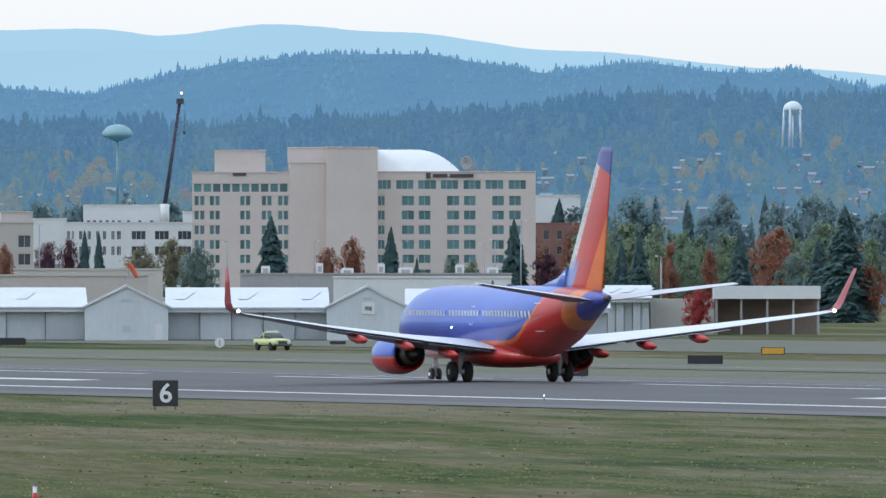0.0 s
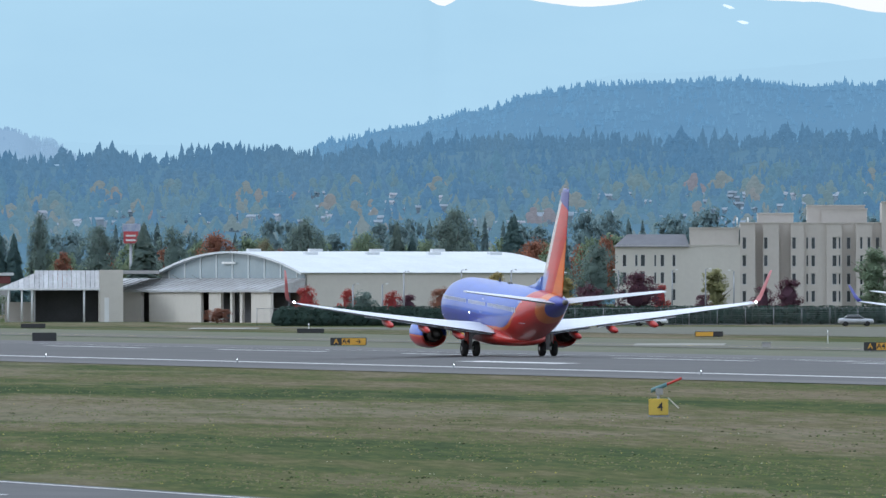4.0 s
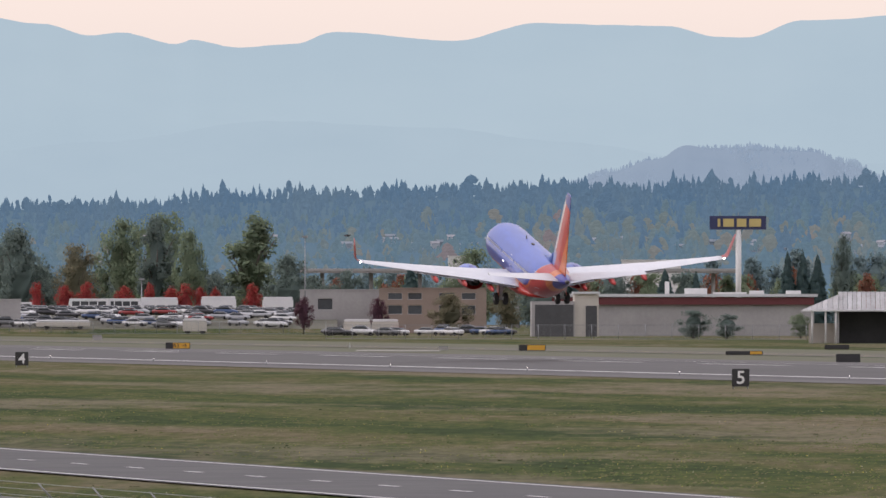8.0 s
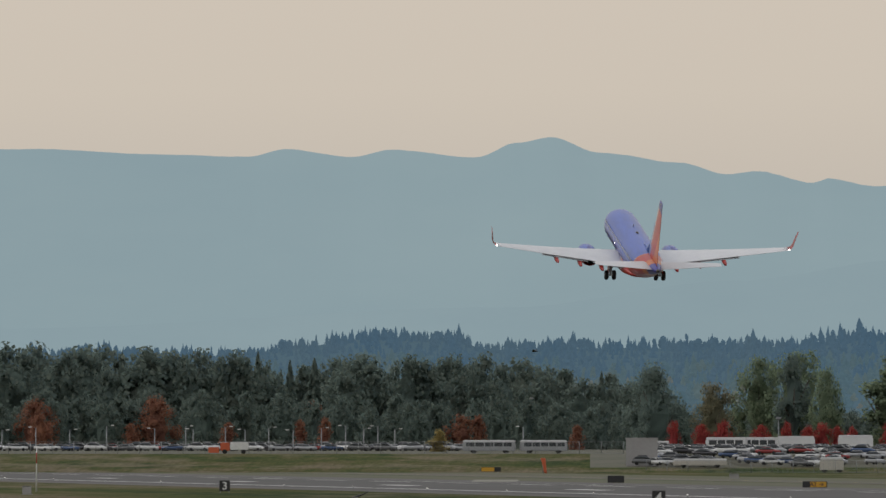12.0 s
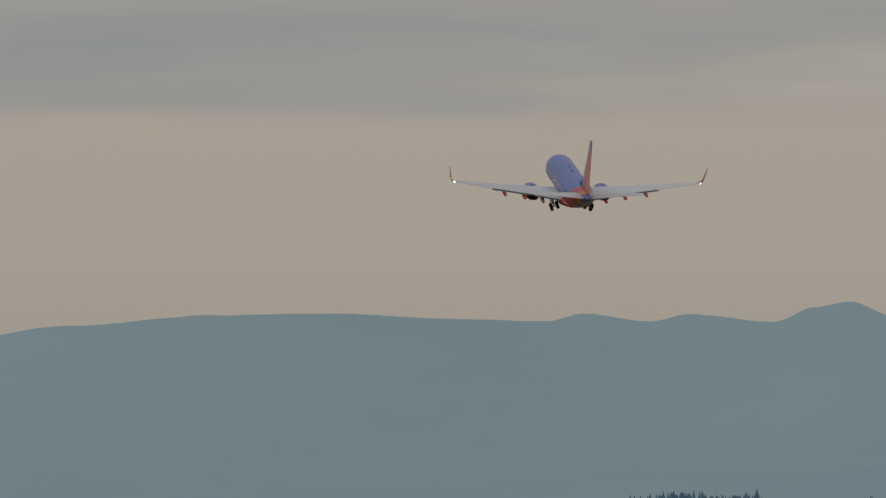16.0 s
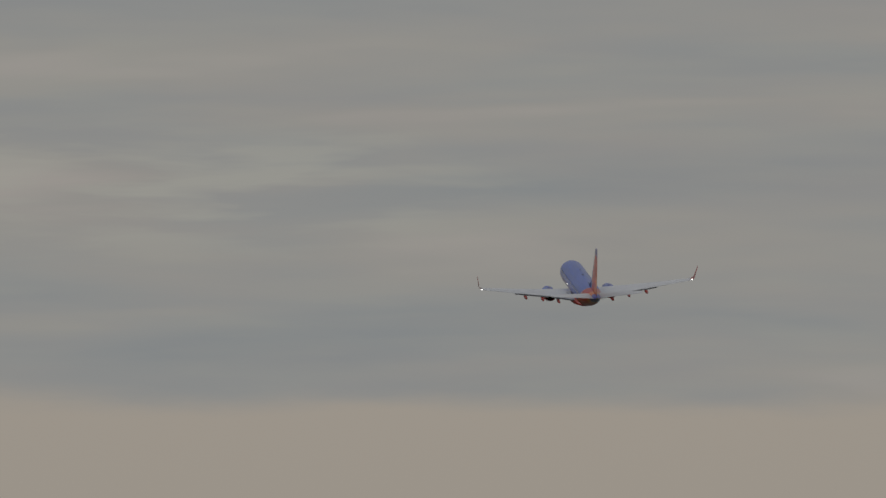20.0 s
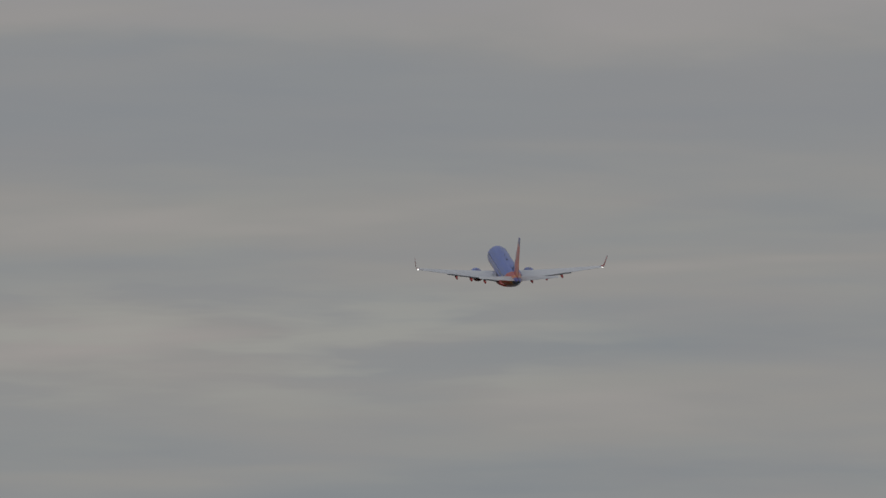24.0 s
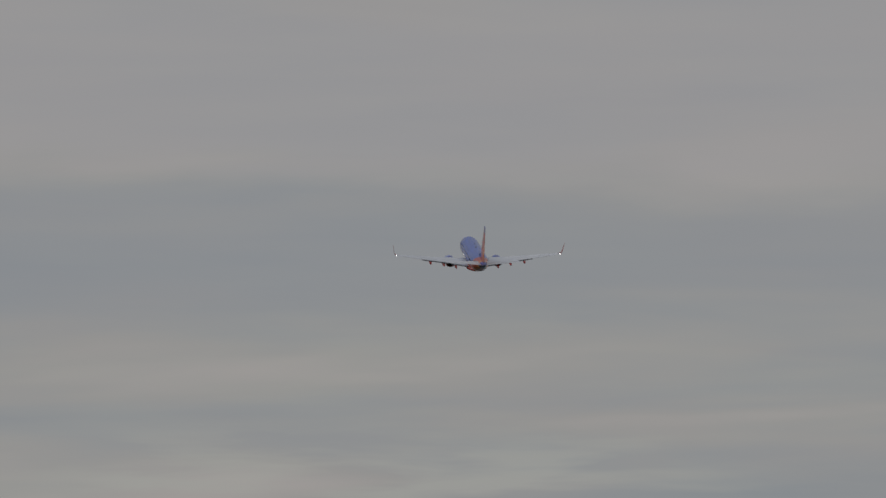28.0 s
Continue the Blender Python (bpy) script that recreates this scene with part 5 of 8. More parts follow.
    add_loft(mark, [ring((W(-386), y, H(431)), r, r, 20, "y") for y, r in ((-1.86, 0.62), (-1.9, 0.62), (-1.9, 0.42), (-1.86, 0.42))], caps=False)
    add_box(mark, W(-386) - 0.28, W(-386) + 0.28, -1.92, -1.87, H(431) - 0.1, H(431) + 0.1)
    part("sign_emblem", tidy(mark), M_MAROON, g, "plain dark emblem shape")
    for a, b, mids in ((-372, -345, [(-362, -348)]), (-345, -316, [(-338, -332)]), (-316, -298, []), (-298, -276, []), (-276, -150, [(-275, -256), (-214, -195), (-191, -172)]), (-150, -40, [(-130, -111), (-107, -88), (-60, -43)]), (-40, 60, [(-36, -24), (-20, -8), (33, 55)])):
        facade(g, W(b) - W(a), H(395), 15, cols(d, a, *mids), rows, M_TAN, x=W(a), y=0.0 if a != -316 else 1.5, bars=1, parapet=0.3)
    facade(g, W(60) - W(4), H(376) - H(396), 8, [], [], M_TAN, x=W(4), y=3, z=H(396), name="penthouse")
    # masts on the roof
    for u in (-750, -731, -214, -165, -410):
        bm = bmesh.new()
        add_post(bm, W(u), 1.0, H(400), H(386), 0.12)
        part("mast", bm, M_OFFWHITE, g)


def white_office():
    d, u0 = 2860, 58
    g = empty("office_building", spot(u0, d), "white two-stage office building with dark windows", "office")
    W = lambda a: wide(a - u0, d)
    H = lambda v: rise(v, d)
    facade(g, W(342) - W(115), H(395), 18, cols(d, 115, (119, 124), (127, 131), (140, 146), (155, 161), (170, 176), (182, 188), (197, 203), (207, 214), (233, 258), (274, 299), (315, 339)), levels(d, 0, (409, 424), (436, 452)), M_OFFWHITE, bars=2, x=W(115))
    facade(g, W(300) - W(148), H(364) - H(395), 12, [], [], M_OFFWHITE, x=W(148), y=3, z=H(395), name="upper_block")
    facade(g, W(118) - W(58), H(388), 14, [], [], M_OFFWHITE, x=W(58), y=2)
    facade(g, W(341) - W(324), H(376) - H(395), 6, [], [], M_OFFWHITE, x=W(324), y=4, z=H(395), name="plant_room")
    for u in (120, 132, 143, 154, 165, 176, 187, 198, 209, 225, 245, 266, 308):
        part("roof_vent", box(W(u), W(u) + 0.6, 0.6, 1.4, H(395), H(395) + 0.55), M_DARKSTEEL, g)
    tank = bmesh.new()
    add_post(tank, W(292), 2, H(395), H(361), 0.9, n=14)
    part("roof_tank", tank, M_OFFWHITE, g)


def simple_block(name, label, u0, u1, v_top, d, wall, depth=12, columns=(), rows=(), roof=M_STONE, category="building", base=0.0, bars=0):
    g = empty(name, spot(u0, d), label, category)
    facade(g, wide(u1 - u0, d), rise(v_top, d) - base, depth, cols(d, u0, *columns), levels(d, base, *rows), wall, roof=roof, z=base, bars=bars)
    return g


def gabled_hangar(u0, u1, d, v_eave, v_ridge, doors, label, depth=24):
    """A long shed: sliding door panels along its front, a shallow pitched roof with skylights."""
    g = empty("hangar", spot(u0, d), label, "hangar", "row of white metal hangars")
    w, eave, ridge_z = wide(u1 - u0, d), rise(v_eave, d), rise(v_ridge, d)
    bm = bmesh.new()
    add_box(bm, 0, w, 1.2, 1.5, 0, eave - 0.45)
    add_box(bm, 0, 0.3, 1.5, depth, 0, eave - 0.1)
    add_box(bm, w - 0.3, w, 1.5, depth, 0, eave - 0.1)
    add_box(bm, 0.3, w - 0.3, depth - 0.3, depth, 0, eave - 0.1)
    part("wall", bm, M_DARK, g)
    bm = bmesh.new()
    add_box(bm, -0.1, w + 0.1, -0.3, 1.2, eave - 0.5, eave - 0.02)
    part("fascia", bm, M_SHEET, g)
    bm = bmesh.new()
    back = depth * 0.5
    add_loft(bm, [[(x, -0.5, eave), (x, back, ridge_z), (x, depth + 0.4, eave), (x, depth + 0.4, eave - 0.12), (x, back, ridge_z - 0.14), (x, -0.5, eave - 0.12)] for x in (-0.3, w + 0.3)], smooth=False)
    part("roof", tidy(bm), M_ROOF, g)
    for k in range(doors):
        a, b = w * k / doors, w * (k + 1) / doors
        proud = 0.35 if k % 2 else 0.7
        part("door_panel", box(a + 0.03, b - 0.03, proud, proud + 0.12, 0.1, eave - 0.5), M_PANEL, g)
        if k % 2 == 0:
            c = (a + b) / 2
            slope = lambda y: eave + (ridge_z - eave) * (y + 0.5) / (back + 0.5)
            sk = bmesh.new()
            sk.faces.new([sk.verts.new(p) for p in ((c - 0.9, back * 0.35, slope(back * 0.35) + 0.06), (c + 0.1, back * 0.35, slope(back * 0.35) + 0.06), (c + 1.1, back * 0.75, slope(back * 0.75) + 0.06), (c + 0.1, back * 0.75, slope(back * 0.75) + 0.06))])
            part("skylight", sk, M_SHEET, g)
    return g


def gable_front(u0, u1, d, v_eave, v_peak, label, extras):
    g = empty("gabled_shed", spot(u0, d), label, "hangar", "row of white metal hangars")
    w, eave, peak = wide(u1 - u0, d), rise(v_eave, d), rise(v_peak, d)
    bm = bmesh.new()
    prof = [(0, 0), (w, 0), (w, eave), (w / 2, peak), (0, eave)]
    add_loft(bm, [[(x, y, z) for x, z in prof] for y in (0, 20)], smooth=False)
    part("wall", tidy(bm), M_SHEET, g)
    bm = bmesh.new()
    lid = [(-0.3, eave - 0.08), (w / 2, peak + 0.08), (w + 0.3, eave - 0.08), (w + 0.3, eave + 0.1), (w / 2, peak + 0.28), (-0.3, eave + 0.1)]
    add_loft(bm, [[(x, y, z) for x, z in lid] for y in (-0.25, 20.2)], smooth=False)
    part("roof", tidy(bm), M_ROOF, g)
    for name, a, b, v0, v1, mat in extras:
        part(name, box(wide(a - u0, d), wide(b - u0, d), -0.08, 0.0, max(0.05, rise(v1, d)), rise(v0, d)), mat, g)
    return g


def arched_hangar():
    """A hangar with a barrel roof: its glazed arched end and one long side show."""
    d = 1880
    turn = Matrix.Rotation(radians(28), 4, "Z")
    g = empty("arched_hangar", spot(-1514, d) @ turn, "large hangar with a white arched roof and glazed end", "hangar")
    side, span = 39.5, 42.0
    # local: x along the long side, y across the span (away), gable end at x = 0
    eave, peak = rise(487, d), rise(449, d)
    n = 16
    arc = [(span * i / n, eave + (peak - eave) * (1 - (2 * i / n - 1) ** 2)) for i in range(n + 1)]
    bm = bmesh.new()
    add_loft(bm, [[(x, y - 0.4 + 0.8 * y / span, z + 0.25) for y, z in arc] + [(x, y, z) for y, z in arc[::-1]] for x in (-0.8, side + 0.5)], smooth=False)
    part("roof", tidy(bm), M_ROOF, g, "white curved roof")
    bm = bmesh.new()
    add_box(bm, 0, side, 0, 0.3, 0, eave)
    add_box(bm, side - 0.3, side, 0.3, span, 0, eave)
    part("side_wall", bm, M_CREAM, g)
    bm = bmesh.new()
    sill = rise(507, d)
    add_loft(bm, [[(x, y, z) for y, z in [(0, sill), *[(y, z) for y, z in arc], (span, sill)]] for x in (0.0, 0.25)], smooth=False)
    part("glazed_end", tidy(bm), surface("frosted_end_glazing", (0.30, 0.35, 0.37), (0.24, 0.29, 0.31), rough=0.25, size=3, bump=0.05), g)
    for k in range(9):
        y = span * (k + 0.5) / 9
        z = eave + (peak - eave) * (1 - (2 * y / span - 1) ** 2)
        part("mullion", box(-0.12, 0.0, y - 0.12, y + 0.12, sill, z), M_SHEET, g)
    bm = bmesh.new()
    add_box(bm, 0.02, 0.4, 0, span, 0, sill - 0.02)
    part("end_wall", bm, M_TAN, g)
    bm = bmesh.new()
    top, low = rise(494, d), rise(515, d)
    add_loft(bm, [[(-0.15, y, top), (-5.6, y, low), (-5.6, y, low - 0.3), (-0.15, y, low - 0.3)] for y in (-0.2, span + 11)], smooth=False)
    part("lean_to_roof", tidy(bm), M_TIN, g, "weathered lean-to roof along the glazed end")
    seam = bmesh.new()
    for k in range(27):
        y = span * k / 22
        add_loft(seam, [[(x, y, z + 0.03), (x, y + 0.14, z + 0.03), (x, y + 0.14, z + 0.12), (x, y, z + 0.12)] for x, z in ((-0.3, top - 0.05), (-5.6, low))], smooth=False)
    part("roof_seams", tidy(seam), M_TIN, g)
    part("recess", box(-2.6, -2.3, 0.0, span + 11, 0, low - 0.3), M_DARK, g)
    # piers between dark doorways, set along the front to fit the camera's view
    for a, b in ((0.0, 5.6), (8.2, 8.9), (11.1, 11.7), (14.4, 17.9), (20.2, 35.5), (37.8, 46.9), (49.1, 53.0)):
        part("pier", box(-5.3, -4.9, a, b, 0, low - 0.3), M_CREAM, g)
    part("sign_board", box(-0.4, -0.25, span * 0.47, span * 0.56, rise(468, d), rise(464.5, d)), M_OFFWHITE, g)
    for k in range(8):
        x = 2 + side * 0.96 * k / 8
        y = span * (0.30 if k % 2 else 0.48)
        z = eave + (peak - eave) * (1 - (2 * y / span - 1) ** 2) + 0.25
        part("roof_vent", box(x, x + 1.9, y, y + 0.8, z - 0.1, z + 0.35), M_ROOF, g)
    # annex running on from the end: a pitched sheet roof over open bays, and a pale block
    ann = empty("hangar_annex", spot(-2059, 1905), "weathered sheet-roofed annex with dark open bays beside the hangar", "annex")
    W = lambda a: wide(a + 2059, 1905)
    H = lambda v: rise(v, 1905)
    n = 14
    for k in range(n):
        a, b = W(-1993 + 115 * k / n), W(-1993 + 115 * (k + 1) / n)
        bm = bmesh.new()
        add_loft(bm, [[(x, -3.0, H(513)), (x, 5.0, H(480)), (x, 5.0, H(480) - 0.15), (x, -3.0, H(513) - 0.15)] for x in (a, b - 0.05)], smooth=False)
        part("roof_sheet", tidy(bm), M_TIN, ann)
    for k in range(7):
        a, b = -2059 + 66 * k / 7, -2059 + 66 * (k + 1) / 7
        lift_a, lift_b = 513 - 28 * k / 7, 513 - 28 * (k + 1) / 7
        bm = bmesh.new()
        add_loft(bm, [[(W(u), -3.0, H(513)), (W(u), 3.0, H(v)), (W(u), 3.0, H(v) - 0.15), (W(u), -3.0, H(513) - 0.15)] for u, v in ((a, lift_a), (b - 0.5, lift_b))], smooth=False)
        part("roof_sheet", tidy(bm), M_TIN, ann)
    part("gutter", box(W(-2059), W(-1878), -3.2, -3.0, H(515), H(512.4)), M_OFFWHITE, ann)
    part("roof", box(W(-1992), W(-1772), 5.02, 14, H(486), H(480)), M_STONE, ann)
    part("back_wall", box(W(-1992), W(-1880), 3.4, 3.7, 0, H(513.5)), M_DARK, ann)
    part("low_wall", box(W(-2046), W(-1994), 1.6, 1.9, 0, H(536)), M_TAN, ann)
    part("side_wall", box(W(-1995), W(-1992), -2.4, 5.0, 0, H(514)), M_STONE, ann)
    part("wall", box(W(-1878), W(-1837), -3.3, 6, 0, H(479)), M_CREAM, ann, "pale blank end wall")
    part("side_door", box(W(-1870), W(-1862), -3.36, -3.3, 0.02, H(528)), M_OFFWHITE, ann)
    for u in (-2040, -2016, -1998, -1906):
        bm = bmesh.new()
        add_post(bm, W(u), -2.8, 0, H(513.5), 0.14)
        part("post", bm, M_OFFWHITE, ann)
    for k in range(9):
        bm = bmesh.new()
        x = W(-1855 + 35 * k)
        add_loft(bm, [ring((x, -0.1, H(488)), 0.05, 0.05, 6, "z"), ring((x + 1.2, -1.2, H(497)), 0.05, 0.05, 6, "z")])
        part("lamp_arm", bm, M_DARKSTEEL, ann)


def red_band_terminal():
    d = 2300
    g = empty("low_warehouse", spot(-2417, d), "long low white warehouse with a dark red fascia", "warehouse")
    W = lambda a: wide(a + 2417, d)
    H = lambda v: rise(v, d)
    part("wall", box(W(-2417), W(-2036), 0.5, 20, 0, H(503)), M_STONE, g)
    part("fascia", box(W(-2500), W(-2036), -0.2, 20.2, H(503), H(490)), M_MAROON, g, "dark red fascia band")
    part("roof", box(W(-2500), W(-2030), -0.6, 21, H(489), H(484)), M_ROOF, g)
    for u, w, v in ((-2265, 40, 474), (-2150, 26, 478), (-2085, 26, 478), (-2300, 8, 462), (-2215, 60, 481)):
        part("roof_unit", box(W(u), W(u + w), 4, 8, H(485), H(v)), M_OFFWHITE, g)
    for u in (-2390, -2330, -2260, -2160):
        part("dock_door", box(W(u), W(u + 22), 0.38, 0.5, 0, H(512)), M_STONE, g)


def cargo_sheds():
    d = 2250
    g = empty("cargo_building", spot(-2946, d), "grey and white cargo building with dark bays", "warehouse")
    W = lambda a: wide(a + 2946, d)
    H = lambda v: rise(v, d)
    simple_block("office_building", "low grey office building behind the car park", -2946, -2806, 478, 2500, M_STONE, 14, [(-2915, -2888)], [(492, 512)])
    simple_block("brick_building", "two-storey brown brick building with recessed windows", -2806, -2616, 475, 2480, M_BROWN, 16, [(-2790, -2765), (-2755, -2730), (-2700, -2672), (-2660, -2635)], [(482, 494), (504, 520)])
    part("wall", box(W(-2536), W(-2460), 0, 12, 0, H(497)), M_STONE, g)
    # a dark sheet on the wall stands for the shade inside a bay
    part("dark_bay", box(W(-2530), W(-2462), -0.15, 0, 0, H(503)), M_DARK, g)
    part("wall", box(W(-2460), W(-2417), 1.0, 14, 0, H(484)), M_CREAM, g)
    part("roof", box(W(-2462), W(-2415), 0.5, 14.5, H(484), H(480)), M_ROOF, g)
    part("dark_bay", box(W(-2440), W(-2420), 0.8, 1.0, 0, H(505)), M_DARK, g)


def overpass():
    d = 2950
    g = empty("overpass", spot(-2950, d), "grey elevated highway on round piers", "bridge")
    w = wide(780, d)
    part("deck", box(0, w, 0, 9, rise(447, d), rise(443, d)), M_STONE, g)
    part("barrier", box(0, w, -0.2, 0.0, rise(444, d), rise(439, d)), M_STONE, g)
    for k in range(9):
        bm = bmesh.new()
        add_post(bm, w * (k + 0.5) / 9, 4.5, 0, rise(447, d), 0.45, n=10)
        part("pier", bm, M_STONE, g)


tall_hotel()
wide_hotel()
white_office()
simple_block("brick_building", "red-brown brick building beside the hotel", 948, 1075, 396, 3050, M_BRICK, 14, [(962, 972), (985, 995), (1010, 1022), (1035, 1045)], [(408, 424), (436, 450)])
simple_block("white_warehouse", "white flat warehouse behind the brick building", 945, 1027, 347, 3180, M_OFFWHITE, 14)
simple_block("low_building", "low beige flat-roofed building behind the hangars", 25, 288, 478, 1800, M_CREAM, 10, roof=M_ROOF)
simple_block("low_building", "low flat building with a white roof edge", -40, 262, 489, 1700, M_TAN, 10, roof=M_ROOF)
simple_block("parking_deck", "grey concrete parking deck in front of the hotel", 425, 905, 486, 1950, M_STONE, 20)
simple_block("white_store", "low white-roofed store behind the hangars", 590, 905, 492, 1650, M_OFFWHITE, 16, roof=M_ROOF)
gabled_hangar(-266, 150, 1350, 543, 509, 6, "white metal hangar with grey sliding doors")
gabled_hangar(298, 578, 1350, 544, 509, 5, "white metal hangar with grey sliding doors")
gabled_hangar(722, 1075, 1350, 545, 511, 5, "white metal hangar with grey sliding doors")
gable_front(150, 298, 1346, 545, 509, "white gabled hangar end with a small door", [("side_door", 275, 288, 573, 602, M_OFFWHITE), ("louvre", 216, 231, 576, 585, M_PANEL), ("louvre", 215, 232, 529, 533, M_PANEL)])
gable_front(578, 724, 1346, 546, 509, "white gabled hangar end with a plain sign", [("sign_panel", 640, 663, 535, 556, M_OFFWHITE), ("sign_bar", 643, 659, 527, 531, M_PANEL), ("sign_mark", 646, 658, 542, 550, M_PANEL)])
gabled_hangar(1075, 1149, 1480, 527, 505, 5, "beige ribbed metal hangar with a white roof")


def open_shed():
    d, u0 = 1500, 1150
    g = empty("open_shed", spot(u0, d), "long open shed with a deep white fascia and dark bays", "shed")
    W = lambda a: wide(a - u0, d)
    H = lambda v: rise(v, d)
    part("fascia", box(W(1262), W(1452), -0.4, 14, H(529), H(506)), M_OFFWHITE, g)
    part("back_wall", box(W(1265), W(1450), 6, 6.3, 0, H(529)), M_BROWN, g)
    part("side_wall", box(W(1150), W(1264), 0.4, 13, 0, H(529)), M_CREAM, g)
    for k in range(15):
        a = W(1152 + 7.6 * k)
        part("rib", box(a, a + 0.1, 0.3, 0.4, 0, H(529)), M_CREAM, g)
    for u in (1268, 1312, 1358, 1404, 1448):
        part("post", box(W(u) - 0.12, W(u) + 0.12, 0, 0.25, 0, H(529)), M_STONE, g)


open_shed()
for k, (u, w, h) in enumerate(((462, 16, 1.4), (560, 12, 1.8), (604, 22, 1.1), (668, 13, 1.7), (705, 26, 1.2), (806, 15, 1.6), (862, 20, 1.2))):
    # plant on the roof of the parking deck
    g = empty("roof_unit", spot(u, 1958, rise(486, 1950) - 0.2), "white ventilation unit on a flat roof", "vent", "roof units")
    ww = wide(w, 1958)
    part("housing", box(0, ww, 0, 1.6, 0.0, h, 0.06), M_OFFWHITE, g)
    part("grille", box(ww * 0.2, ww * 0.8, -0.04, 0.0, h * 0.3, h * 0.75), M_STONE, g)
arched_hangar()
red_band_terminal()
cargo_sheds()
overpass()
simple_block("white_house", "small white building beyond the overpass", -2684, -2640, 418, 3020, M_OFFWHITE, 8, [(-2675, -2668), (-2657, -2648)], [(423, 430)])
simple_block("white_store", "long white store with a curved entrance", -2377, -2272, 425, 3060, M_OFFWHITE, 8)
simple_block("concrete_blockhouse", "small grey concrete blockhouse by the fence", -3496, -3440, 495, 2450, M_STONE, 6)


def crane():
    d = 3060
    g = empty("mobile_crane", spot(282, d), "dark lattice boom of a mobile crane behind the offices", "crane")
    H = lambda v: rise(v, d)
    part("carrier", box(-4, 4, -1.4, 1.4, 0.0, H(428), 0.1), M_DARKSTEEL, g)
    top = Vector((wide(36, d), 0, H(182)))
    base = Vector((0, 0, H(430)))
    bm = bmesh.new()
    add_loft(bm, [ring(p, r, r, 8, "z", 4.0) for p, r in ((base, 0.46), (base.lerp(top, 0.6), 0.38), (top, 0.28))])
    for ox, oy in ((-0.40, -0.36), (0.40, -0.36), (-0.40, 0.36), (0.40, 0.36)):
        add_loft(bm, [ring((p.x + ox * s, p.y + oy * s, p.z), 0.13, 0.13, 6, "z") for p, s in ((base, 1.1), (top, 0.55))])
    paint = surface("dark_violet_crane_paint", (0.075, 0.075, 0.115), (0.06, 0.06, 0.09), rough=0.5, size=2, bump=0.05)
    part("boom", tidy(bm), paint, g)
    n = 34
    bm = bmesh.new()
    for k in range(n):
        a, b = base.lerp(top, k / n), base.lerp(top, (k + 1) / n)
        s = 1 if k % 2 else -1
        add_loft(bm, [ring((a.x - 0.36 * s, -0.38, a.z), 0.07, 0.07, 5, "z"), ring((b.x + 0.36 * s, -0.38, b.z), 0.07, 0.07, 5, "z")])
    part("lattice", tidy(bm), paint, g)
    part("boom_head", box(top.x - 0.7, top.x + 0.9, -0.6, 0.6, top.z - 0.3, top.z + 0.9), M_DARKSTEEL, g)
    bm = bmesh.new()
    add_post(bm, top.x + 1.0, 0, H(232), top.z + 0.3, 0.04, n=5)
    add_box(bm, top.x + 0.75, top.x + 1.25, -0.25, 0.25, H(238), H(232))
    part("hook_block", bm, M_DARKSTEEL, g)
    bm = bmesh.new()
    add_post(bm, top.x + 0.4, 0, top.z, H(165), 0.06, n=5)
    part("beacon_mast", bm, M_DARKSTEEL, g)
    bm = bmesh.new()
    bmesh.ops.create_uvsphere(bm, u_segments=8, v_segments=6, radius=0.28)
    bmesh.ops.translate(bm, verts=bm.verts[:], vec=(top.x + 0.4, 0, H(165)))
    part("beacon", bm, glow("crane_beacon", (1.0, 0.6, 0.5), 2.0), g)


def water_tower(u, v_top, v_waist, v_foot, half, d, mat, legs, label):
    g = empty("water_tower", spot(u, d), label, "water tower")
    H = lambda v: rise(v, d)
    r = wide(half, d)
    bm = bmesh.new()
    top, waist = H(v_top), H(v_waist)
    add_loft(bm, [ring((0, 0, top + (waist - top) * s), r * k, r * k, 20, "z") for s, k in ((0, 0.05), (0.06, 0.42), (0.2, 0.72), (0.42, 0.93), (0.6, 1.0), (0.72, 0.94), (0.85, 0.6), (1.0, 0.18))])
    part("tank", tidy(bm), mat, g)
    foot = H(v_foot)
    if legs:
        for k in range(legs):
            a = 6.283 * (k + 0.5) / legs
            bm = bmesh.new()
            add_loft(bm, [ring((r * c * math.cos(a), r * c * math.sin(a), z), 0.30, 0.30, 6, "z") for c, z in ((0.88, waist + (top - waist) * 0.5), (1.08, foot))])
            part("leg", bm, mat, g)
    bm = bmesh.new()
    add_post(bm, 0, 0, foot, waist + 0.3, r * (0.10 if legs else 0.075), n=10)
    part("stem", bm, mat, g)


crane()
# the tank's own pale green, with haze mixed into the colour
M_GREENTANK = surface("pale_green_tank_paint", (0.25, 0.39, 0.40), (0.22, 0.35, 0.37), rough=0.7, size=4, bump=0.0)
M_WHITETANK = surface("white_tank_paint", (0.66, 0.70, 0.72), (0.58, 0.62, 0.64), rough=0.7, size=4, bump=0.0)
water_tower(208, 220, 250, 360, 28, 3350, M_GREENTANK, 0, "pale green mushroom-shaped water tower in the haze")
water_tower(1403, 179, 202, 262, 17, 3500, M_WHITETANK, 5, "white round water tower on legs among trees")


def big_sign():
    d = 2700
    g = empty("pylon_sign", spot(-2221, d), "tall blue pylon sign with plain yellow letter shapes", "sign")
    W = lambda u: wide(u + 2221, d)
    H = lambda v: rise(v, d)
    part("panel", box(0, W(-2121), 0, 1.0, H(370), H(346)), surface("navy_sign_face", (0.035, 0.045, 0.13), None, rough=0.4, size=3, bump=0.0), g)
    yellow = surface("yellow_letter_shapes", (0.62, 0.50, 0.20), (0.54, 0.43, 0.16), rough=0.5, size=2, bump=0.0)
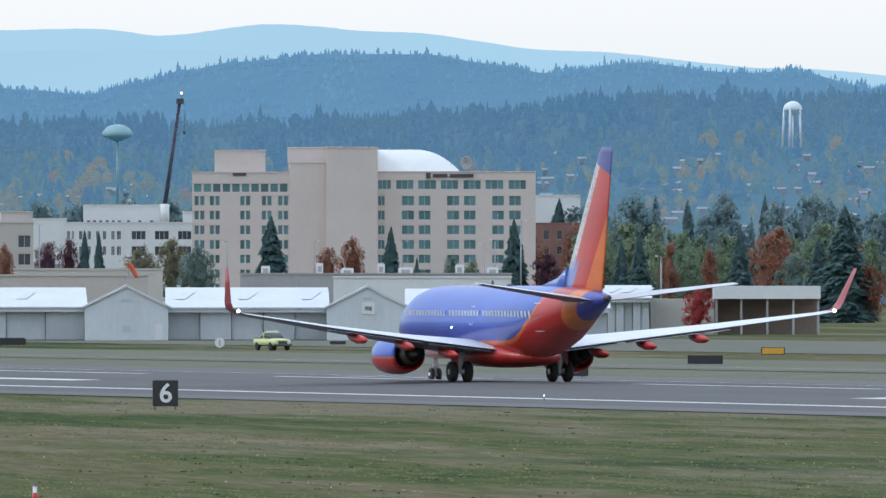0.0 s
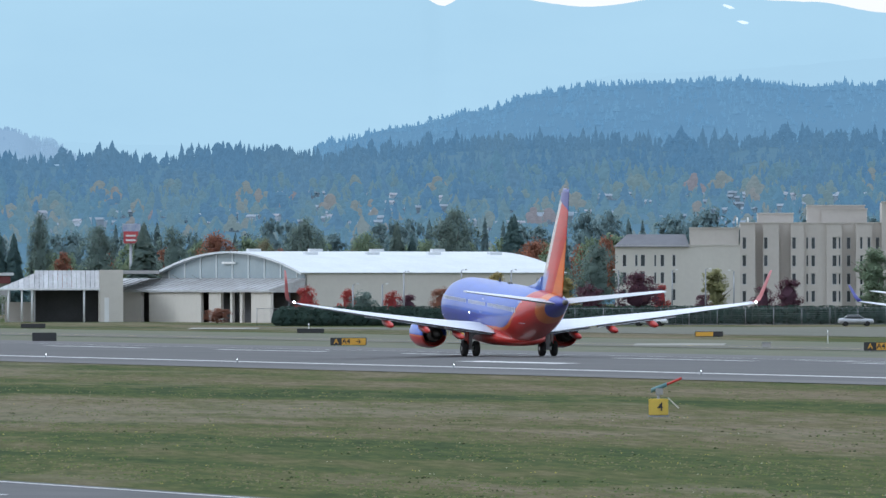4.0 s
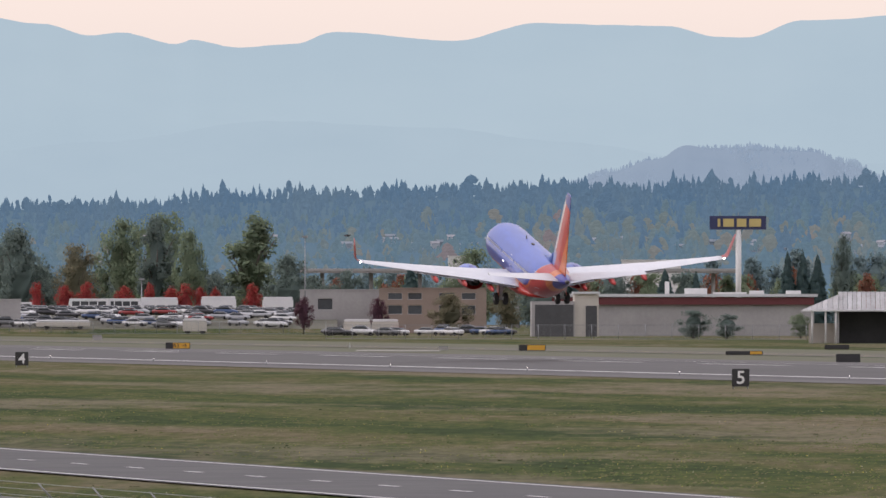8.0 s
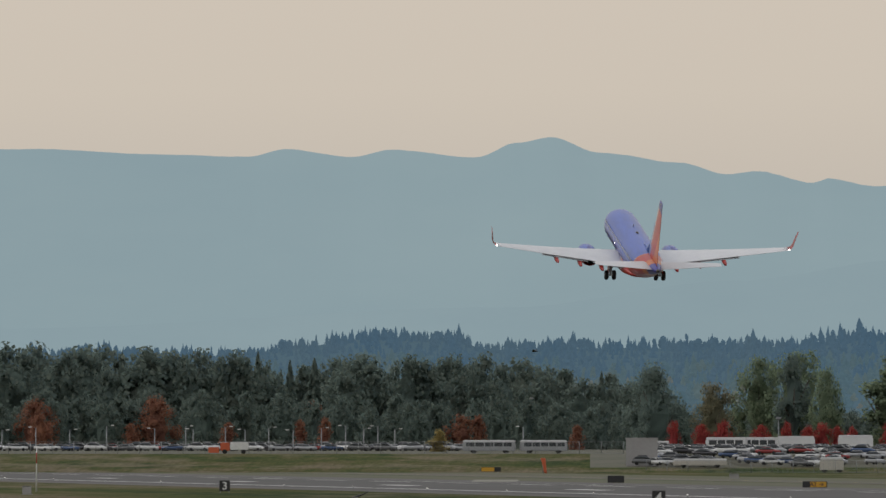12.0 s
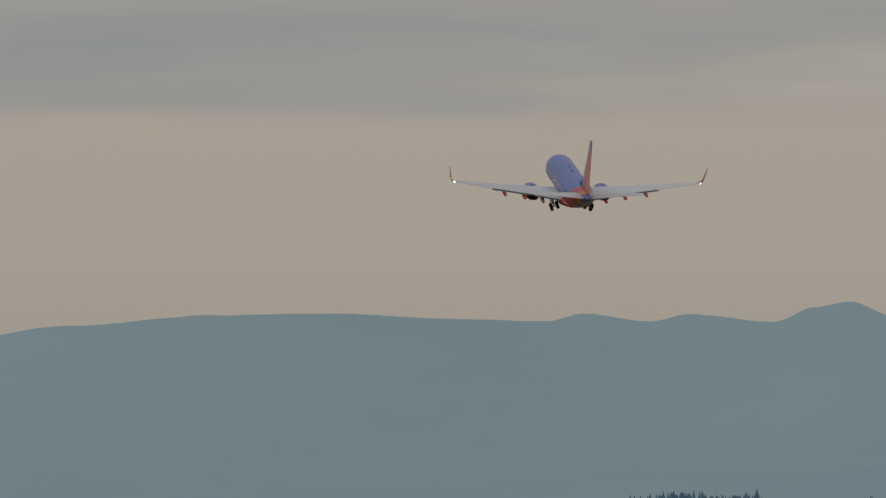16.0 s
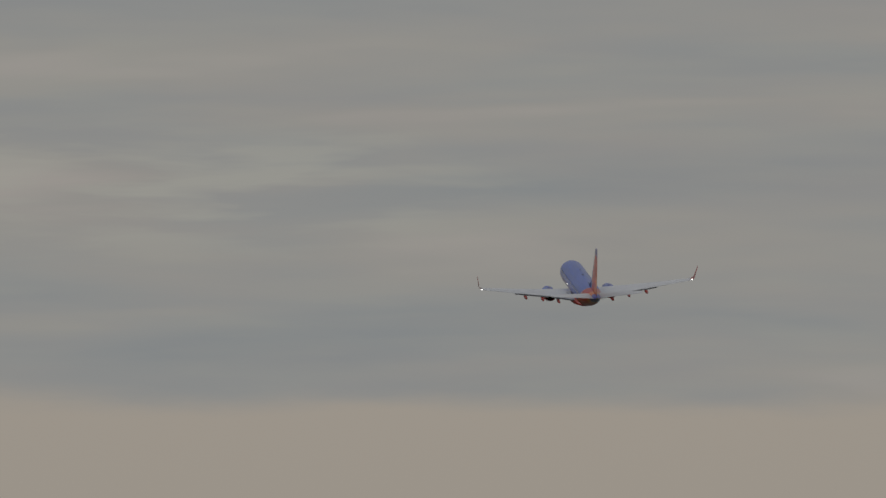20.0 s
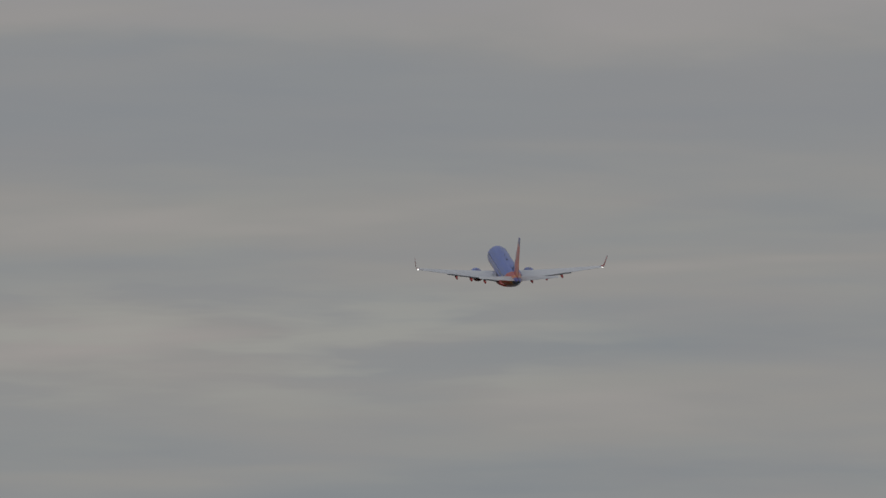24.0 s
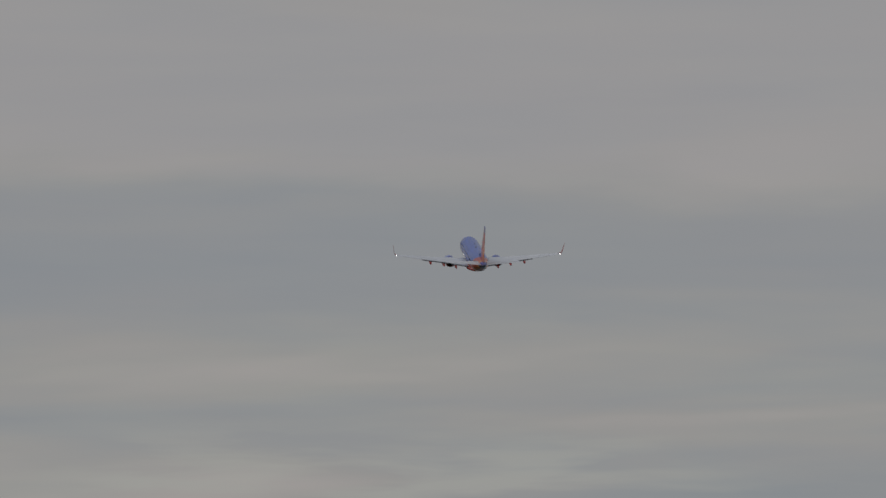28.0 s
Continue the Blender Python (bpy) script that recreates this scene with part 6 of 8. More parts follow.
    for a, b in ((-2207, -2202), (-2197, -2178), (-2173, -2156), (-2151, -2130)):
        part("letter_block", box(W(a), W(b), -0.15, -0.01, H(365), H(351)), yellow, g, "plain yellow block")
    bm = bmesh.new()
    add_post(bm, W(-2170), 0.5, 0, H(370), 0.55, n=14)
    part("pole", bm, M_OFFWHITE, g)
    part("mast", box(W(-2171), W(-2170), 0.4, 0.6, H(346), H(340)), M_STEEL, g)


def store_sign():
    d = 2760
    g = empty("pylon_sign", spot(-1838, d), "red, white and blue store sign on a post", "sign")
    W = lambda u: wide(u + 1838, d)
    H = lambda v: rise(v, d)
    part("upper_panel", box(0, W(-1806), 0, 0.8, H(411), H(397)), surface("blue_white_sign_face", (0.16, 0.22, 0.42), (0.5, 0.52, 0.55), rough=0.4, size=2, bump=0.0), g)
    part("lower_panel", box(W(-1836), W(-1810), 0, 0.8, H(432), H(411)), surface("red_sign_panel", (0.42, 0.06, 0.07), (0.36, 0.05, 0.06), rough=0.4, size=2, bump=0.0), g)
    for v in (417, 425):
        part("sign_bar", box(W(-1832), W(-1814), -0.1, 0, H(v + 3), H(v)), M_OFFWHITE, g)
    bm = bmesh.new()
    add_post(bm, W(-1823), 0.4, 0, H(432), 0.3)
    part("post", bm, M_STEEL, g)


big_sign()
store_sign()


# ---- trees ----
M_BARK = surface("grey_brown_bark", (0.10, 0.085, 0.07), (0.07, 0.06, 0.05), rough=0.95, size=0.5, bump=0.4)
# leaf colours are made lighter and bluer with the haze painted in
LEAVES = {
    "fir": [(0.122, 0.193, 0.193), (0.142, 0.220, 0.210), (0.132, 0.205, 0.203), (0.156, 0.232, 0.217)],
    "green": [(0.220, 0.288, 0.189), (0.253, 0.320, 0.202), (0.237, 0.304, 0.198), (0.282, 0.335, 0.211)],
    "dark": [(0.187, 0.251, 0.227), (0.215, 0.279, 0.242), (0.199, 0.263, 0.236), (0.232, 0.291, 0.249)],
    "red": [(0.443, 0.087, 0.082), (0.492, 0.098, 0.085), (0.404, 0.079, 0.079), (0.515, 0.118, 0.090)],
    "rust": [(0.329, 0.159, 0.110), (0.366, 0.172, 0.113), (0.299, 0.147, 0.106), (0.380, 0.191, 0.120)],
    "maroon": [(0.150, 0.076, 0.100), (0.172, 0.084, 0.104), (0.136, 0.074, 0.098), (0.186, 0.094, 0.108)],
    "gold": [(0.464, 0.366, 0.154), (0.500, 0.393, 0.159), (0.422, 0.344, 0.149), (0.427, 0.371, 0.166)],
    "wood": [(0.172, 0.226, 0.196), (0.186, 0.236, 0.200), (0.164, 0.220, 0.198), (0.198, 0.238, 0.196)],
    "hedge": [(0.076, 0.120, 0.100), (0.086, 0.130, 0.104), (0.080, 0.124, 0.102), (0.092, 0.132, 0.104)],
    "suburb": [(0.190, 0.274, 0.285), (0.209, 0.290, 0.293), (0.199, 0.279, 0.290), (0.226, 0.298, 0.290)],
    "olive": [(0.240, 0.228, 0.148), (0.267, 0.246, 0.157), (0.224, 0.220, 0.146), (0.284, 0.253, 0.164)],
    "amber": [(0.440, 0.272, 0.138), (0.470, 0.292, 0.146), (0.404, 0.250, 0.130), (0.484, 0.318, 0.152)],
    "lime": [(0.352, 0.350, 0.176), (0.386, 0.372, 0.186), (0.326, 0.330, 0.170), (0.404, 0.384, 0.196)],
}
M_LEAF = {k: islands(k + "_foliage", v, gloss=0.05, thin=0.55) for k, v in LEAVES.items()}


def clump(rnd, verts, faces, p, size, out=None):
    """One spray of leaves: a small leaf-shaped piece, turned roughly outwards from the crown."""
    a = rnd.uniform(0, 6.283)
    if out is None:
        out = Vector((rnd.gauss(0, 1), rnd.gauss(0, 1), rnd.gauss(0, 1)))
    out = (out.normalized() + Vector((rnd.gauss(0, 0.45), rnd.gauss(0, 0.45), rnd.gauss(0, 0.45)))).normalized()
    side = out.cross(Vector((0, 0, 1)) if abs(out.z) < 0.9 else Vector((1, 0, 0))).normalized()
    up = out.cross(side)
    u = (side * math.cos(a) + up * math.sin(a)) * size
    w = (up * math.cos(a) - side * math.sin(a)) * size * rnd.uniform(0.5, 0.9)
    n = len(verts)
    q = Vector(p)
    verts += [q - u, q - w * 0.8, q + u * rnd.uniform(0.7, 1.2), q + w]
    faces += [(n, n + 1, n + 2), (n, n + 2, n + 3)]


def core(verts, faces, rnd, p, r, h):
    """The dense inside of a crown: a knobbly mass."""
    n = len(verts)
    rows = ((-0.95, 0.25), (-0.5, 0.85), (0.05, 1.0), (0.6, 0.78), (0.97, 0.2))
    for dz, k in rows:
        for i in range(6):
            a = 6.283 * i / 6 + dz
            q = r * k * rnd.uniform(0.8, 1.18)
            verts.append(Vector((p[0] + q * math.cos(a), p[1] + q * math.sin(a), p[2] + h * dz * rnd.uniform(0.9, 1.1))))
    for j in range(4):
        for i in range(6):
            a, b = n + 6 * j + i, n + 6 * j + (i + 1) % 6
            faces += [(a, b, b + 6), (a, b + 6, a + 6)]


def crown_data(kind, seed, count):
    """The leaves of one tree, one metre high, its foot at the origin."""
    rnd = random.Random(seed)
    verts, faces = [], []
    if kind == "conifer":
        # boughs in uneven whorls, each a drooping spray
        reach = [[rnd.uniform(0.62, 1.12) for _ in range(9)] for _ in range(26)]
        for k in range(count):
            h = 0.05 + 0.95 * (k / count) ** 1.15
            a = rnd.uniform(0, 6.283)
            r = 0.245 * (1 - h) ** 0.72 * reach[min(25, int(h * 26))][int(a / 6.2832 * 9) % 9] * rnd.uniform(0.55, 1.06) + 0.005
            tip = Vector((r * math.cos(a), r * math.sin(a), h - 0.05 * rnd.random() - 0.12 * r))
            root = Vector((r * 0.45 * math.cos(a), r * 0.45 * math.sin(a), h + 0.015))
            side = Vector((-math.sin(a), math.cos(a), 0)) * (0.006 + r * rnd.uniform(0.07, 0.17))
            n = len(verts)
            mid = root.lerp(tip, 0.6)
            verts += [root, mid - side + Vector((0, 0, rnd.uniform(-0.022, 0.006))), tip, mid + side + Vector((0, 0, rnd.uniform(-0.022, 0.006)))]
            faces += [(n, n + 1, n + 2), (n, n + 2, n + 3)]
        for z, r, h in ((0.22, 0.15, 0.19), (0.48, 0.105, 0.2), (0.72, 0.055, 0.18)):
            core(verts, faces, rnd, (0, 0, z), r, h)
        return verts, faces
    # half width, lowest and highest leaves, how many bunches, size of a bunch
    half, z0, z1, bunches, size = {"poplar": (0.155, 0.05, 1.0, 34, 0.062), "bush": (0.47, 0.03, 0.98, 46, 0.125), "broad": (0.44, 0.13, 1.0, 48, 0.115)}.get(kind, (0.25, 0.08, 1.0, 38, 0.085))
    mid, tall = (z0 + z1) / 2, (z1 - z0) / 2
    lobes = []
    for k in range(bunches):
        z = rnd.uniform(-0.92, 0.95)
        a = 2.4 * k + rnd.uniform(-0.5, 0.5)
        # fuller below the middle, with an uneven outline
        edge = half * math.sqrt(max(0.02, 1 - abs(z) ** 2.3)) * (1.0 if z < 0.2 else 0.93) * rnd.uniform(0.80, 1.04)
        b = size * rnd.uniform(0.75, 1.25)
        out = max(0.0, edge - b * 0.7) * (1.0 if k % 4 else 0.4)
        lobes.append((out * math.cos(a), out * math.sin(a), mid + tall * z * 0.9, b, b * rnd.uniform(0.75, 1.0) * (1.35 if kind == "poplar" else 1.0)))
    core(verts, faces, rnd, (0, 0, mid), half * 0.45, tall * 0.6)
    for x, y, z, r, h in lobes[::2]:
        core(verts, faces, rnd, (x * 0.8, y * 0.8, z), r * 0.38, h * 0.38)
    # fewer leaves are drawn larger, so that the crown stays dense
    leaf = 0.042 * size ** 0.5 * (4600 / count) ** 0.42
    for k in range(count):
        x, y, z, r, h = lobes[k % len(lobes)]
        d = Vector((rnd.gauss(0, 1), rnd.gauss(0, 1), rnd.gauss(0, 1))).normalized() * rnd.uniform(0.5, 1.08)
        clump(rnd, verts, faces, (x + d.x * r, y + d.y * r, z + d.z * h), leaf * rnd.uniform(0.7, 1.5), d)
    return verts, faces


def soft_normals(verts):
    """Leaves are shaded as one rounded mass: normals lean outwards from the trunk and upwards."""
    p = np.array([list(v) for v in verts])
    n = np.c_[p[:, 0] * 2.2, p[:, 1] * 2.2, (p[:, 2] - 0.30) * 0.9 + 0.5]
    n += np.random.RandomState(3).normal(0, 0.10, n.shape)
    return n / np.maximum(1e-6, np.linalg.norm(n, axis=1))[:, None]


def shade_soft(me, normals):
    me.polygons.foreach_set("use_smooth", [True] * len(me.polygons))
    me.normals_split_custom_set_from_vertices(normals.tolist())


SHAPES = {}


def crown_mesh(kind, seed, count, leaf):
    if (kind, seed) not in SHAPES:
        SHAPES[kind, seed] = crown_data(kind, seed, count)
    v, f = SHAPES[kind, seed]
    me = bpy.data.meshes.new(kind + "_crown")
    me.from_pydata(v, [], f)
    me.materials.append(M_LEAF[leaf])
    shade_soft(me, soft_normals(v))
    return me


def trunk_mesh(kind, seed):
    rnd = random.Random(seed)
    bm = bmesh.new()
    top = 0.9 if kind == "conifer" else 0.7
    add_loft(bm, [ring((rnd.uniform(-0.008, 0.008) * k, rnd.uniform(-0.008, 0.008) * k, top * k / 4), 0.022 * (1 - 0.2 * k), 0.022 * (1 - 0.2 * k), 7, "z") for k in range(5)])
    if kind != "conifer":
        for k in range(6):
            a, z = 6.283 * k / 6 + rnd.random(), 0.24 + 0.06 * k
            out = 0.12 if kind == "poplar" else 0.24
            add_loft(bm, [ring((0, 0, z), 0.011, 0.011, 5, "z"), ring((out * 0.5 * math.cos(a), out * 0.5 * math.sin(a), z + 0.12), 0.008, 0.008, 5, "z"), ring((out * math.cos(a), out * math.sin(a), z + 0.26), 0.003, 0.003, 5, "z")])
    me = bpy.data.meshes.new("trunk")
    tidy(bm).to_mesh(me)
    bm.free()
    me.materials.append(M_BARK)
    return me


CROWNS, TRUNKS = {}, {}


def tree(kind, leaf, u, v_top, v_foot, half, d, label, foot=None):
    """One tree that stands on the ground (or at foot metres); half: half its width in counts."""
    z0 = 0.0 if foot is None else foot
    h = rise(v_top, d) - z0
    if kind == "broad" and 2 * wide(half, d) > 0.75 * h:
        kind = "bush"
    variant = int(abs(u * 7)) % 3
    ck = (kind, leaf, variant)
    if ck not in CROWNS:
        CROWNS[ck] = crown_mesh(kind, 11 * variant + len(kind), {"conifer": 3600, "poplar": 3600, "broad": 4600, "bush": 4600}.get(kind, 3800), leaf)
        TRUNKS[ck] = trunk_mesh(kind, variant)
    g = empty("tree", spot(u, d, z0) @ Matrix.Rotation(u * 1.7, 4, "Z"), label, "tree", "trees round the airfield")
    w = wide(half, d) / {"conifer": 0.160, "poplar": 0.16, "broad": 0.46, "bush": 0.50}.get(kind, 0.27)
    for name, me in (("trunk", TRUNKS[ck]), ("crown", CROWNS[ck])):
        again(name, me, g, Matrix.Diagonal((w, w, h, 1)))
    return g


FIR, RED_T, GOLD_T, GREEN_T, PURPLE_T, RUST_T = "tall dark green conifer with ragged branches", "small tree in red autumn leaf", "young tree in yellow autumn leaf", "leafy green tree by the airfield", "dark maroon-leaved tree by the fence", "tree in rusty orange autumn leaf"
for row in (
    # round the tall hotel and the hangars
    ("conifer", "fir", 480, 384, 500, 34, 2500, FIR), ("conifer", "fir", 692, 402, 500, 21, 2500, FIR), ("conifer", "fir", 738, 456, 495, 10, 2450, FIR),
    ("conifer", "fir", 910, 388, 510, 26, 2300, FIR), ("broad", "rust", 580, 438, 495, 28, 2500, RUST_T), ("broad", "rust", 624, 422, 495, 30, 2510, RUST_T),
    ("broad", "dark", 800, 455, 500, 26, 2350, GREEN_T), ("broad", "green", 835, 460, 500, 20, 2350, GREEN_T), ("oval", "maroon", 965, 440, 505, 30, 2300, PURPLE_T),
    ("conifer", "fir", 990, 353, 440, 30, 3120, FIR), ("broad", "rust", 8, 434, 500, 24, 2200, RUST_T), ("broad", "maroon", 85, 428, 500, 34, 2500, PURPLE_T), ("broad", "maroon", 122, 424, 500, 26, 2510, PURPLE_T),
    ("conifer", "fir", 150, 408, 480, 15, 2550, FIR), ("conifer", "fir", 175, 412, 480, 14, 2560, FIR), ("broad", "olive", 245, 432, 505, 46, 2450, "thin brownish autumn tree behind the hangars"), ("broad", "olive", 305, 424, 505, 40, 2460, "thin brownish autumn tree behind the hangars"), ("broad", "dark", 350, 438, 508, 44, 2400, GREEN_T),
    ("conifer", "fir", 1310, 402, 540, 25, 2000, FIR), ("conifer", "fir", 1495, 366, 560, 44, 1900, FIR), ("conifer", "fir", 1450, 420, 545, 26, 2000, FIR), ("conifer", "fir", 1132, 415, 530, 22, 2100, FIR), ("conifer", "fir", 1100, 425, 530, 18, 2150, FIR),
    ("oval", "rust", 1185, 425, 520, 22, 2200, RUST_T), ("oval", "rust", 1255, 440, 520, 20, 2200, RUST_T), ("oval", "rust", 1350, 455, 540, 20, 2100, RUST_T), ("broad", "red", 1235, 506, 600, 34, 1450, RED_T), ("broad", "dark", 1405, 450, 540, 40, 2050, GREEN_T), ("broad", "rust", 1540, 470, 560, 40, 1900, RUST_T), ("broad", "green", 1215, 440, 525, 40, 2260, GREEN_T),
    # before the wide hotel
    ("poplar", "amber", -311, 402, 530, 18, 2250, RUST_T), ("oval", "amber", -222, 436, 530, 34, 2250, GOLD_T), ("broad", "rust", -28, 432, 525, 60, 2250, RUST_T), ("oval", "green", -508, 440, 545, 46, 2250, GREEN_T),
    ("broad", "maroon", -660, 492, 550, 36, 2150, PURPLE_T), ("broad", "maroon", -705, 505, 550, 26, 2140, PURPLE_T), ("oval", "lime", -788, 470, 550, 34, 2100, "young tree in yellow-green leaf"), ("broad", "maroon", -925, 482, 560, 50, 2000, PURPLE_T), ("oval", "red", -885, 503, 555, 20, 2010, RED_T), ("broad", "maroon", -810, 520, 553, 22, 2090, PURPLE_T),
    ("poplar", "gold", -1058, 490, 560, 32, 1850, GOLD_T), ("broad", "maroon", -1070, 520, 560, 34, 1840, PURPLE_T), ("broad", "dark", -1000, 432, 540, 56, 2300, GREEN_T), ("broad", "maroon", -1010, 500, 555, 34, 2000, PURPLE_T), ("broad", "rust", -1110, 420, 500, 55, 2500, RUST_T), ("conifer", "fir", -1150, 385, 480, 26, 2600, FIR),
    # before the arched hangar
    ("broad", "red", -1512, 506, 566, 30, 1810, RED_T), ("broad", "red", -1438, 512, 562, 24, 1800, RED_T), ("broad", "dark", -1412, 513, 560, 34, 1790, GREEN_T), ("broad", "red", -1360, 516, 560, 22, 1800, RED_T), ("broad", "maroon", -1332, 520, 560, 30, 1790, PURPLE_T), ("broad", "rust", -1272, 508, 560, 34, 1800, RUST_T), ("broad", "maroon", -1240, 513, 560, 26, 1790, PURPLE_T), ("broad", "red", -1196, 520, 560, 24, 1800, RED_T),
    ("poplar", "gold", -1175, 480, 560, 30, 1820, GOLD_T), ("broad", "maroon", -1155, 520, 560, 34, 1790, PURPLE_T), ("broad", "rust", -1670, 545, 568, 30, 1840, RED_T),
    # behind the arched hangar
    ("broad", "dark", -1880, 402, 500, 46, 2600, GREEN_T), ("conifer", "dark", -1800, 396, 500, 34, 2620, FIR), ("broad", "dark", -1750, 402, 500, 36, 2600, GREEN_T), ("broad", "rust", -1672, 412, 480, 52, 2700, RUST_T), ("broad", "olive", -1585, 425, 480, 34, 2600, GOLD_T), ("broad", "dark", -1512, 390, 480, 48, 2600, GREEN_T), ("broad", "green", -1408, 412, 480, 40, 2600, GREEN_T), ("conifer", "dark", -1352, 396, 480, 26, 2600, FIR), ("conifer", "fir", -1145, 382, 470, 34, 2600, FIR), ("conifer", "fir", -1325, 418, 480, 22, 2600, FIR), ("broad", "dark", -1250, 372, 470, 60, 2900, GREEN_T), ("broad", "green", -1300, 425, 480, 40, 2590, GREEN_T),
    ("conifer", "fir", -2083, 410, 500, 20, 2650, FIR), ("conifer", "fir", -2056, 408, 500, 18, 2650, FIR), ("conifer", "fir", -2030, 415, 500, 22, 2650, FIR), ("broad", "dark", -1985, 380, 480, 30, 2850, GREEN_T), ("broad", "dark", -2190, 518, 556, 34, 2150, GREEN_T), ("broad", "dark", -2250, 510, 560, 38, 2140, GREEN_T), ("broad", "green", -2060, 516, 560, 26, 2140, GREEN_T),
    # along the car parks
    ("conifer", "fir", -2470, 442, 500, 26, 2600, FIR), ("conifer", "fir", -2300, 440, 490, 22, 2620, FIR), ("conifer", "fir", -2245, 445, 490, 18, 2620, FIR), ("broad", "maroon", -2940, 490, 556, 22, 2400, PURPLE_T), ("broad", "maroon", -2808, 492, 556, 22, 2400, PURPLE_T), ("broad", "olive", -2680, 482, 556, 50, 2380, "thin brownish autumn tree behind the hangars"), ("broad", "green", -2640, 395, 460, 60, 3000, GREEN_T),
    ("broad", "dark", -2520, 446, 505, 60, 2720, GREEN_T), ("broad", "olive", -2580, 452, 505, 46, 2740, GREEN_T), ("broad", "rust", -2455, 452, 505, 40, 2730, RUST_T), ("broad", "dark", -2390, 440, 500, 52, 2900, GREEN_T), ("broad", "green", -2325, 441, 500, 52, 2910, GREEN_T), ("broad", "dark", -2262, 440, 500, 52, 2900, GREEN_T),
    ("conifer", "fir", -2750, 430, 490, 24, 2700, FIR), ("broad", "dark", -2860, 440, 495, 40, 2700, GREEN_T), ("broad", "dark", -2965, 412, 500, 60, 2750, GREEN_T),
    ("poplar", "green", -3030, 334, 500, 54, 2800, "tall dense green poplar"), ("broad", "green", -3190, 340, 500, 74, 2820, "large spreading green tree"), ("broad", "green", -3260, 352, 500, 66, 2830, "large spreading green tree"), ("broad", "olive", -3340, 395, 505, 52, 2800, GREEN_T), ("broad", "dark", -3445, 362, 505, 70, 2810, GREEN_T), ("broad", "green", -3140, 372, 505, 40, 2790, GREEN_T), ("poplar", "dark", -3200, 338, 500, 36, 2805, GREEN_T),
    ("poplar", "gold", -3828, 475, 518, 22, 2700, GOLD_T), ("broad", "rust", -4330, 420, 515, 56, 2900, RUST_T), ("broad", "rust", -4540, 425, 515, 50, 2900, RUST_T), ("broad", "rust", -4050, 430, 500, 30, 2940, RUST_T),
):
    tree(*row)
for k, (u, w) in enumerate(((-3412, 16), (-3362, 22), (-3324, 20), (-3257, 22), (-3212, 14), (-3172, 26), (-3148, 22), (-3122, 16), (-3030, 18), (-3096, 13))):
    tree("broad", "red", u, 463 + (k * 7) % 13, 520, w * 1.15, 2640, RED_T)


def wood(name, rows, leaf, label, seed, count):
    """A dense belt of trees joined into one."""
    rnd = random.Random(seed)
    made = [crown_data(k, s, count) for s, k in ((1, "broad"), (2, "broad"), (3, "conifer"), (5, "oval"))]
    sets = [(np.array([list(p) for p in v]), np.array(f), soft_normals(v)) for v, f in made]
    pieces, leanings, faces, base = [], [], [], 0
    for u, d, h, w, kind in rows:
        pts = sets[kind][0] * np.array([w, w, h])
        a = rnd.random() * 6.283
        p = spot(u, d).translation
        c, s = math.cos(a), math.sin(a)
        pts = np.c_[pts[:, 0] * c - pts[:, 1] * s + p.x, pts[:, 0] * s + pts[:, 1] * c + p.y, pts[:, 2]]
        pieces.append(pts)
        q = sets[kind][2]
        leanings.append(np.c_[q[:, 0] * c - q[:, 1] * s, q[:, 0] * s + q[:, 1] * c, q[:, 2]])
        faces += (sets[kind][1] + base).tolist()
        base += len(pts)
    me = bpy.data.meshes.new(name)
    me.from_pydata(np.concatenate(pieces).tolist(), [], faces)
    me.materials.append(M_LEAF[leaf])
    shade_soft(me, np.concatenate(leanings))
    return tagged(new(name, me), label, "trees", kind="stuff")


def belt(u0, u1, n, d0, d1, v_stops, seed, kinds=(0, 1, 1, 2, 3)):
    rnd = random.Random(seed)
    out = []
    for k in range(n):
        u = u0 + (u1 - u0) * (k + rnd.random()) / n
        d = rnd.uniform(d0, d1)
        h = (rise(profile(v_stops, u), d)) * rnd.uniform(0.78, 1.03)
        kind = rnd.choice(kinds)
        out.append((u, d, h, h * {2: 1.0, 3: 1.1}.get(kind, 0.95) * rnd.uniform(0.6, 0.95), kind))
    return out


WOOD_TOP = [(-5800, 345), (-5100, 345), (-4650, 330), (-4560, 328), (-4300, 340), (-4150, 345), (-3750, 352), (-3500, 375), (-3380, 395)]
wood("roadside_wood", belt(-5800, -3420, 190, 2960, 3060, WOOD_TOP, 3), "wood", "dense dark green wood behind the car park", 9, 1500)
wood("wood_edge", belt(-5750, -3450, 110, 2880, 2950, [(-5800, 400), (-4400, 410), (-3800, 420), (-3400, 430)], 8, (0, 1, 3)), "wood", "lower green edge of the wood", 12, 1300)
wood("car_park_trees", belt(-3480, -2880, 26, 2850, 2930, [(-3480, 420), (-3250, 430), (-2880, 452)], 48, (0, 1, 3)), "wood", "lower green trees behind the parked cars", 49, 1300)
wood("autumn_edge", belt(-5700, -3500, 16, 2870, 2890, [(-5800, 440), (-3500, 452)], 18, (0, 3)), "rust", "rusty autumn trees along the wood", 13, 1200)
# belts between the airfield's buildings and the slopes
wood("suburb_wood", belt(-3400, 1800, 170, 3080, 3240, [(-3400, 440), (-2500, 432), (-1900, 400), (-1200, 378), (-300, 372), (400, 350), (900, 352), (1400, 345), (1800, 350)], 21), "suburb", "dark belt of conifers and trees at the foot of the slopes", 22, 1000)
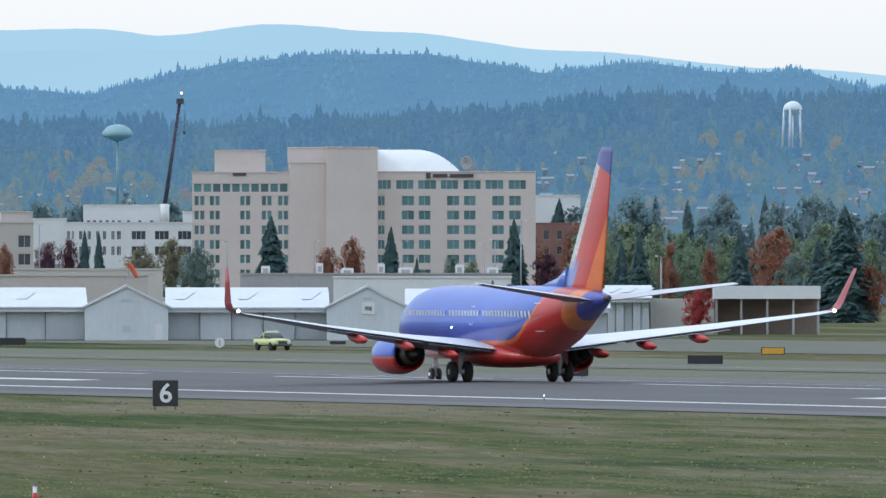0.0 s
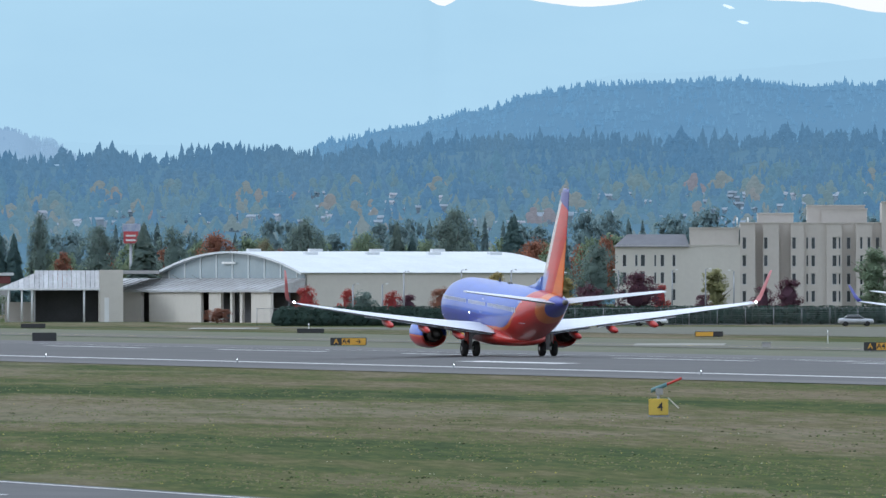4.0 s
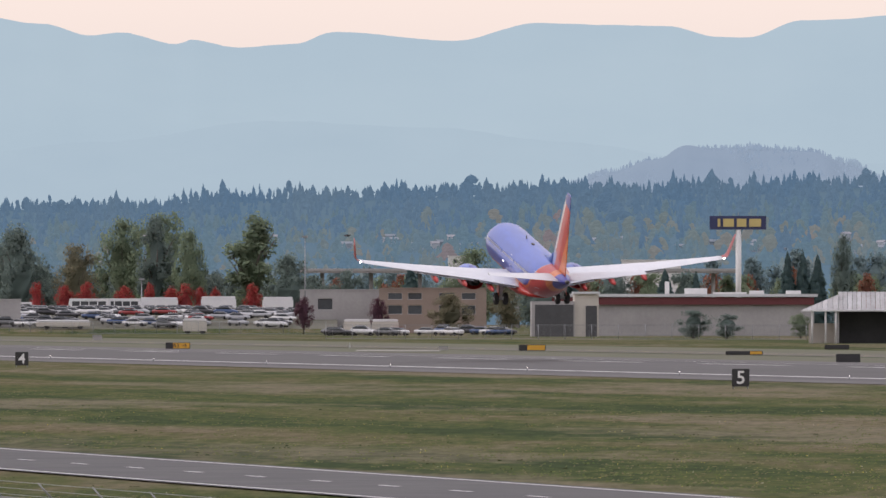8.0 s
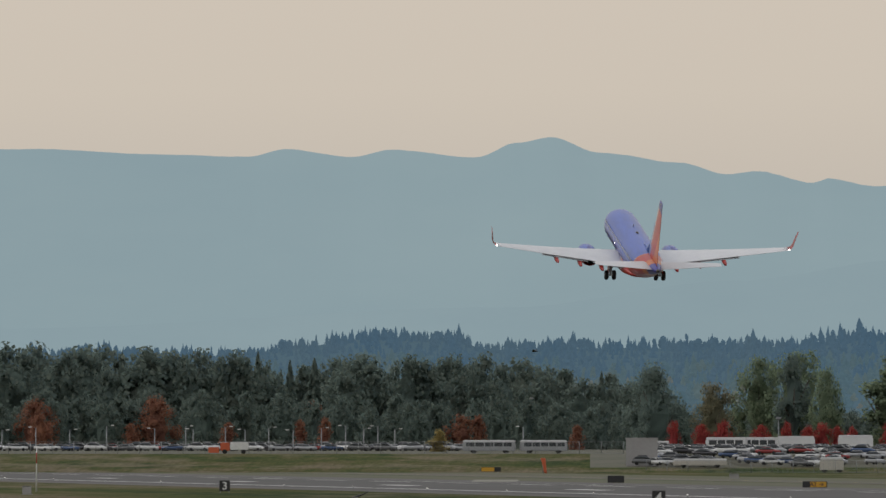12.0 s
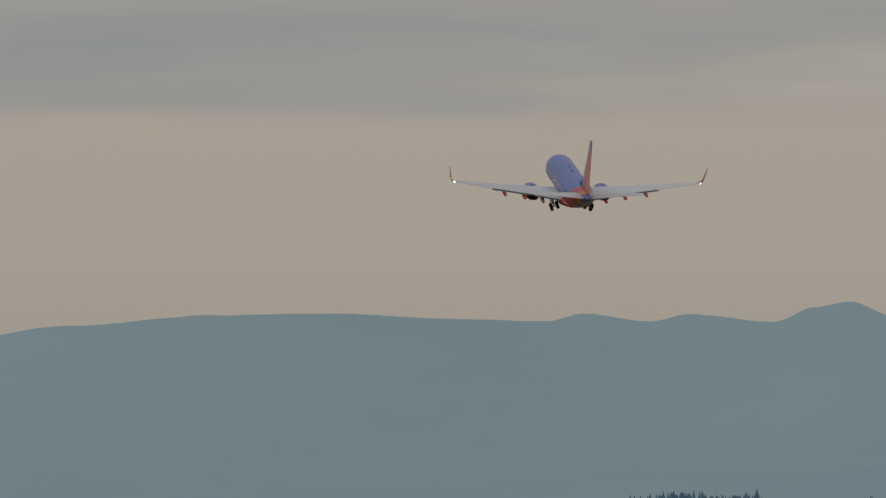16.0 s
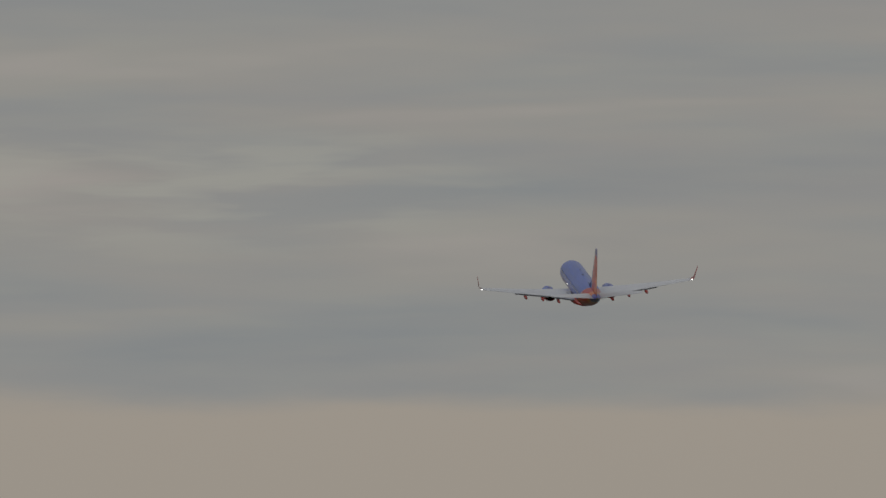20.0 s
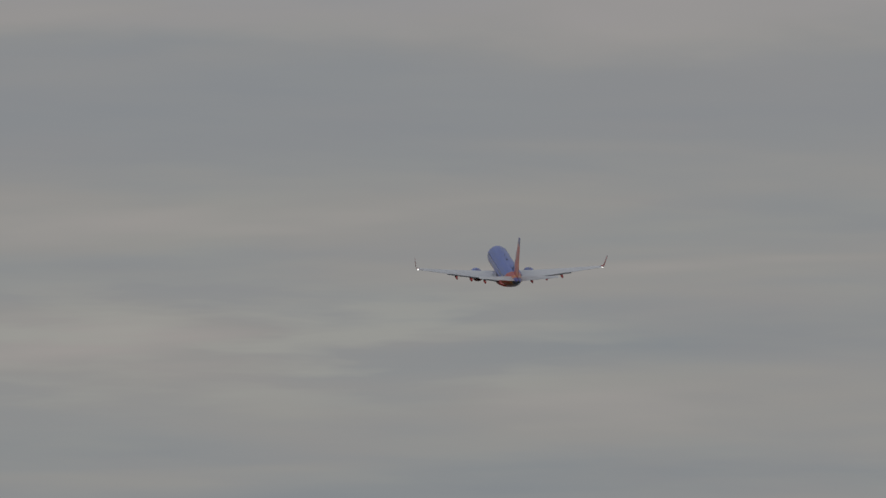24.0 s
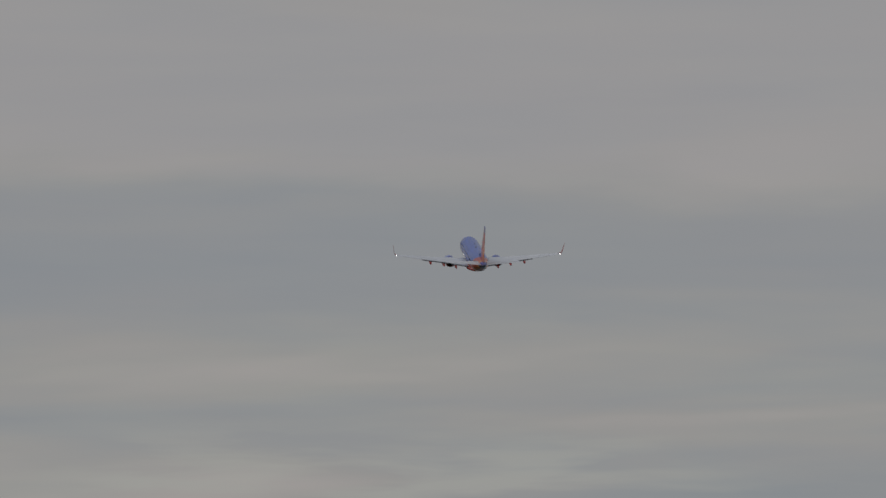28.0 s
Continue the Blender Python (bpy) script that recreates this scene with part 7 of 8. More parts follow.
wood("suburb_edge", belt(-3400, 1800, 110, 2960, 3070, [(-3400, 455), (-2500, 452), (-1500, 425), (-300, 405), (400, 400), (900, 395), (1800, 400)], 25, (0, 1, 3)), "green", "mixed green trees round the hotels", 26, 1200)
wood("suburb_autumn", belt(-3300, 1800, 60, 2950, 3200, [(-3400, 455), (-1500, 430), (400, 395), (1800, 395)], 28, (0, 3)), "rust", "scattered trees in autumn leaf round the hotels", 29, 1100)


def hedge():
    """A clipped hedge: a knobbly inner mass under a skin of small leaves."""
    rnd = random.Random(5)
    verts, faces = [], []
    for k in range(330):
        u = -1560 + 1240 * k / 330
        p = spot(u, 1771 + (u + 1100) * 0.06).translation
        core(verts, faces, rnd, (p.x, p.y, 1.0), rnd.uniform(0.9, 1.3), rnd.uniform(1.0, 1.25))
    for k in range(26000):
        u = rnd.uniform(-1560, -320)
        d = 1771 + rnd.uniform(-1.4, 1.0) + (u + 1100) * 0.06
        p = spot(u, d).translation
        clump(rnd, verts, faces, (p.x, p.y, 2.35 * rnd.random() ** 0.8 + 0.15 * noise.noise((u * 0.05, 0, 0)) + 0.08), rnd.uniform(0.09, 0.2))
    me = bpy.data.meshes.new("hedge")
    me.from_pydata(verts, [], faces)
    me.materials.append(M_LEAF["hedge"])
    shade_soft(me, np.array([[math.sin(i) * 0.2, -0.6, 0.75] for i in range(len(verts))]))
    tagged(new("hedge", me), "long dark clipped hedge along the airfield fence", "hedge", kind="stuff")


hedge()


# ---- houses scattered on the slopes ----
def hillside_houses():
    rnd = random.Random(77)
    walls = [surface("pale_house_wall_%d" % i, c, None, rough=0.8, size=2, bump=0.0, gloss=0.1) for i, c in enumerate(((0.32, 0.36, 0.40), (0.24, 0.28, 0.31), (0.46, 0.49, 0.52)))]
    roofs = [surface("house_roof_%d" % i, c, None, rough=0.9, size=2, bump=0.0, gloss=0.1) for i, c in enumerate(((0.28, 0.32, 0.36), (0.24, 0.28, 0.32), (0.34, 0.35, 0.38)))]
    kits = []
    for k in range(4):
        w, dep, h = rnd.uniform(1.8, 4.4), 1.8, rnd.uniform(0.3, 0.6)
        bm = box(-w / 2, w / 2, 0, dep, -1.5, h)
        a = bpy.data.meshes.new("house_wall")
        bm.to_mesh(a)
        bm.free()
        a.materials.append(walls[k % 3])
        bm = bmesh.new()
        add_loft(bm, [[(x, -0.12, h), (x, dep / 2, h + 0.6), (x, dep + 0.12, h)] for x in (-w / 2 - 0.12, w / 2 + 0.12)], smooth=False)
        b = bpy.data.meshes.new("house_roof")
        tidy(bm).to_mesh(b)
        bm.free()
        b.materials.append(roofs[k % 3])
        kits.append((a, b))
    spots = []
    for lo, hi, n, v0, v1 in ((-1560, -500, 95, 345, 400), (-2500, -1560, 45, 375, 405), (-3000, -2500, 14, 385, 410), (-100, 320, 24, 330, 380), (950, 1560, 60, 275, 420)):
        spots += [(rnd.uniform(lo, hi), rnd.uniform(v0, v1)) for k in range(n)]
    for u, v in spots:
        # where the line of sight meets the slope
        top = rise(profile(SLOPE_STOPS, u) + 15, 3900)
        foot = rise(547, 3250)
        s = 0.5
        for _ in range(30):
            d = 3900 - 650 * s
            s = min(0.95, max(0.02, (top - rise(v, d)) / (top - foot)))
        d = 3900 - 650 * s - 15
        g = empty("house", spot(u, d, rise(v, d)) @ Matrix.Rotation(rnd.uniform(-0.6, 0.6), 4, "Z"), "small pale suburban house on the wooded slope", "house", "houses on the slope")
        a, b = rnd.choice(kits)
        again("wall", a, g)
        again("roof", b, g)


hillside_houses()


# ---- airfield signs and markers ----
def ground_level(u, d):
    return bank_height(d) if u < -2890 else 0.0


M_BLACK = surface("black_sign_face", (0.018, 0.018, 0.02), (0.028, 0.028, 0.03), rough=0.5, size=0.8, bump=0.02)
M_SIGNWHITE = surface("white_sign_paint", (0.82, 0.82, 0.80), None, rough=0.5, size=0.5, bump=0.0)
M_SIGNYELLOW = surface("yellow_sign_face", (0.66, 0.36, 0.035), (0.58, 0.31, 0.03), rough=0.5, size=0.8, bump=0.02)
M_BOXYELLOW = surface("yellow_cabinet_paint", (0.58, 0.42, 0.06), (0.48, 0.35, 0.05), rough=0.6, size=0.6, bump=0.05)
M_ORANGE = surface("faded_orange_cloth", (0.62, 0.14, 0.06), (0.52, 0.11, 0.05), rough=0.8, size=0.5, bump=0.1)


def lettering(name, words, height, mat, parent, m):
    """Raised lettering in the built-in font, lying in the x-z plane and facing -y."""
    data = bpy.data.curves.new(name, "FONT")
    data.body, data.size, data.align_x, data.align_y, data.extrude = words, height, "CENTER", "CENTER", 0.01
    data.offset = height * 0.015
    tmp = bpy.data.objects.new(name, data)
    scene.collection.objects.link(tmp)
    me = bpy.data.meshes.new_from_object(tmp.evaluated_get(bpy.context.evaluated_depsgraph_get()))
    bpy.data.objects.remove(tmp)
    me.materials.clear()
    me.materials.append(mat)
    ob = new(name, me)
    ob.parent = parent
    ob.matrix_basis = m @ Matrix.Rotation(radians(90), 4, "X")
    return ob


def distance_sign(number, u, d):
    g = empty("distance_sign", spot(u, d) @ Matrix.Rotation(bearing(u) * 0.6, 4, "Z"), "black runway distance sign with the white number " + number, "runway sign", "runway distance signs")
    part("panel", box(-0.58, 0.58, -0.12, 0.12, 0.16, 1.34, 0.03), M_BLACK, g)
    lettering("number", number, 1.22, M_SIGNWHITE, g, Matrix.Translation((0, -0.14, 0.72)))
    for x in (-0.48, 0.48):
        bm = bmesh.new()
        add_post(bm, x, 0, 0, 0.2, 0.04)
        part("foot", bm, M_STEEL, g)


for number, u, d in (("6", 292.5, 636), ("5", -2166.3, 931), ("4", -3438.1, 1231), ("3", -4206.2, 1532)):
    distance_sign(number, u, d)


def guide_sign(u, v_top, v_foot, w, d, cells, label):
    """A low lit guidance sign: black and yellow cells in one housing."""
    g = empty("taxiway_sign", spot(u, d), label, "taxiway sign", "taxiway guidance signs")
    width, h = wide(w, d), rise(v_top, d)
    low = max(0.12, rise(v_foot, d))
    part("housing", box(-width / 2 - 0.05, width / 2 + 0.05, 0.0, 0.3, low, h, 0.03), M_BLACK, g)
    total = sum(c[0] for c in cells)
    x = -width / 2
    for share, mat, words, ink in cells:
        cw = width * share / total
        part("face", box(x + 0.03, x + cw - 0.03, -0.04, 0.0, low + 0.05, h - 0.05), mat, g)
        if words:
            for i, word in enumerate(words.split()):
                n = len(words.split())
                lettering("legend", word, (h - low) * 0.9, ink, g, Matrix.Translation((x + cw * (i + 0.5) / n + (0.0 if n == 1 else -0.06 * cw), -0.055, (h + low) / 2)))
        x += cw
    for s in (-0.35, 0.35):
        bm = bmesh.new()
        add_post(bm, s * width, 0.15, 0, low + 0.02, 0.04)
        part("foot", bm, M_STEEL, g)


guide_sign(-1438, 599, 614, 62, 1215, [(18, M_BLACK, "A", M_SIGNYELLOW), (42, M_SIGNYELLOW, "A4 \u2192", M_BLACK)], "black and yellow taxiway sign reading A, A4 and an arrow")
guide_sign(-492, 607, 624, 66, 1130, [(20, M_BLACK, "A", M_SIGNYELLOW), (44, M_SIGNYELLOW, "A4 \u2192", M_BLACK)], "black and yellow taxiway sign reading A, A4 and an arrow")
guide_sign(-3162, 570, 582, 42, 1660, [(12, M_BLACK, "", None), (30, M_SIGNYELLOW, "A3 \u2192", M_BLACK)], "black and yellow taxiway sign reading A3 and an arrow")
for u, a, b, w, d, cells in (
    (-1239, 586, 596, 30, 1440, [(1, M_SIGNYELLOW, "", None)]), (1368, 615, 632, 40, 1080, [(1, M_SIGNYELLOW, "", None)]),
    (-2160, 585, 596, 64, 1480, [(42, M_BLACK, "", None), (22, M_SIGNYELLOW, "", None)]), (-2535, 574, 588, 46, 1600, [(14, M_BLACK, "", None), (32, M_SIGNYELLOW, "", None)]),
    (-4152, 534, 541, 28, 2600, [(1, M_SIGNYELLOW, "", None)]), (-4150, 538, 545, 26, 2900, [(1, M_SIGNYELLOW, "", None)]), (-3735, 545, 553, 34, 2350, [(22, M_SIGNYELLOW, "", None), (10, M_BLACK, "", None)]), (-4352, 534, 541, 22, 2900, [(1, M_SIGNYELLOW, "", None)]), (-800, 588, 599, 48, 1400, [(32, M_SIGNYELLOW, "", None), (16, M_BLACK, "", None)]),
):
    guide_sign(u, a, b, w, d, cells, "yellow and black taxiway sign by the runway")
for u, a, b, w, d in ((22, 598, 612, 44, 1240), (1248, 629, 647, 60, 960), (1008, 645, 668, 64, 840), (-140, 600, 612, 36, 1240), (-5, 600, 612, 100, 1245), (-1996, 574, 583, 42, 1640), (-1976, 590, 607, 41, 1300), (-1505, 583, 592, 46, 1490), (-3514, 560, 574, 28, 1840), (598, 604, 615, 26, 1250)):
    guide_sign(u, a, b, w, d, [(1, M_BLACK, "", None)], "dark back of a runway sign in the grass")
for u, a, d in ((-1107, 586, 1500), (-2692, 578, 1650), (-3305, 557, 2100), (-3932, 540, 2700), (-3304, 559, 2050), (-698, 609, 1200), (-4556, 579, 1480)):
    g = empty("ground_box", spot(u, d), "small grey equipment box in the grass", "box")
    w = wide(8, d)
    part("cabinet", box(-w, w, 0, 0.6, 0.06, max(0.4, rise(a, d)), 0.04), M_STONE, g)
    part("lid", box(-w - 0.05, w + 0.05, -0.05, 0.65, max(0.4, rise(a, d)) + 0.005, max(0.4, rise(a, d)) + 0.06), M_STEEL, g)
    part("plinth", box(-w - 0.1, w + 0.1, -0.1, 0.7, 0, 0.055), M_STONE, g)


def bird_cannon(u, d, number, dark=False):
    """A bird scarer: a yellow gas cabinet with an open lid, and a tilted barrel on a post behind it."""
    g = empty("bird_scarer", spot(u, d), "yellow bird-scaring cannon cabinet with number " + number, "bird scarer", "bird scarers in the grass")
    part("cabinet", box(-0.42, 0.42, -0.4, 0.4, 0.08, 0.78, 0.03), M_BOXYELLOW, g)
    part("base_rail", box(-0.45, 0.45, -0.35, 0.35, 0, 0.08), M_STEEL, g)
    lid = bmesh.new()
    add_loft(lid, [[(0.42, -0.42, 0.78), (0.42, 0.42, 0.78), (0.42, 0.42, 0.83), (0.42, -0.42, 0.83)], [(0.86, -0.42, 0.36), (0.86, 0.42, 0.36), (0.9, 0.42, 0.40), (0.9, -0.42, 0.40)]], smooth=False)
    part("lid", tidy(lid), M_CREAM, g, "pale hanging lid")
    lettering("number", number, 0.5, M_BLACK, g, Matrix.Translation((0.08, -0.42, 0.42)))
    bm = bmesh.new()
    add_post(bm, 0, 0.8, 0, 1.25, 0.06)
    add_box(bm, -0.12, 0.2, 0.7, 0.9, 0.95, 1.22)
    part("post", bm, M_STEEL, g)
    mt = surface("teal_painted_metal", (0.10, 0.20, 0.21), None, rough=0.5, size=0.5, bump=0.02) if not dark else M_DARKSTEEL
    for a, b, r, mat in (((-0.32, 1.12), (0.35, 1.38), 0.1, mt), ((0.3, 1.36), (1.0, 1.66), 0.06, M_RED if not dark else M_DARKSTEEL)):
        bm = bmesh.new()
        add_loft(bm, [ring((p[0], 0.8, p[1]), r * 0.9, r, 8, "x") for p in (a, b)])
        part("barrel", bm, mat, g)


bird_cannon(-889.4, 600, "4")
bird_cannon(-3974, 1120, "3", True)


def edge_lights():
    """Low runway edge lights: a stake, a collar and a small glowing lens."""
    lens = glow("edge_light_lens", (1.0, 0.96, 0.86), 2.2)
    first = None
    for k in range(34):
        y = 575 + 62.0 * k
        if first is None:
            first = empty("runway_light", along(NEAR_EDGE - 1.5, y, crown(NEAR_EDGE - 1.5) + 0.03), "small white runway edge light", "runway light", "runway edge lights")
            bm = bmesh.new()
            add_post(bm, 0, 0, 0, 0.22, 0.045)
            add_post(bm, 0, 0, 0, 0.03, 0.16)
            part("stem", bm, M_STEEL, first)
            bm = bmesh.new()
            bmesh.ops.create_uvsphere(bm, u_segments=8, v_segments=6, radius=0.036)
            bmesh.ops.translate(bm, verts=bm.verts[:], vec=(0, 0, 0.25))
            part("lens", bm, lens, first)
        else:
            copy_thing(first, along(NEAR_EDGE - 1.5, y, crown(NEAR_EDGE - 1.5) + 0.03))


edge_lights()


def marker_stake(u, d, top, mat, label):
    g = empty("marker_stake", spot(u, d), label, "stake")
    h = rise(top, d)
    bm = bmesh.new()
    add_post(bm, 0, 0, 0, h, 0.055, 0.05)
    part("stake", bm, M_SIGNWHITE, g)
    bm = bmesh.new()
    add_post(bm, 0, 0, h * 0.62, h * 0.86, 0.062)
    part("band", bm, mat, g)
    part("cap", box(-0.05, 0.05, -0.05, 0.05, h, h + 0.03), M_STEEL, g)


marker_stake(-4539, 1560, 508, M_RED, "tall white marker pole with a red band")
marker_stake(62, 330, 861, M_RED, "white marker stake with a red band")
marker_stake(-270, 345, 858, M_STONE, "white marker stake with a grey band")
for u, d, v in ((-2858, 1720, 572), (-1508, 1560, 574), (-590, 1280, 586), (-1260, 1500, 570)):
    marker_stake(u, d, v, M_STONE, "white marker stake with a grey band")


def round_sign():
    g = empty("round_sign", spot(389, 1185), "round white sign disc on a post by the apron", "sign")
    bm = bmesh.new()
    add_loft(bm, [ring((0, y, 0.56), 0.42, 0.42, 20, "y") for y in (0, 0.06)])
    part("disc", tidy(bm), M_SIGNWHITE, g)
    part("mark", box(-0.06, 0.06, -0.04, 0.0, 0.3, 0.82), M_STONE, g)
    bm = bmesh.new()
    add_post(bm, 0, 0.1, 0, 0.5, 0.05)
    part("post", bm, M_STEEL, g)


round_sign()


def windsock(u, v_top, v_foot, d, label, tilt):
    g = empty("windsock", spot(u, d), label, "windsock")
    h = rise(v_top, d)
    bm = bmesh.new()
    add_post(bm, 0, 0, 0, h, 0.06)
    part("pole", bm, M_STEEL, g)
    bm = bmesh.new()
    n = 7
    dz = h - rise(v_foot, d)
    add_loft(bm, [ring((tilt * s * dz * 0.6, 0, h - dz * s ** 1.2), 0.42 * (1 - 0.5 * s), 0.42 * (1 - 0.5 * s), 12, "z") for s in [k / n for k in range(n + 1)]])
    part("sock", tidy(bm), M_ORANGE, g, "drooping orange cloth sleeve")


windsock(227, 466, 492, 1500, "orange windsock drooping from its pole", 1)
windsock(-3643, 529, 556, 2380, "orange windsock drooping from its pole", 0.3)


# ---- lamps, masts, fences ----
def street_lamp(u, v_top, d, arm, label="tall street lamp with a curved arm"):
    g = empty("street_lamp", spot(u, d), label, "street lamp", "street lamps")
    h = rise(v_top, d)
    bm = bmesh.new()
    add_post(bm, 0, 0, 0, h, 0.14, 0.08)
    part("pole", bm, M_STEEL, g)
    w = wide(arm, d)
    bm = bmesh.new()
    add_loft(bm, [ring((0, 0, h - 0.15), 0.06, 0.06, 6, "z"), ring((w * 0.5, 0, h + 0.12), 0.05, 0.05, 6, "z"), ring((w, 0, h + 0.1), 0.05, 0.05, 6, "z")])
    part("arm", tidy(bm), M_STEEL, g)
    part("lamp_head", box(min(w * 0.8, w * 1.5), max(w * 0.8, w * 1.5), -0.2, 0.2, h + 0.02, h + 0.2, 0.04), M_OFFWHITE, g)


for k, u in enumerate((-4415, -4330, -4275, -4262, -4205, -4170, -4128, -4085, -4035, -3992, -3960, -3935, -3905, -3678, -4480, -4540, -4600, -4640)):
    street_lamp(u, 472 + (k * 5) % 9, 2750, -9 if k % 2 else 9)
for u, v, d in ((70, 398, 2300), (402, 428, 2450), (556, 427, 2450), (712, 428, 2450), (858, 433, 2450), (876, 425, 2460), (922, 392, 2000), (-1340, 483, 1780), (-1238, 480, 1780), (-1150, 480, 1780), (-1105, 495, 1780), (-1430, 505, 1780), (-1378, 505, 1780), (-960, 480, 2000), (-865, 480, 2000), (-806, 478, 2000), (-756, 481, 2000), (1170, 455, 1700)):
    street_lamp(u, v, d, 7 if u % 3 else -7, "tall lamp post with a flat lamp head")
for u, v, d in ((-2937, 385, 2500), (-3226, 460, 2600)):
    g = empty("mast", spot(u, d), "thin grey steel mast", "mast")
    bm = bmesh.new()
    add_post(bm, 0, 0, 0, rise(v, d), 0.13, 0.07)
    part("pole", bm, M_STEEL, g)
    part("head", box(-0.5, 0.5, -0.2, 0.2, rise(v, d), rise(v, d) + 0.4, 0.05), M_STEEL, g)


def chain_fence(u0, u1, d0, d1, h, name_label):
    """A wire-mesh fence: posts, rails and thin wires."""
    p0, p1 = spot(u0, d0).translation, spot(u1, d1).translation
    run = p1 - p0
    length = run.length
    lift_z = min(ground_level(u0, d0), ground_level(u1, d1))
    g = empty("fence", Matrix.Translation((p0.x, p0.y, lift_z)) @ Matrix.Rotation(math.atan2(run.y, run.x), 4, "Z"), name_label, "fence")
    n = max(2, int(length / 4))
    bm = bmesh.new()
    add_post(bm, 0, 0, 0, h, 0.05, n=6)
    me = bpy.data.meshes.new("fence_post")
    bm.to_mesh(me)
    bm.free()
    me.materials.append(M_STEEL)
    for k in range(n + 1):
        again("post", me, g, Matrix.Translation((length * k / n, 0, 0)))
    bm = bmesh.new()
    for z in (0.1, h * 0.98):
        add_box(bm, 0, length, -0.03, 0.03, z - 0.03, z + 0.03)
    part("rail", bm, M_STEEL, g)
    bm = bmesh.new()
    for k in range(1, 9):
        add_box(bm, 0, length, 0.05, 0.06, h * k / 9 - 0.008, h * k / 9 + 0.008)
    for k in range(int(length / 1.0)):
        add_box(bm, 1.0 * k, 1.0 * k + 0.015, 0.05, 0.06, 0.1, h)
    part("mesh", bm, M_STEEL, g)


chain_fence(-1600, -290, 1752, 1800, 2.2, "long grey wire-mesh airfield fence")
chain_fence(-3460, -2900, 2430, 2400, 2.2, "grey wire-mesh fence before the car park")
chain_fence(-2900, -2050, 2100, 2080, 2.2, "grey wire-mesh fence before the cargo buildings")
chain_fence(-5200, -3500, 2520, 2480, 2.2, "grey wire-mesh fence before the long car park")


def barbed_fence():
    """The boundary fence nearest to the camera: leaning arms that carry barbed wire."""
    g = empty("fence", along(46, 230), "boundary fence with leaning arms and barbed wire", "fence")
    bm = bmesh.new()
    add_post(bm, 0, 0, 0, 1.75, 0.04, n=8)
    add_loft(bm, [ring((0, 0, 1.75), 0.03, 0.03, 6, "z"), ring((-0.35, 0.05, 2.15), 0.022, 0.022, 6, "z")])
    me = bpy.data.meshes.new("barbed_post")
    tidy(bm).to_mesh(me)
    bm.free()
    me.materials.append(M_STEEL)
    for k in range(30):
        again("post", me, g, Matrix.Translation((0, 7.0 * k, 0)))
    bm = bmesh.new()
    add_box(bm, -0.028, 0.028, 0, 203, 1.72, 1.776)
    part("top_rail", bm, M_STEEL, g)
    for x, z in ((-0.08, 1.84), (-0.2, 1.98), (-0.33, 2.13)):
        bm = bmesh.new()
        add_box(bm, x - 0.006, x + 0.006, 0, 203, z - 0.006, z + 0.006)
        part("barbed_wire", bm, M_STEEL, g)


barbed_fence()


def timber_barrier():
    g = empty("timber_barrier", spot(-3883, 420), "weathered grey timber barrier of posts and rails", "barrier")
    wood_m = surface("weathered_grey_timber", (0.15, 0.14, 0.13), (0.10, 0.095, 0.09), rough=0.95, size=0.6, stretch=(0.3, 1, 1), bump=0.4)
    for x, top in ((-0.6, 742), (20, 742), (105, 752), (183, 750)):
        a = wide(x, 420)
        part("post", box(a - 0.09, a + 0.09, -0.1, 0.1, 0, rise(top, 420), 0.02), wood_m, g)
    for a, b, v0, v1, y in ((-60, 300, 783, 787, -0.16), (50, 225, 776, 782, 0.15), (-60, 295, 790, 797, -0.22)):
        bm = bmesh.new()
        x0, x1 = wide(a, 420), wide(b, 420)
        add_loft(bm, [[(x, y - 0.05, rise(v1, 420) + lean), (x, y + 0.05, rise(v1, 420) + lean), (x, y + 0.05, rise(v0, 420) + lean), (x, y - 0.05, rise(v0, 420) + lean)] for x, lean in ((x0, 0.06), ((x0 + x1) / 2, 0.02), (x1, -0.1))], smooth=False)
        part("rail", tidy(bm), wood_m, g)

    stack = surface("dark_weathered_boards", (0.055, 0.050, 0.052), (0.085, 0.075, 0.072), rough=0.95, size=0.5, stretch=(0.3, 1, 1), bump=0.4)
    for a, b, v0, v1, y in ((-3738, -3656, 775, 781, 0.5), (-3820, -3612, 781, 788, 0.42), (-3815, -3580, 788.5, 797, 0.34), (-3825, -3576, 797.5, 812, 0.4)):
        bm = bmesh.new()
        x0, x1 = wide(a + 3883, 420), wide(b + 3883, 420)
        add_loft(bm, [[(x, y - 0.12, max(0.0, rise(v1, 420)) + lean), (x, y + 0.3, max(0.0, rise(v1, 420)) + lean), (x, y + 0.3, rise(v0, 420) + lean), (x, y - 0.12, rise(v0, 420) + lean)] for x, lean in ((x0, 0.03), ((x0 + x1) / 2, 0.0), (x1, -0.02))], smooth=False)
        part("board", tidy(bm), stack, g)


timber_barrier()


# ---- vehicles ----
M_TYRE_CAR = surface("car_tyre_rubber", (0.02, 0.02, 0.021), None, rough=0.8, size=0.3, bump=0.05)
M_CARGLASS = surface("dark_car_glass", (0.06, 0.068, 0.075), None, rough=0.08, size=1, bump=0.0)
CAR_PAINTS = [surface("car_paint_" + n, c, None, rough=0.25, size=1.5, bump=0.0) for n, c in (("white", (0.72, 0.72, 0.72)), ("silver", (0.42, 0.43, 0.45)), ("grey", (0.16, 0.165, 0.17)), ("black", (0.05, 0.05, 0.056)), ("red", (0.28, 0.04, 0.04)), ("blue", (0.06, 0.10, 0.20)))]


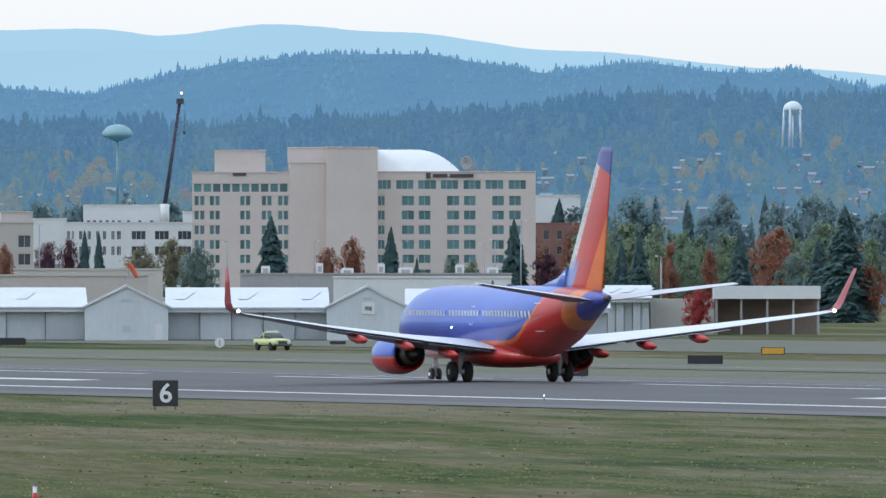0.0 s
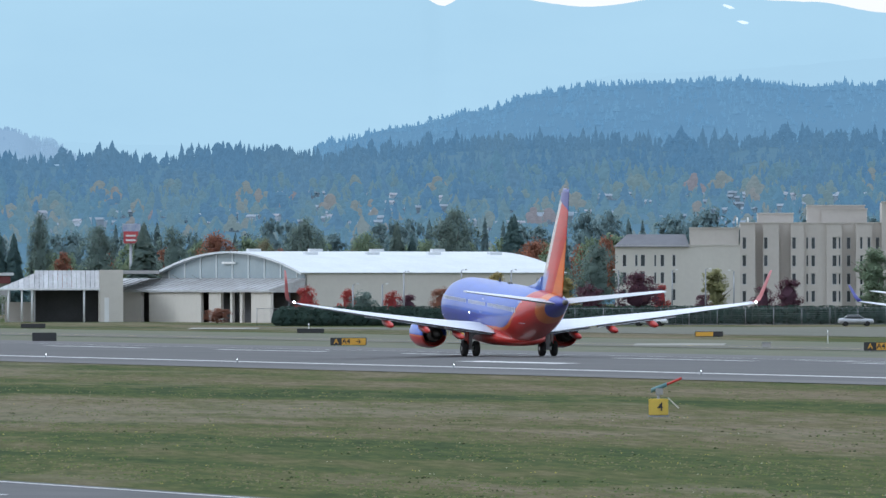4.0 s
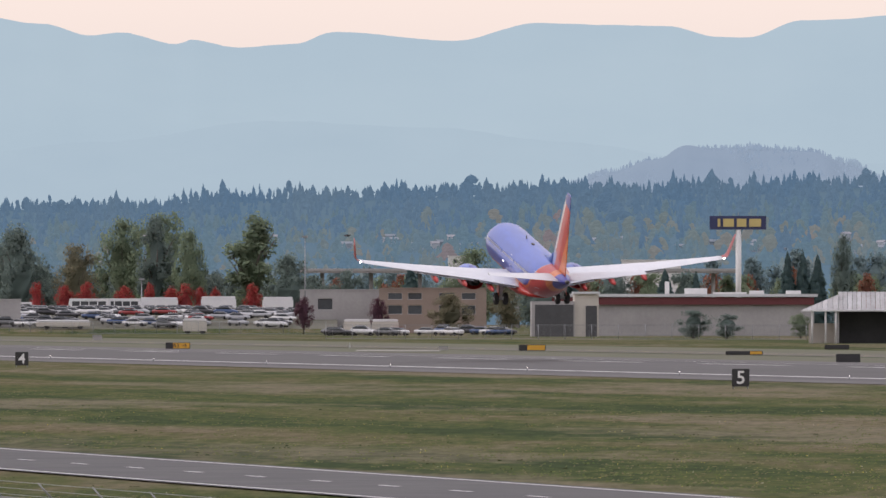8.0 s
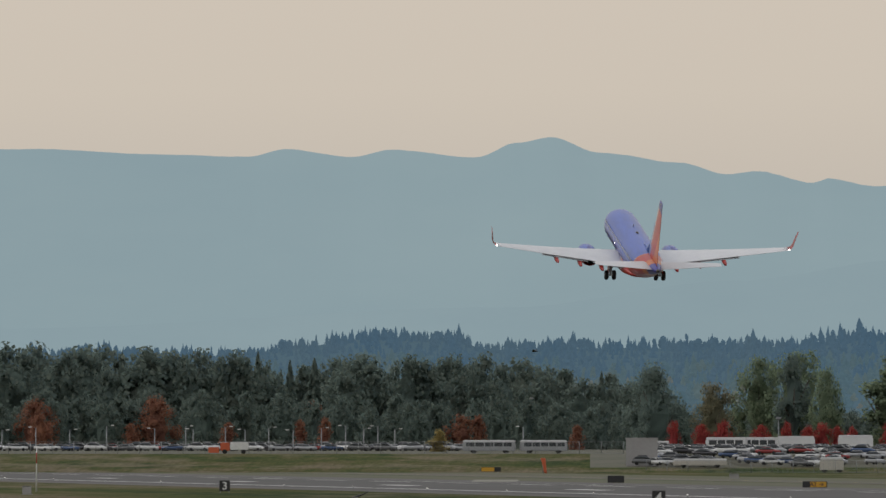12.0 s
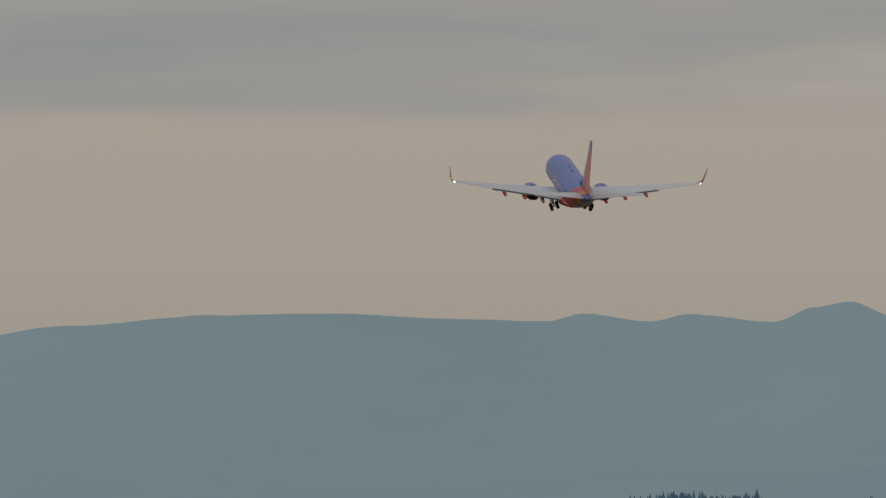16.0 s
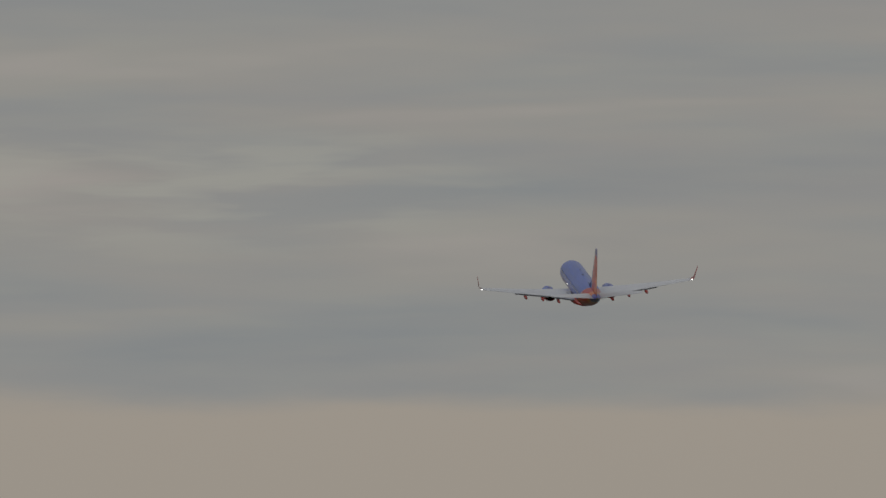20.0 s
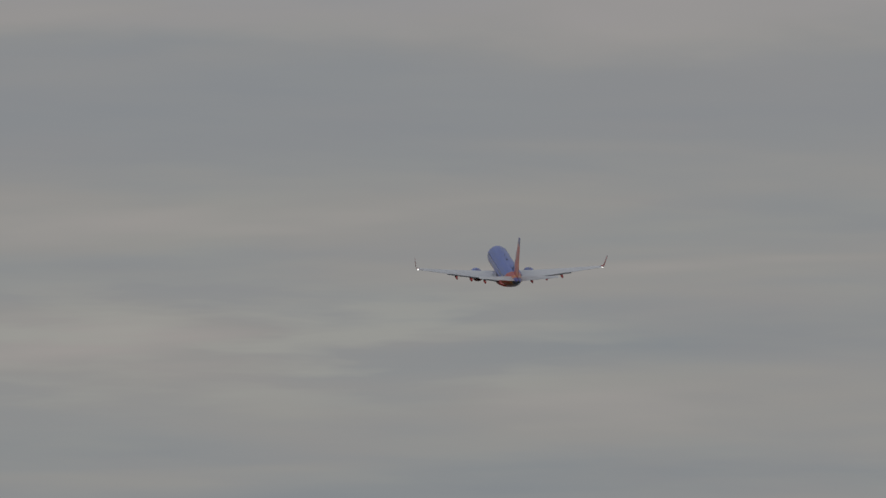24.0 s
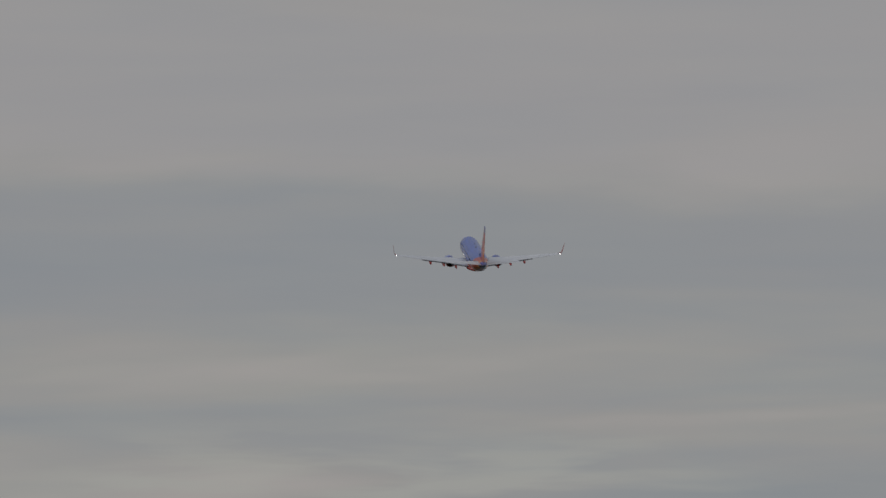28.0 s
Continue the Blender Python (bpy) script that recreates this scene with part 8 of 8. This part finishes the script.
def wheels(g, xs, ys, r=0.33, w=0.22, me_cache={}):
    key = (r, w)
    if key not in me_cache:
        bm = bmesh.new()
        add_loft(bm, [ring((x * w, 0, 0), r * k, r * k, 12, "x") for x, k in ((-0.5, 0.6), (-0.5, 0.92), (-0.3, 1.0), (0.3, 1.0), (0.5, 0.92), (0.5, 0.6))])
        me_cache[key] = bpy.data.meshes.new("wheel")
        tidy(bm).to_mesh(me_cache[key])
        bm.free()
        me_cache[key].materials.append(M_TYRE_CAR)
    for x in xs:
        for y in ys:
            again("wheel", me_cache[key], g, Matrix.Translation((x, y, r)))


def car_kit(paint, tall=False):
    """A car along y, nose towards -y: a rounded body and a glazed cabin."""
    g = empty("car", Matrix.Translation((0, 0, -50)), "", "car")
    h = 0.25 if tall else 0.0
    part("body", lofted([ring((0, y, z), w, hh, 16, "y", 3.2) for y, w, z, hh in ((-2.2, 0.6, 0.58, 0.18), (-2.05, 0.82, 0.6, 0.28), (-1.2, 0.88, 0.62 + h / 3, 0.34 + h / 3), (0.8, 0.9, 0.64 + h / 3, 0.36 + h / 3), (1.9, 0.86, 0.66 + h / 3, 0.36 + h / 3), (2.2, 0.7, 0.66, 0.26))]), paint, g)
    part("cabin", lofted([ring((0, y, z), w, hh, 14, "y", 3.0) for y, w, z, hh in ((-1.0, 0.7, 0.98 + h / 2, 0.06), (-0.4, 0.74, 1.12 + h, 0.24 + h / 3), (0.9, 0.74, 1.14 + h, 0.26 + h / 3), (1.75 if tall else 1.5, 0.68, 1.0 + h, 0.1))]), M_CARGLASS, g)
    part("roof_panel", lofted([ring((0, y, 1.37 + h * 1.33), w, 0.04, 12, "y", 3.0) for y, w in ((-0.45, 0.5), (-0.2, 0.62), (0.8, 0.62), (1.1, 0.5))]), paint, g)
    wheels(g, (-0.78, 0.78), (-1.35, 1.35))
    return g


def car_park():
    rnd = random.Random(31)
    names = ("white", "silver", "grey", "black", "dark red", "dark blue")
    kits = {}
    lots = [(rnd.uniform(-3470, -2950), 2450 + 17 * k + rnd.uniform(-3, 3)) for k in range(7) for j in range(14)]
    lots += [(-4900 + 15.5 * k + rnd.uniform(-4, 4), 2740 + 22 * (k % 3) + rnd.uniform(-2, 2)) for k in range(76)]
    lots += [(rnd.uniform(-2890, -2560), rnd.uniform(2300, 2380)) for k in range(22)]
    lots += [(rnd.uniform(-3480, -2960), 2446 + 15 * (k % 6) + rnd.uniform(-3, 3)) for k in range(62)]
    for i, (u, d) in enumerate(lots):
        c, tall = rnd.choice((0, 0, 0, 0, 0, 0, 1, 1, 1, 1, 2, 2, 3, 3, 4, 5)), rnd.random() < 0.3
        if (c, tall) not in kits:
            kits[c, tall] = car_kit(CAR_PAINTS[c], tall)
            kits[c, tall]["label"] = "parked %s %s" % (names[c], "van in the car park" if tall else "saloon car in the car park")
            kits[c, tall]["group"] = "parked cars"
            ob = kits[c, tall]
            ob.matrix_basis = spot(u, d, ground_level(u, d)) @ Matrix.Rotation(radians(rnd.choice((70, 80, 90, 250, 260, 40))), 4, "Z")
        else:
            copy_thing(kits[c, tall], spot(u, d, ground_level(u, d)) @ Matrix.Rotation(radians(rnd.choice((70, 80, 90, 250, 260, 40))), 4, "Z"))
    for u, d, c, tall, turn in ((-905, 1742, 0, False, 78), (-540, 1743, 1, False, 96), (-404, 1740, 0, True, 88)):
        ob = copy_thing(kits[c, tall], spot(u, d) @ Matrix.Rotation(radians(turn), 4, "Z"))
        tagged(ob, "parked %s car before the fence" % names[c], "car", "cars by the fence")


car_park()


M_BUSWHITE = surface("white_coach_paint", (0.74, 0.74, 0.74), (0.66, 0.66, 0.67), rough=0.35, size=3, bump=0.0)
M_BUSGREY = surface("grey_coach_paint", (0.36, 0.37, 0.38), (0.30, 0.31, 0.32), rough=0.4, size=3, bump=0.0)


def bus(u, d, length, h, paint, label, turn=90, stripe=True):
    g = empty("bus", spot(u, d, ground_level(u, d)) @ Matrix.Rotation(radians(turn), 4, "Z"), label, "bus")
    part("body", box(-1.25, 1.25, -length / 2, length / 2, 0.4, h - 0.42, 0.12), paint, g)
    part("roof", box(-1.18, 1.18, -length / 2 + 0.05, length / 2 - 0.05, h - 0.42, h, 0.15), M_BUSWHITE, g)
    n = int(length / 1.6)
    for s in (-1, 1):
        for k in range(n):
            y = -length / 2 + 0.5 + (length - 1) * k / n
            if stripe:
                part("window", box(s * 1.25 - 0.02, s * 1.25 + 0.02, y, y + (length - 1) / n - 0.18, h * 0.52, h * 0.82), M_CARGLASS, g)
    wheels(g, (-1.05, 1.05), (-length * 0.32, length * 0.3), 0.48, 0.3)
    return g


for u, d, length, h, turn in ((-3738, 2560, 9.6, 2.4, 84), (-3642, 2560, 8.6, 2.4, 95), (-3445, 2600, 5.5, 2.2, 90), (-3318, 2580, 7.5, 2.9, 80), (-3260, 2585, 7.0, 2.9, 85), (-3195, 2590, 7.0, 3.1, 90), (-3090, 2580, 6.5, 3.3, 90), (-2985, 2570, 5.5, 3.2, 95)):
    bus(u, d, length, h, M_BUSGREY if u < -3600 else M_BUSWHITE, "parked white-roofed coach beside the car park", turn, stripe=h < 3.0)
for u, d, length, h in ((-2845, 2330, 4.5, 2.7), (-2795, 2335, 4.5, 2.7), (-3365, 2440, 9.5, 1.6), (-3132, 2420, 4.2, 2.7)):
    bus(u, d, length, h, M_CREAM, "parked pale box van in the car park", 90, stripe=False)


def airport_pickup():
    d = 1165
    g = empty("pickup_truck", spot(482, d) @ Matrix.Rotation(radians(24), 4, "Z") @ Matrix.Scale(0.9, 4), "lime-yellow airport pickup truck with a roof light bar", "truck")
    lime = surface("lime_yellow_paint", (0.60, 0.64, 0.27), (0.53, 0.57, 0.22), rough=0.3, size=1.5, bump=0.0)
    part("body", lofted([ring((0, y, z), w, hh, 16, "y", 4.0) for y, w, z, hh in ((-2.35, 0.75, 0.72, 0.24), (-2.2, 0.9, 0.74, 0.32), (-0.9, 0.95, 0.78, 0.36), (1.0, 0.95, 0.78, 0.36), (2.3, 0.93, 0.80, 0.34))]), lime, g)
    part("cab", lofted([ring((0, y, z), w, hh, 14, "y", 4.0) for y, w, z, hh in ((-1.0, 0.8, 1.12, 0.05), (-0.45, 0.82, 1.36, 0.28), (0.7, 0.82, 1.36, 0.28), (0.9, 0.8, 1.2, 0.1))]), M_CARGLASS, g)
    part("roof", box(-0.74, 0.74, -0.45, 0.72, 1.6, 1.68, 0.03), lime, g)
    for s in (-1, 1):
        part("door_pillar", box(s * 0.82 - 0.03, s * 0.82 + 0.03, 0.05, 0.16, 1.1, 1.62), lime, g)
        part("head_lamp", box(s * 0.65 - 0.18, s * 0.65 + 0.18, -2.37, -2.3, 0.72, 0.9), M_SIGNWHITE, g)
    part("grille", box(-0.45, 0.45, -2.39, -2.32, 0.62, 0.88), M_DARKSTEEL, g)
    part("bumper", box(-0.92, 0.92, -2.45, -2.3, 0.42, 0.58, 0.03), M_DARKSTEEL, g)
    part("light_bar", box(-0.6, 0.6, -0.1, 0.15, 1.69, 1.82, 0.03), M_SIGNWHITE, g)
    part("load_bed", box(-0.8, 0.8, 1.0, 2.25, 1.1, 1.16), M_DARKSTEEL, g)
    wheels(g, (-0.82, 0.82), (-1.5, 1.45), 0.4, 0.26)


airport_pickup()


def construction_truck():
    d = 2480
    g = empty("works_truck", spot(-4190, d, ground_level(-4190, d)) @ Matrix.Rotation(radians(90), 4, "Z"), "small orange works truck with a white box", "truck")
    part("box_body", box(-1.0, 1.0, -2.6, 0.6, 0.7, 2.1, 0.06), M_SIGNWHITE, g)
    part("cab", box(-0.95, 0.95, 0.7, 2.4, 0.5, 2.0, 0.15), M_ORANGE, g)
    part("windscreen", box(-0.8, 0.8, 2.38, 2.42, 1.2, 1.8), M_CARGLASS, g)
    part("barrier_panel", box(-1.2, -1.15, 2.6, 4.5, 0.2, 1.2), M_ORANGE, g)
    wheels(g, (-0.85, 0.85), (-1.7, 1.6), 0.42, 0.28)


construction_truck()


# ---- the parked jet ----
def parked_jet():
    d = 1655
    s = 0.84
    g = empty("parked_airliner", spot(-327, d) @ Matrix.Rotation(radians(-33), 4, "Z") @ Matrix.Scale(s, 4), "white airliner with a blue and gold tail parked by the hangars", "airplane")
    part("fuselage", lofted([ring((0, y, (lo + hi) / 2), w, (hi - lo) / 2, 24, "y", 2.08) for y, w, lo, hi in BODY]), M_WHITE, g)
    tail_m, t, b, x, y, z = paint_base("blue_tail_with_gold_lines")
    rings_ = node(t, "ShaderNodeTexWave", {"Vector": node(t, "ShaderNodeTexCoord").outputs["Object"], "Scale": 0.75, "Distortion": 1.5}, wave_type="BANDS", bands_direction="DIAGONAL").outputs["Fac"]
    gold = mix(t, over(t, rings_, 0.62, 0.08), (0.33, 0.33, 0.36), (0.50, 0.42, 0.26))
    away = calc(t, "SQRT", calc(t, "ADD", calc(t, "POWER", calc(t, "ADD", y, 10.2), 2.0), calc(t, "POWER", calc(t, "SUBTRACT", z, 4.6), 2.0)))
    colour = mix(t, over(t, away, 3.7, 0.12), gold, (0.030, 0.075, 0.26))
    t.links.new(colour, b.inputs["Base Color"])
    fin = bmesh.new()
    add_loft(fin, [[(q[2], q[1], z) for q in foil(0, a, c, 0, th)] for z, a, c, th in ((4.7, -7.9, -15.0, 0.09), (6.2, -9.75, -15.35, 0.09), (9.0, -11.95, -15.95, 0.085), (12.5, -14.7, -16.6, 0.07))])
    part("fin", tidy(fin), tail_m, g, "blue tail fin with gold globe lines")
    for side in (-1, 1):
        wing = part("wing", lofted([foil(side * x, a, c, z, th) for x, a, c, z, th in ((0.9, 5.35, -3.0, 1.72, 0.13), (5.6, 2.85, -2.55, 2.24, 0.115), (16.9, -3.2, -4.7, 3.80, 0.09))]), M_WING, g)
        part("winglet", lofted([[(side * (x + q[2]), q[1], z) for q in foil(0, a, c, 0, 0.07)] for x, z, a, c in ((16.95, 3.8, -3.2, -4.7), (17.42, 4.4, -3.8, -4.95), (17.86, 6.15, -5.25, -5.8))]), M_BLUEPAINT, wing)
        part("tailplane", lofted([foil(side * x, a, c, z, 0.095) for x, a, c, z in ((0.35, -10.9, -14.95, 4.42), (7.2, -15.1, -16.45, 5.31))]), M_WING, g)
        eng = part("engine", lofted([ring((side * 4.85, y, 1.42), r, r * 0.96, 20, "y") for y, r in ((6.1, 0.82), (6.28, 0.92), (5.2, 1.08), (4.0, 1.07), (2.55, 0.88))]), M_BLUEPAINT, g)
        part("exhaust_nozzle", lofted([ring((side * 4.85, y, 1.45), r, r, 14, "y") for y, r in ((2.9, 0.6), (1.9, 0.44), (1.2, 0.05))]), M_SOOT, eng)
        part("landing_gear", lofted([ring((side * 2.86, 0, z), 0.13, 0.13, 8, "z") for z in (0.4, 1.6)]), M_STEEL, g)
        for k in (-0.4, 0.4):
            part("wheel", lofted([ring((side * 2.86 + k + o, 0, 0.55), r, r, 14, "x") for o, r in ((-0.2, 0.4), (-0.15, 0.55), (0.15, 0.55), (0.2, 0.4))]), M_TYRE, g)
    part("nose_gear", lofted([ring((0, 12.6, z), 0.1, 0.1, 8, "z") for z in (0.0, 1.5)]), M_STEEL, g)
    me = bpy.data.meshes.new("parked_cabin_window")
    bm = box(-0.02, 0.02, -0.12, 0.12, -0.17, 0.17)
    bm.to_mesh(me)
    bm.free()
    me.materials.append(M_GLASS)
    for side in (-1, 1):
        for k in range(38):
            again("cabin_window", me, g, Matrix.Translation((side * 1.83, 11.4 - 0.508 * k, 3.66)))


parked_jet()


# ---- birds ----
M_FEATHER = surface("black_feathers", (0.018, 0.018, 0.02), (0.03, 0.03, 0.033), rough=0.7, size=0.2, bump=0.05)


M_PALEFEATHER = surface("pale_grey_feathers", (0.42, 0.42, 0.43), (0.34, 0.34, 0.35), rough=0.7, size=0.2, bump=0.05)


def bird(label, feathers):
    g = empty("bird", Matrix.Translation((60, 400, 20)), label, "bird")
    part("body", lofted([ring((0, y * 0.55, 0), r * 0.55, r * 0.55, 10, "y") for y, r in ((0.15, 0.006), (0.13, 0.022), (0.08, 0.032), (0.0, 0.048), (-0.09, 0.032), (-0.14, 0.02), (-0.21, 0.028))]), feathers, g)
    wings_ = []
    for s in (-1, 1):
        bm = bmesh.new()
        add_loft(bm, [[(s * x, a, 0.008), (s * x, c, 0.003), (s * x, c, 0.0), (s * x, a, 0.0)] for x, a, c in ((0.01, 0.045, -0.035), (0.08, 0.05, -0.03), (0.14, 0.017, -0.034), (0.18, -0.028, -0.045))], smooth=False)
        wings_.append(part("wing", tidy(bm), feathers, g))
    return g, wings_


birds = [bird("black bird in flight over the airfield", M_FEATHER), bird("small pale bird in flight over the airfield", M_PALEFEATHER)]


# ---- what moves ----
BIRD_A = [(0, -2960, 420, 350), (4, -2800, 408, 365), (7, -2660, 395, 380), (8, -2863, 380, 390), (9.5, -3170, 364, 400), (10.5, -3365, 350, 410), (11, -3461, 343, 415), (11.5, -3558, 341, 420), (12, -3658, 340, 425), (12.5, -3762, 342, 430), (15, -4300, 350, 450), (20, -5400, 360, 500), (28, -7200, 380, 560)]
BIRD_B = [(0, -2400, 300, 600), (9, -3330, 390, 620), (11, -3552, 411, 630), (12.5, -3720, 430, 640), (20, -4600, 470, 700), (28, -5600, 480, 760)]
def motions():
    walk(airplane, [(t, pose(x, y, z, pitch, bank, yaw)) for t, x, y, z, pitch, bank, yaw in FLIGHT])
    # the wings bend upwards under load
    for wing, side in zip(plane_wings, (-1, 1)):
        root = Matrix.Translation((side * 1.9, 0, 1.8))
        walk(wing, [(t, root @ Matrix.Rotation(-side * radians(a), 4, "Y") @ root.inverted()) for t, a in ((0, 0), (3, 0.4), (4.5, 1.15), (6.5, 2.7), (12, 2.75), (28, 2.75))])
    # the legs fold after the climb has begun: the main ones inwards, the nose one forwards
    for leg, side in zip(main_legs, (-1, 1)):
        at = leg.matrix_basis.translation.copy()
        rows = ((0, 0, 0), (4.5, 0, 0), (6.2, 0, 0.38), (15.2, 0, 0.38), (15.7, 0.10, 0.35), (16.2, 0.35, 0.25), (17.0, 0.65, 0.1), (18.0, 0.92, 0), (18.6, 1.0, 0), (28, 1.0, 0))
        walk(leg, [(t, Matrix.Translation(at - Vector((0, 0, drop))) @ Matrix.Rotation(side * radians(84) * s, 4, "Y")) for t, s, drop in rows])
    at = nose_leg.matrix_basis.translation.copy()
    walk(nose_leg, [(t, Matrix.Translation(at) @ Matrix.Rotation(radians(88) * s, 4, "X")) for t, s in ((0, 0), (15.2, 0), (16.0, 0.45), (17.0, 0.9), (17.6, 1.0), (28, 1.0))])
    # two birds cross the view, beating their wings
    for (ob, beat), course in zip(birds, (BIRD_A, BIRD_B)):
        walk(ob, [(t, spot(u, d, rise(v, d)) @ Matrix.Rotation(radians(75), 4, "Z")) for t, u, v, d in course])
        for wing, side in zip(beat, (-1, 1)):
            walk(wing, [(k * 0.1, Matrix.Rotation(-side * radians(28 * math.sin(k * 0.1 * 6.283 * 2.7)), 4, "Y")) for k in range(281)])


motions()
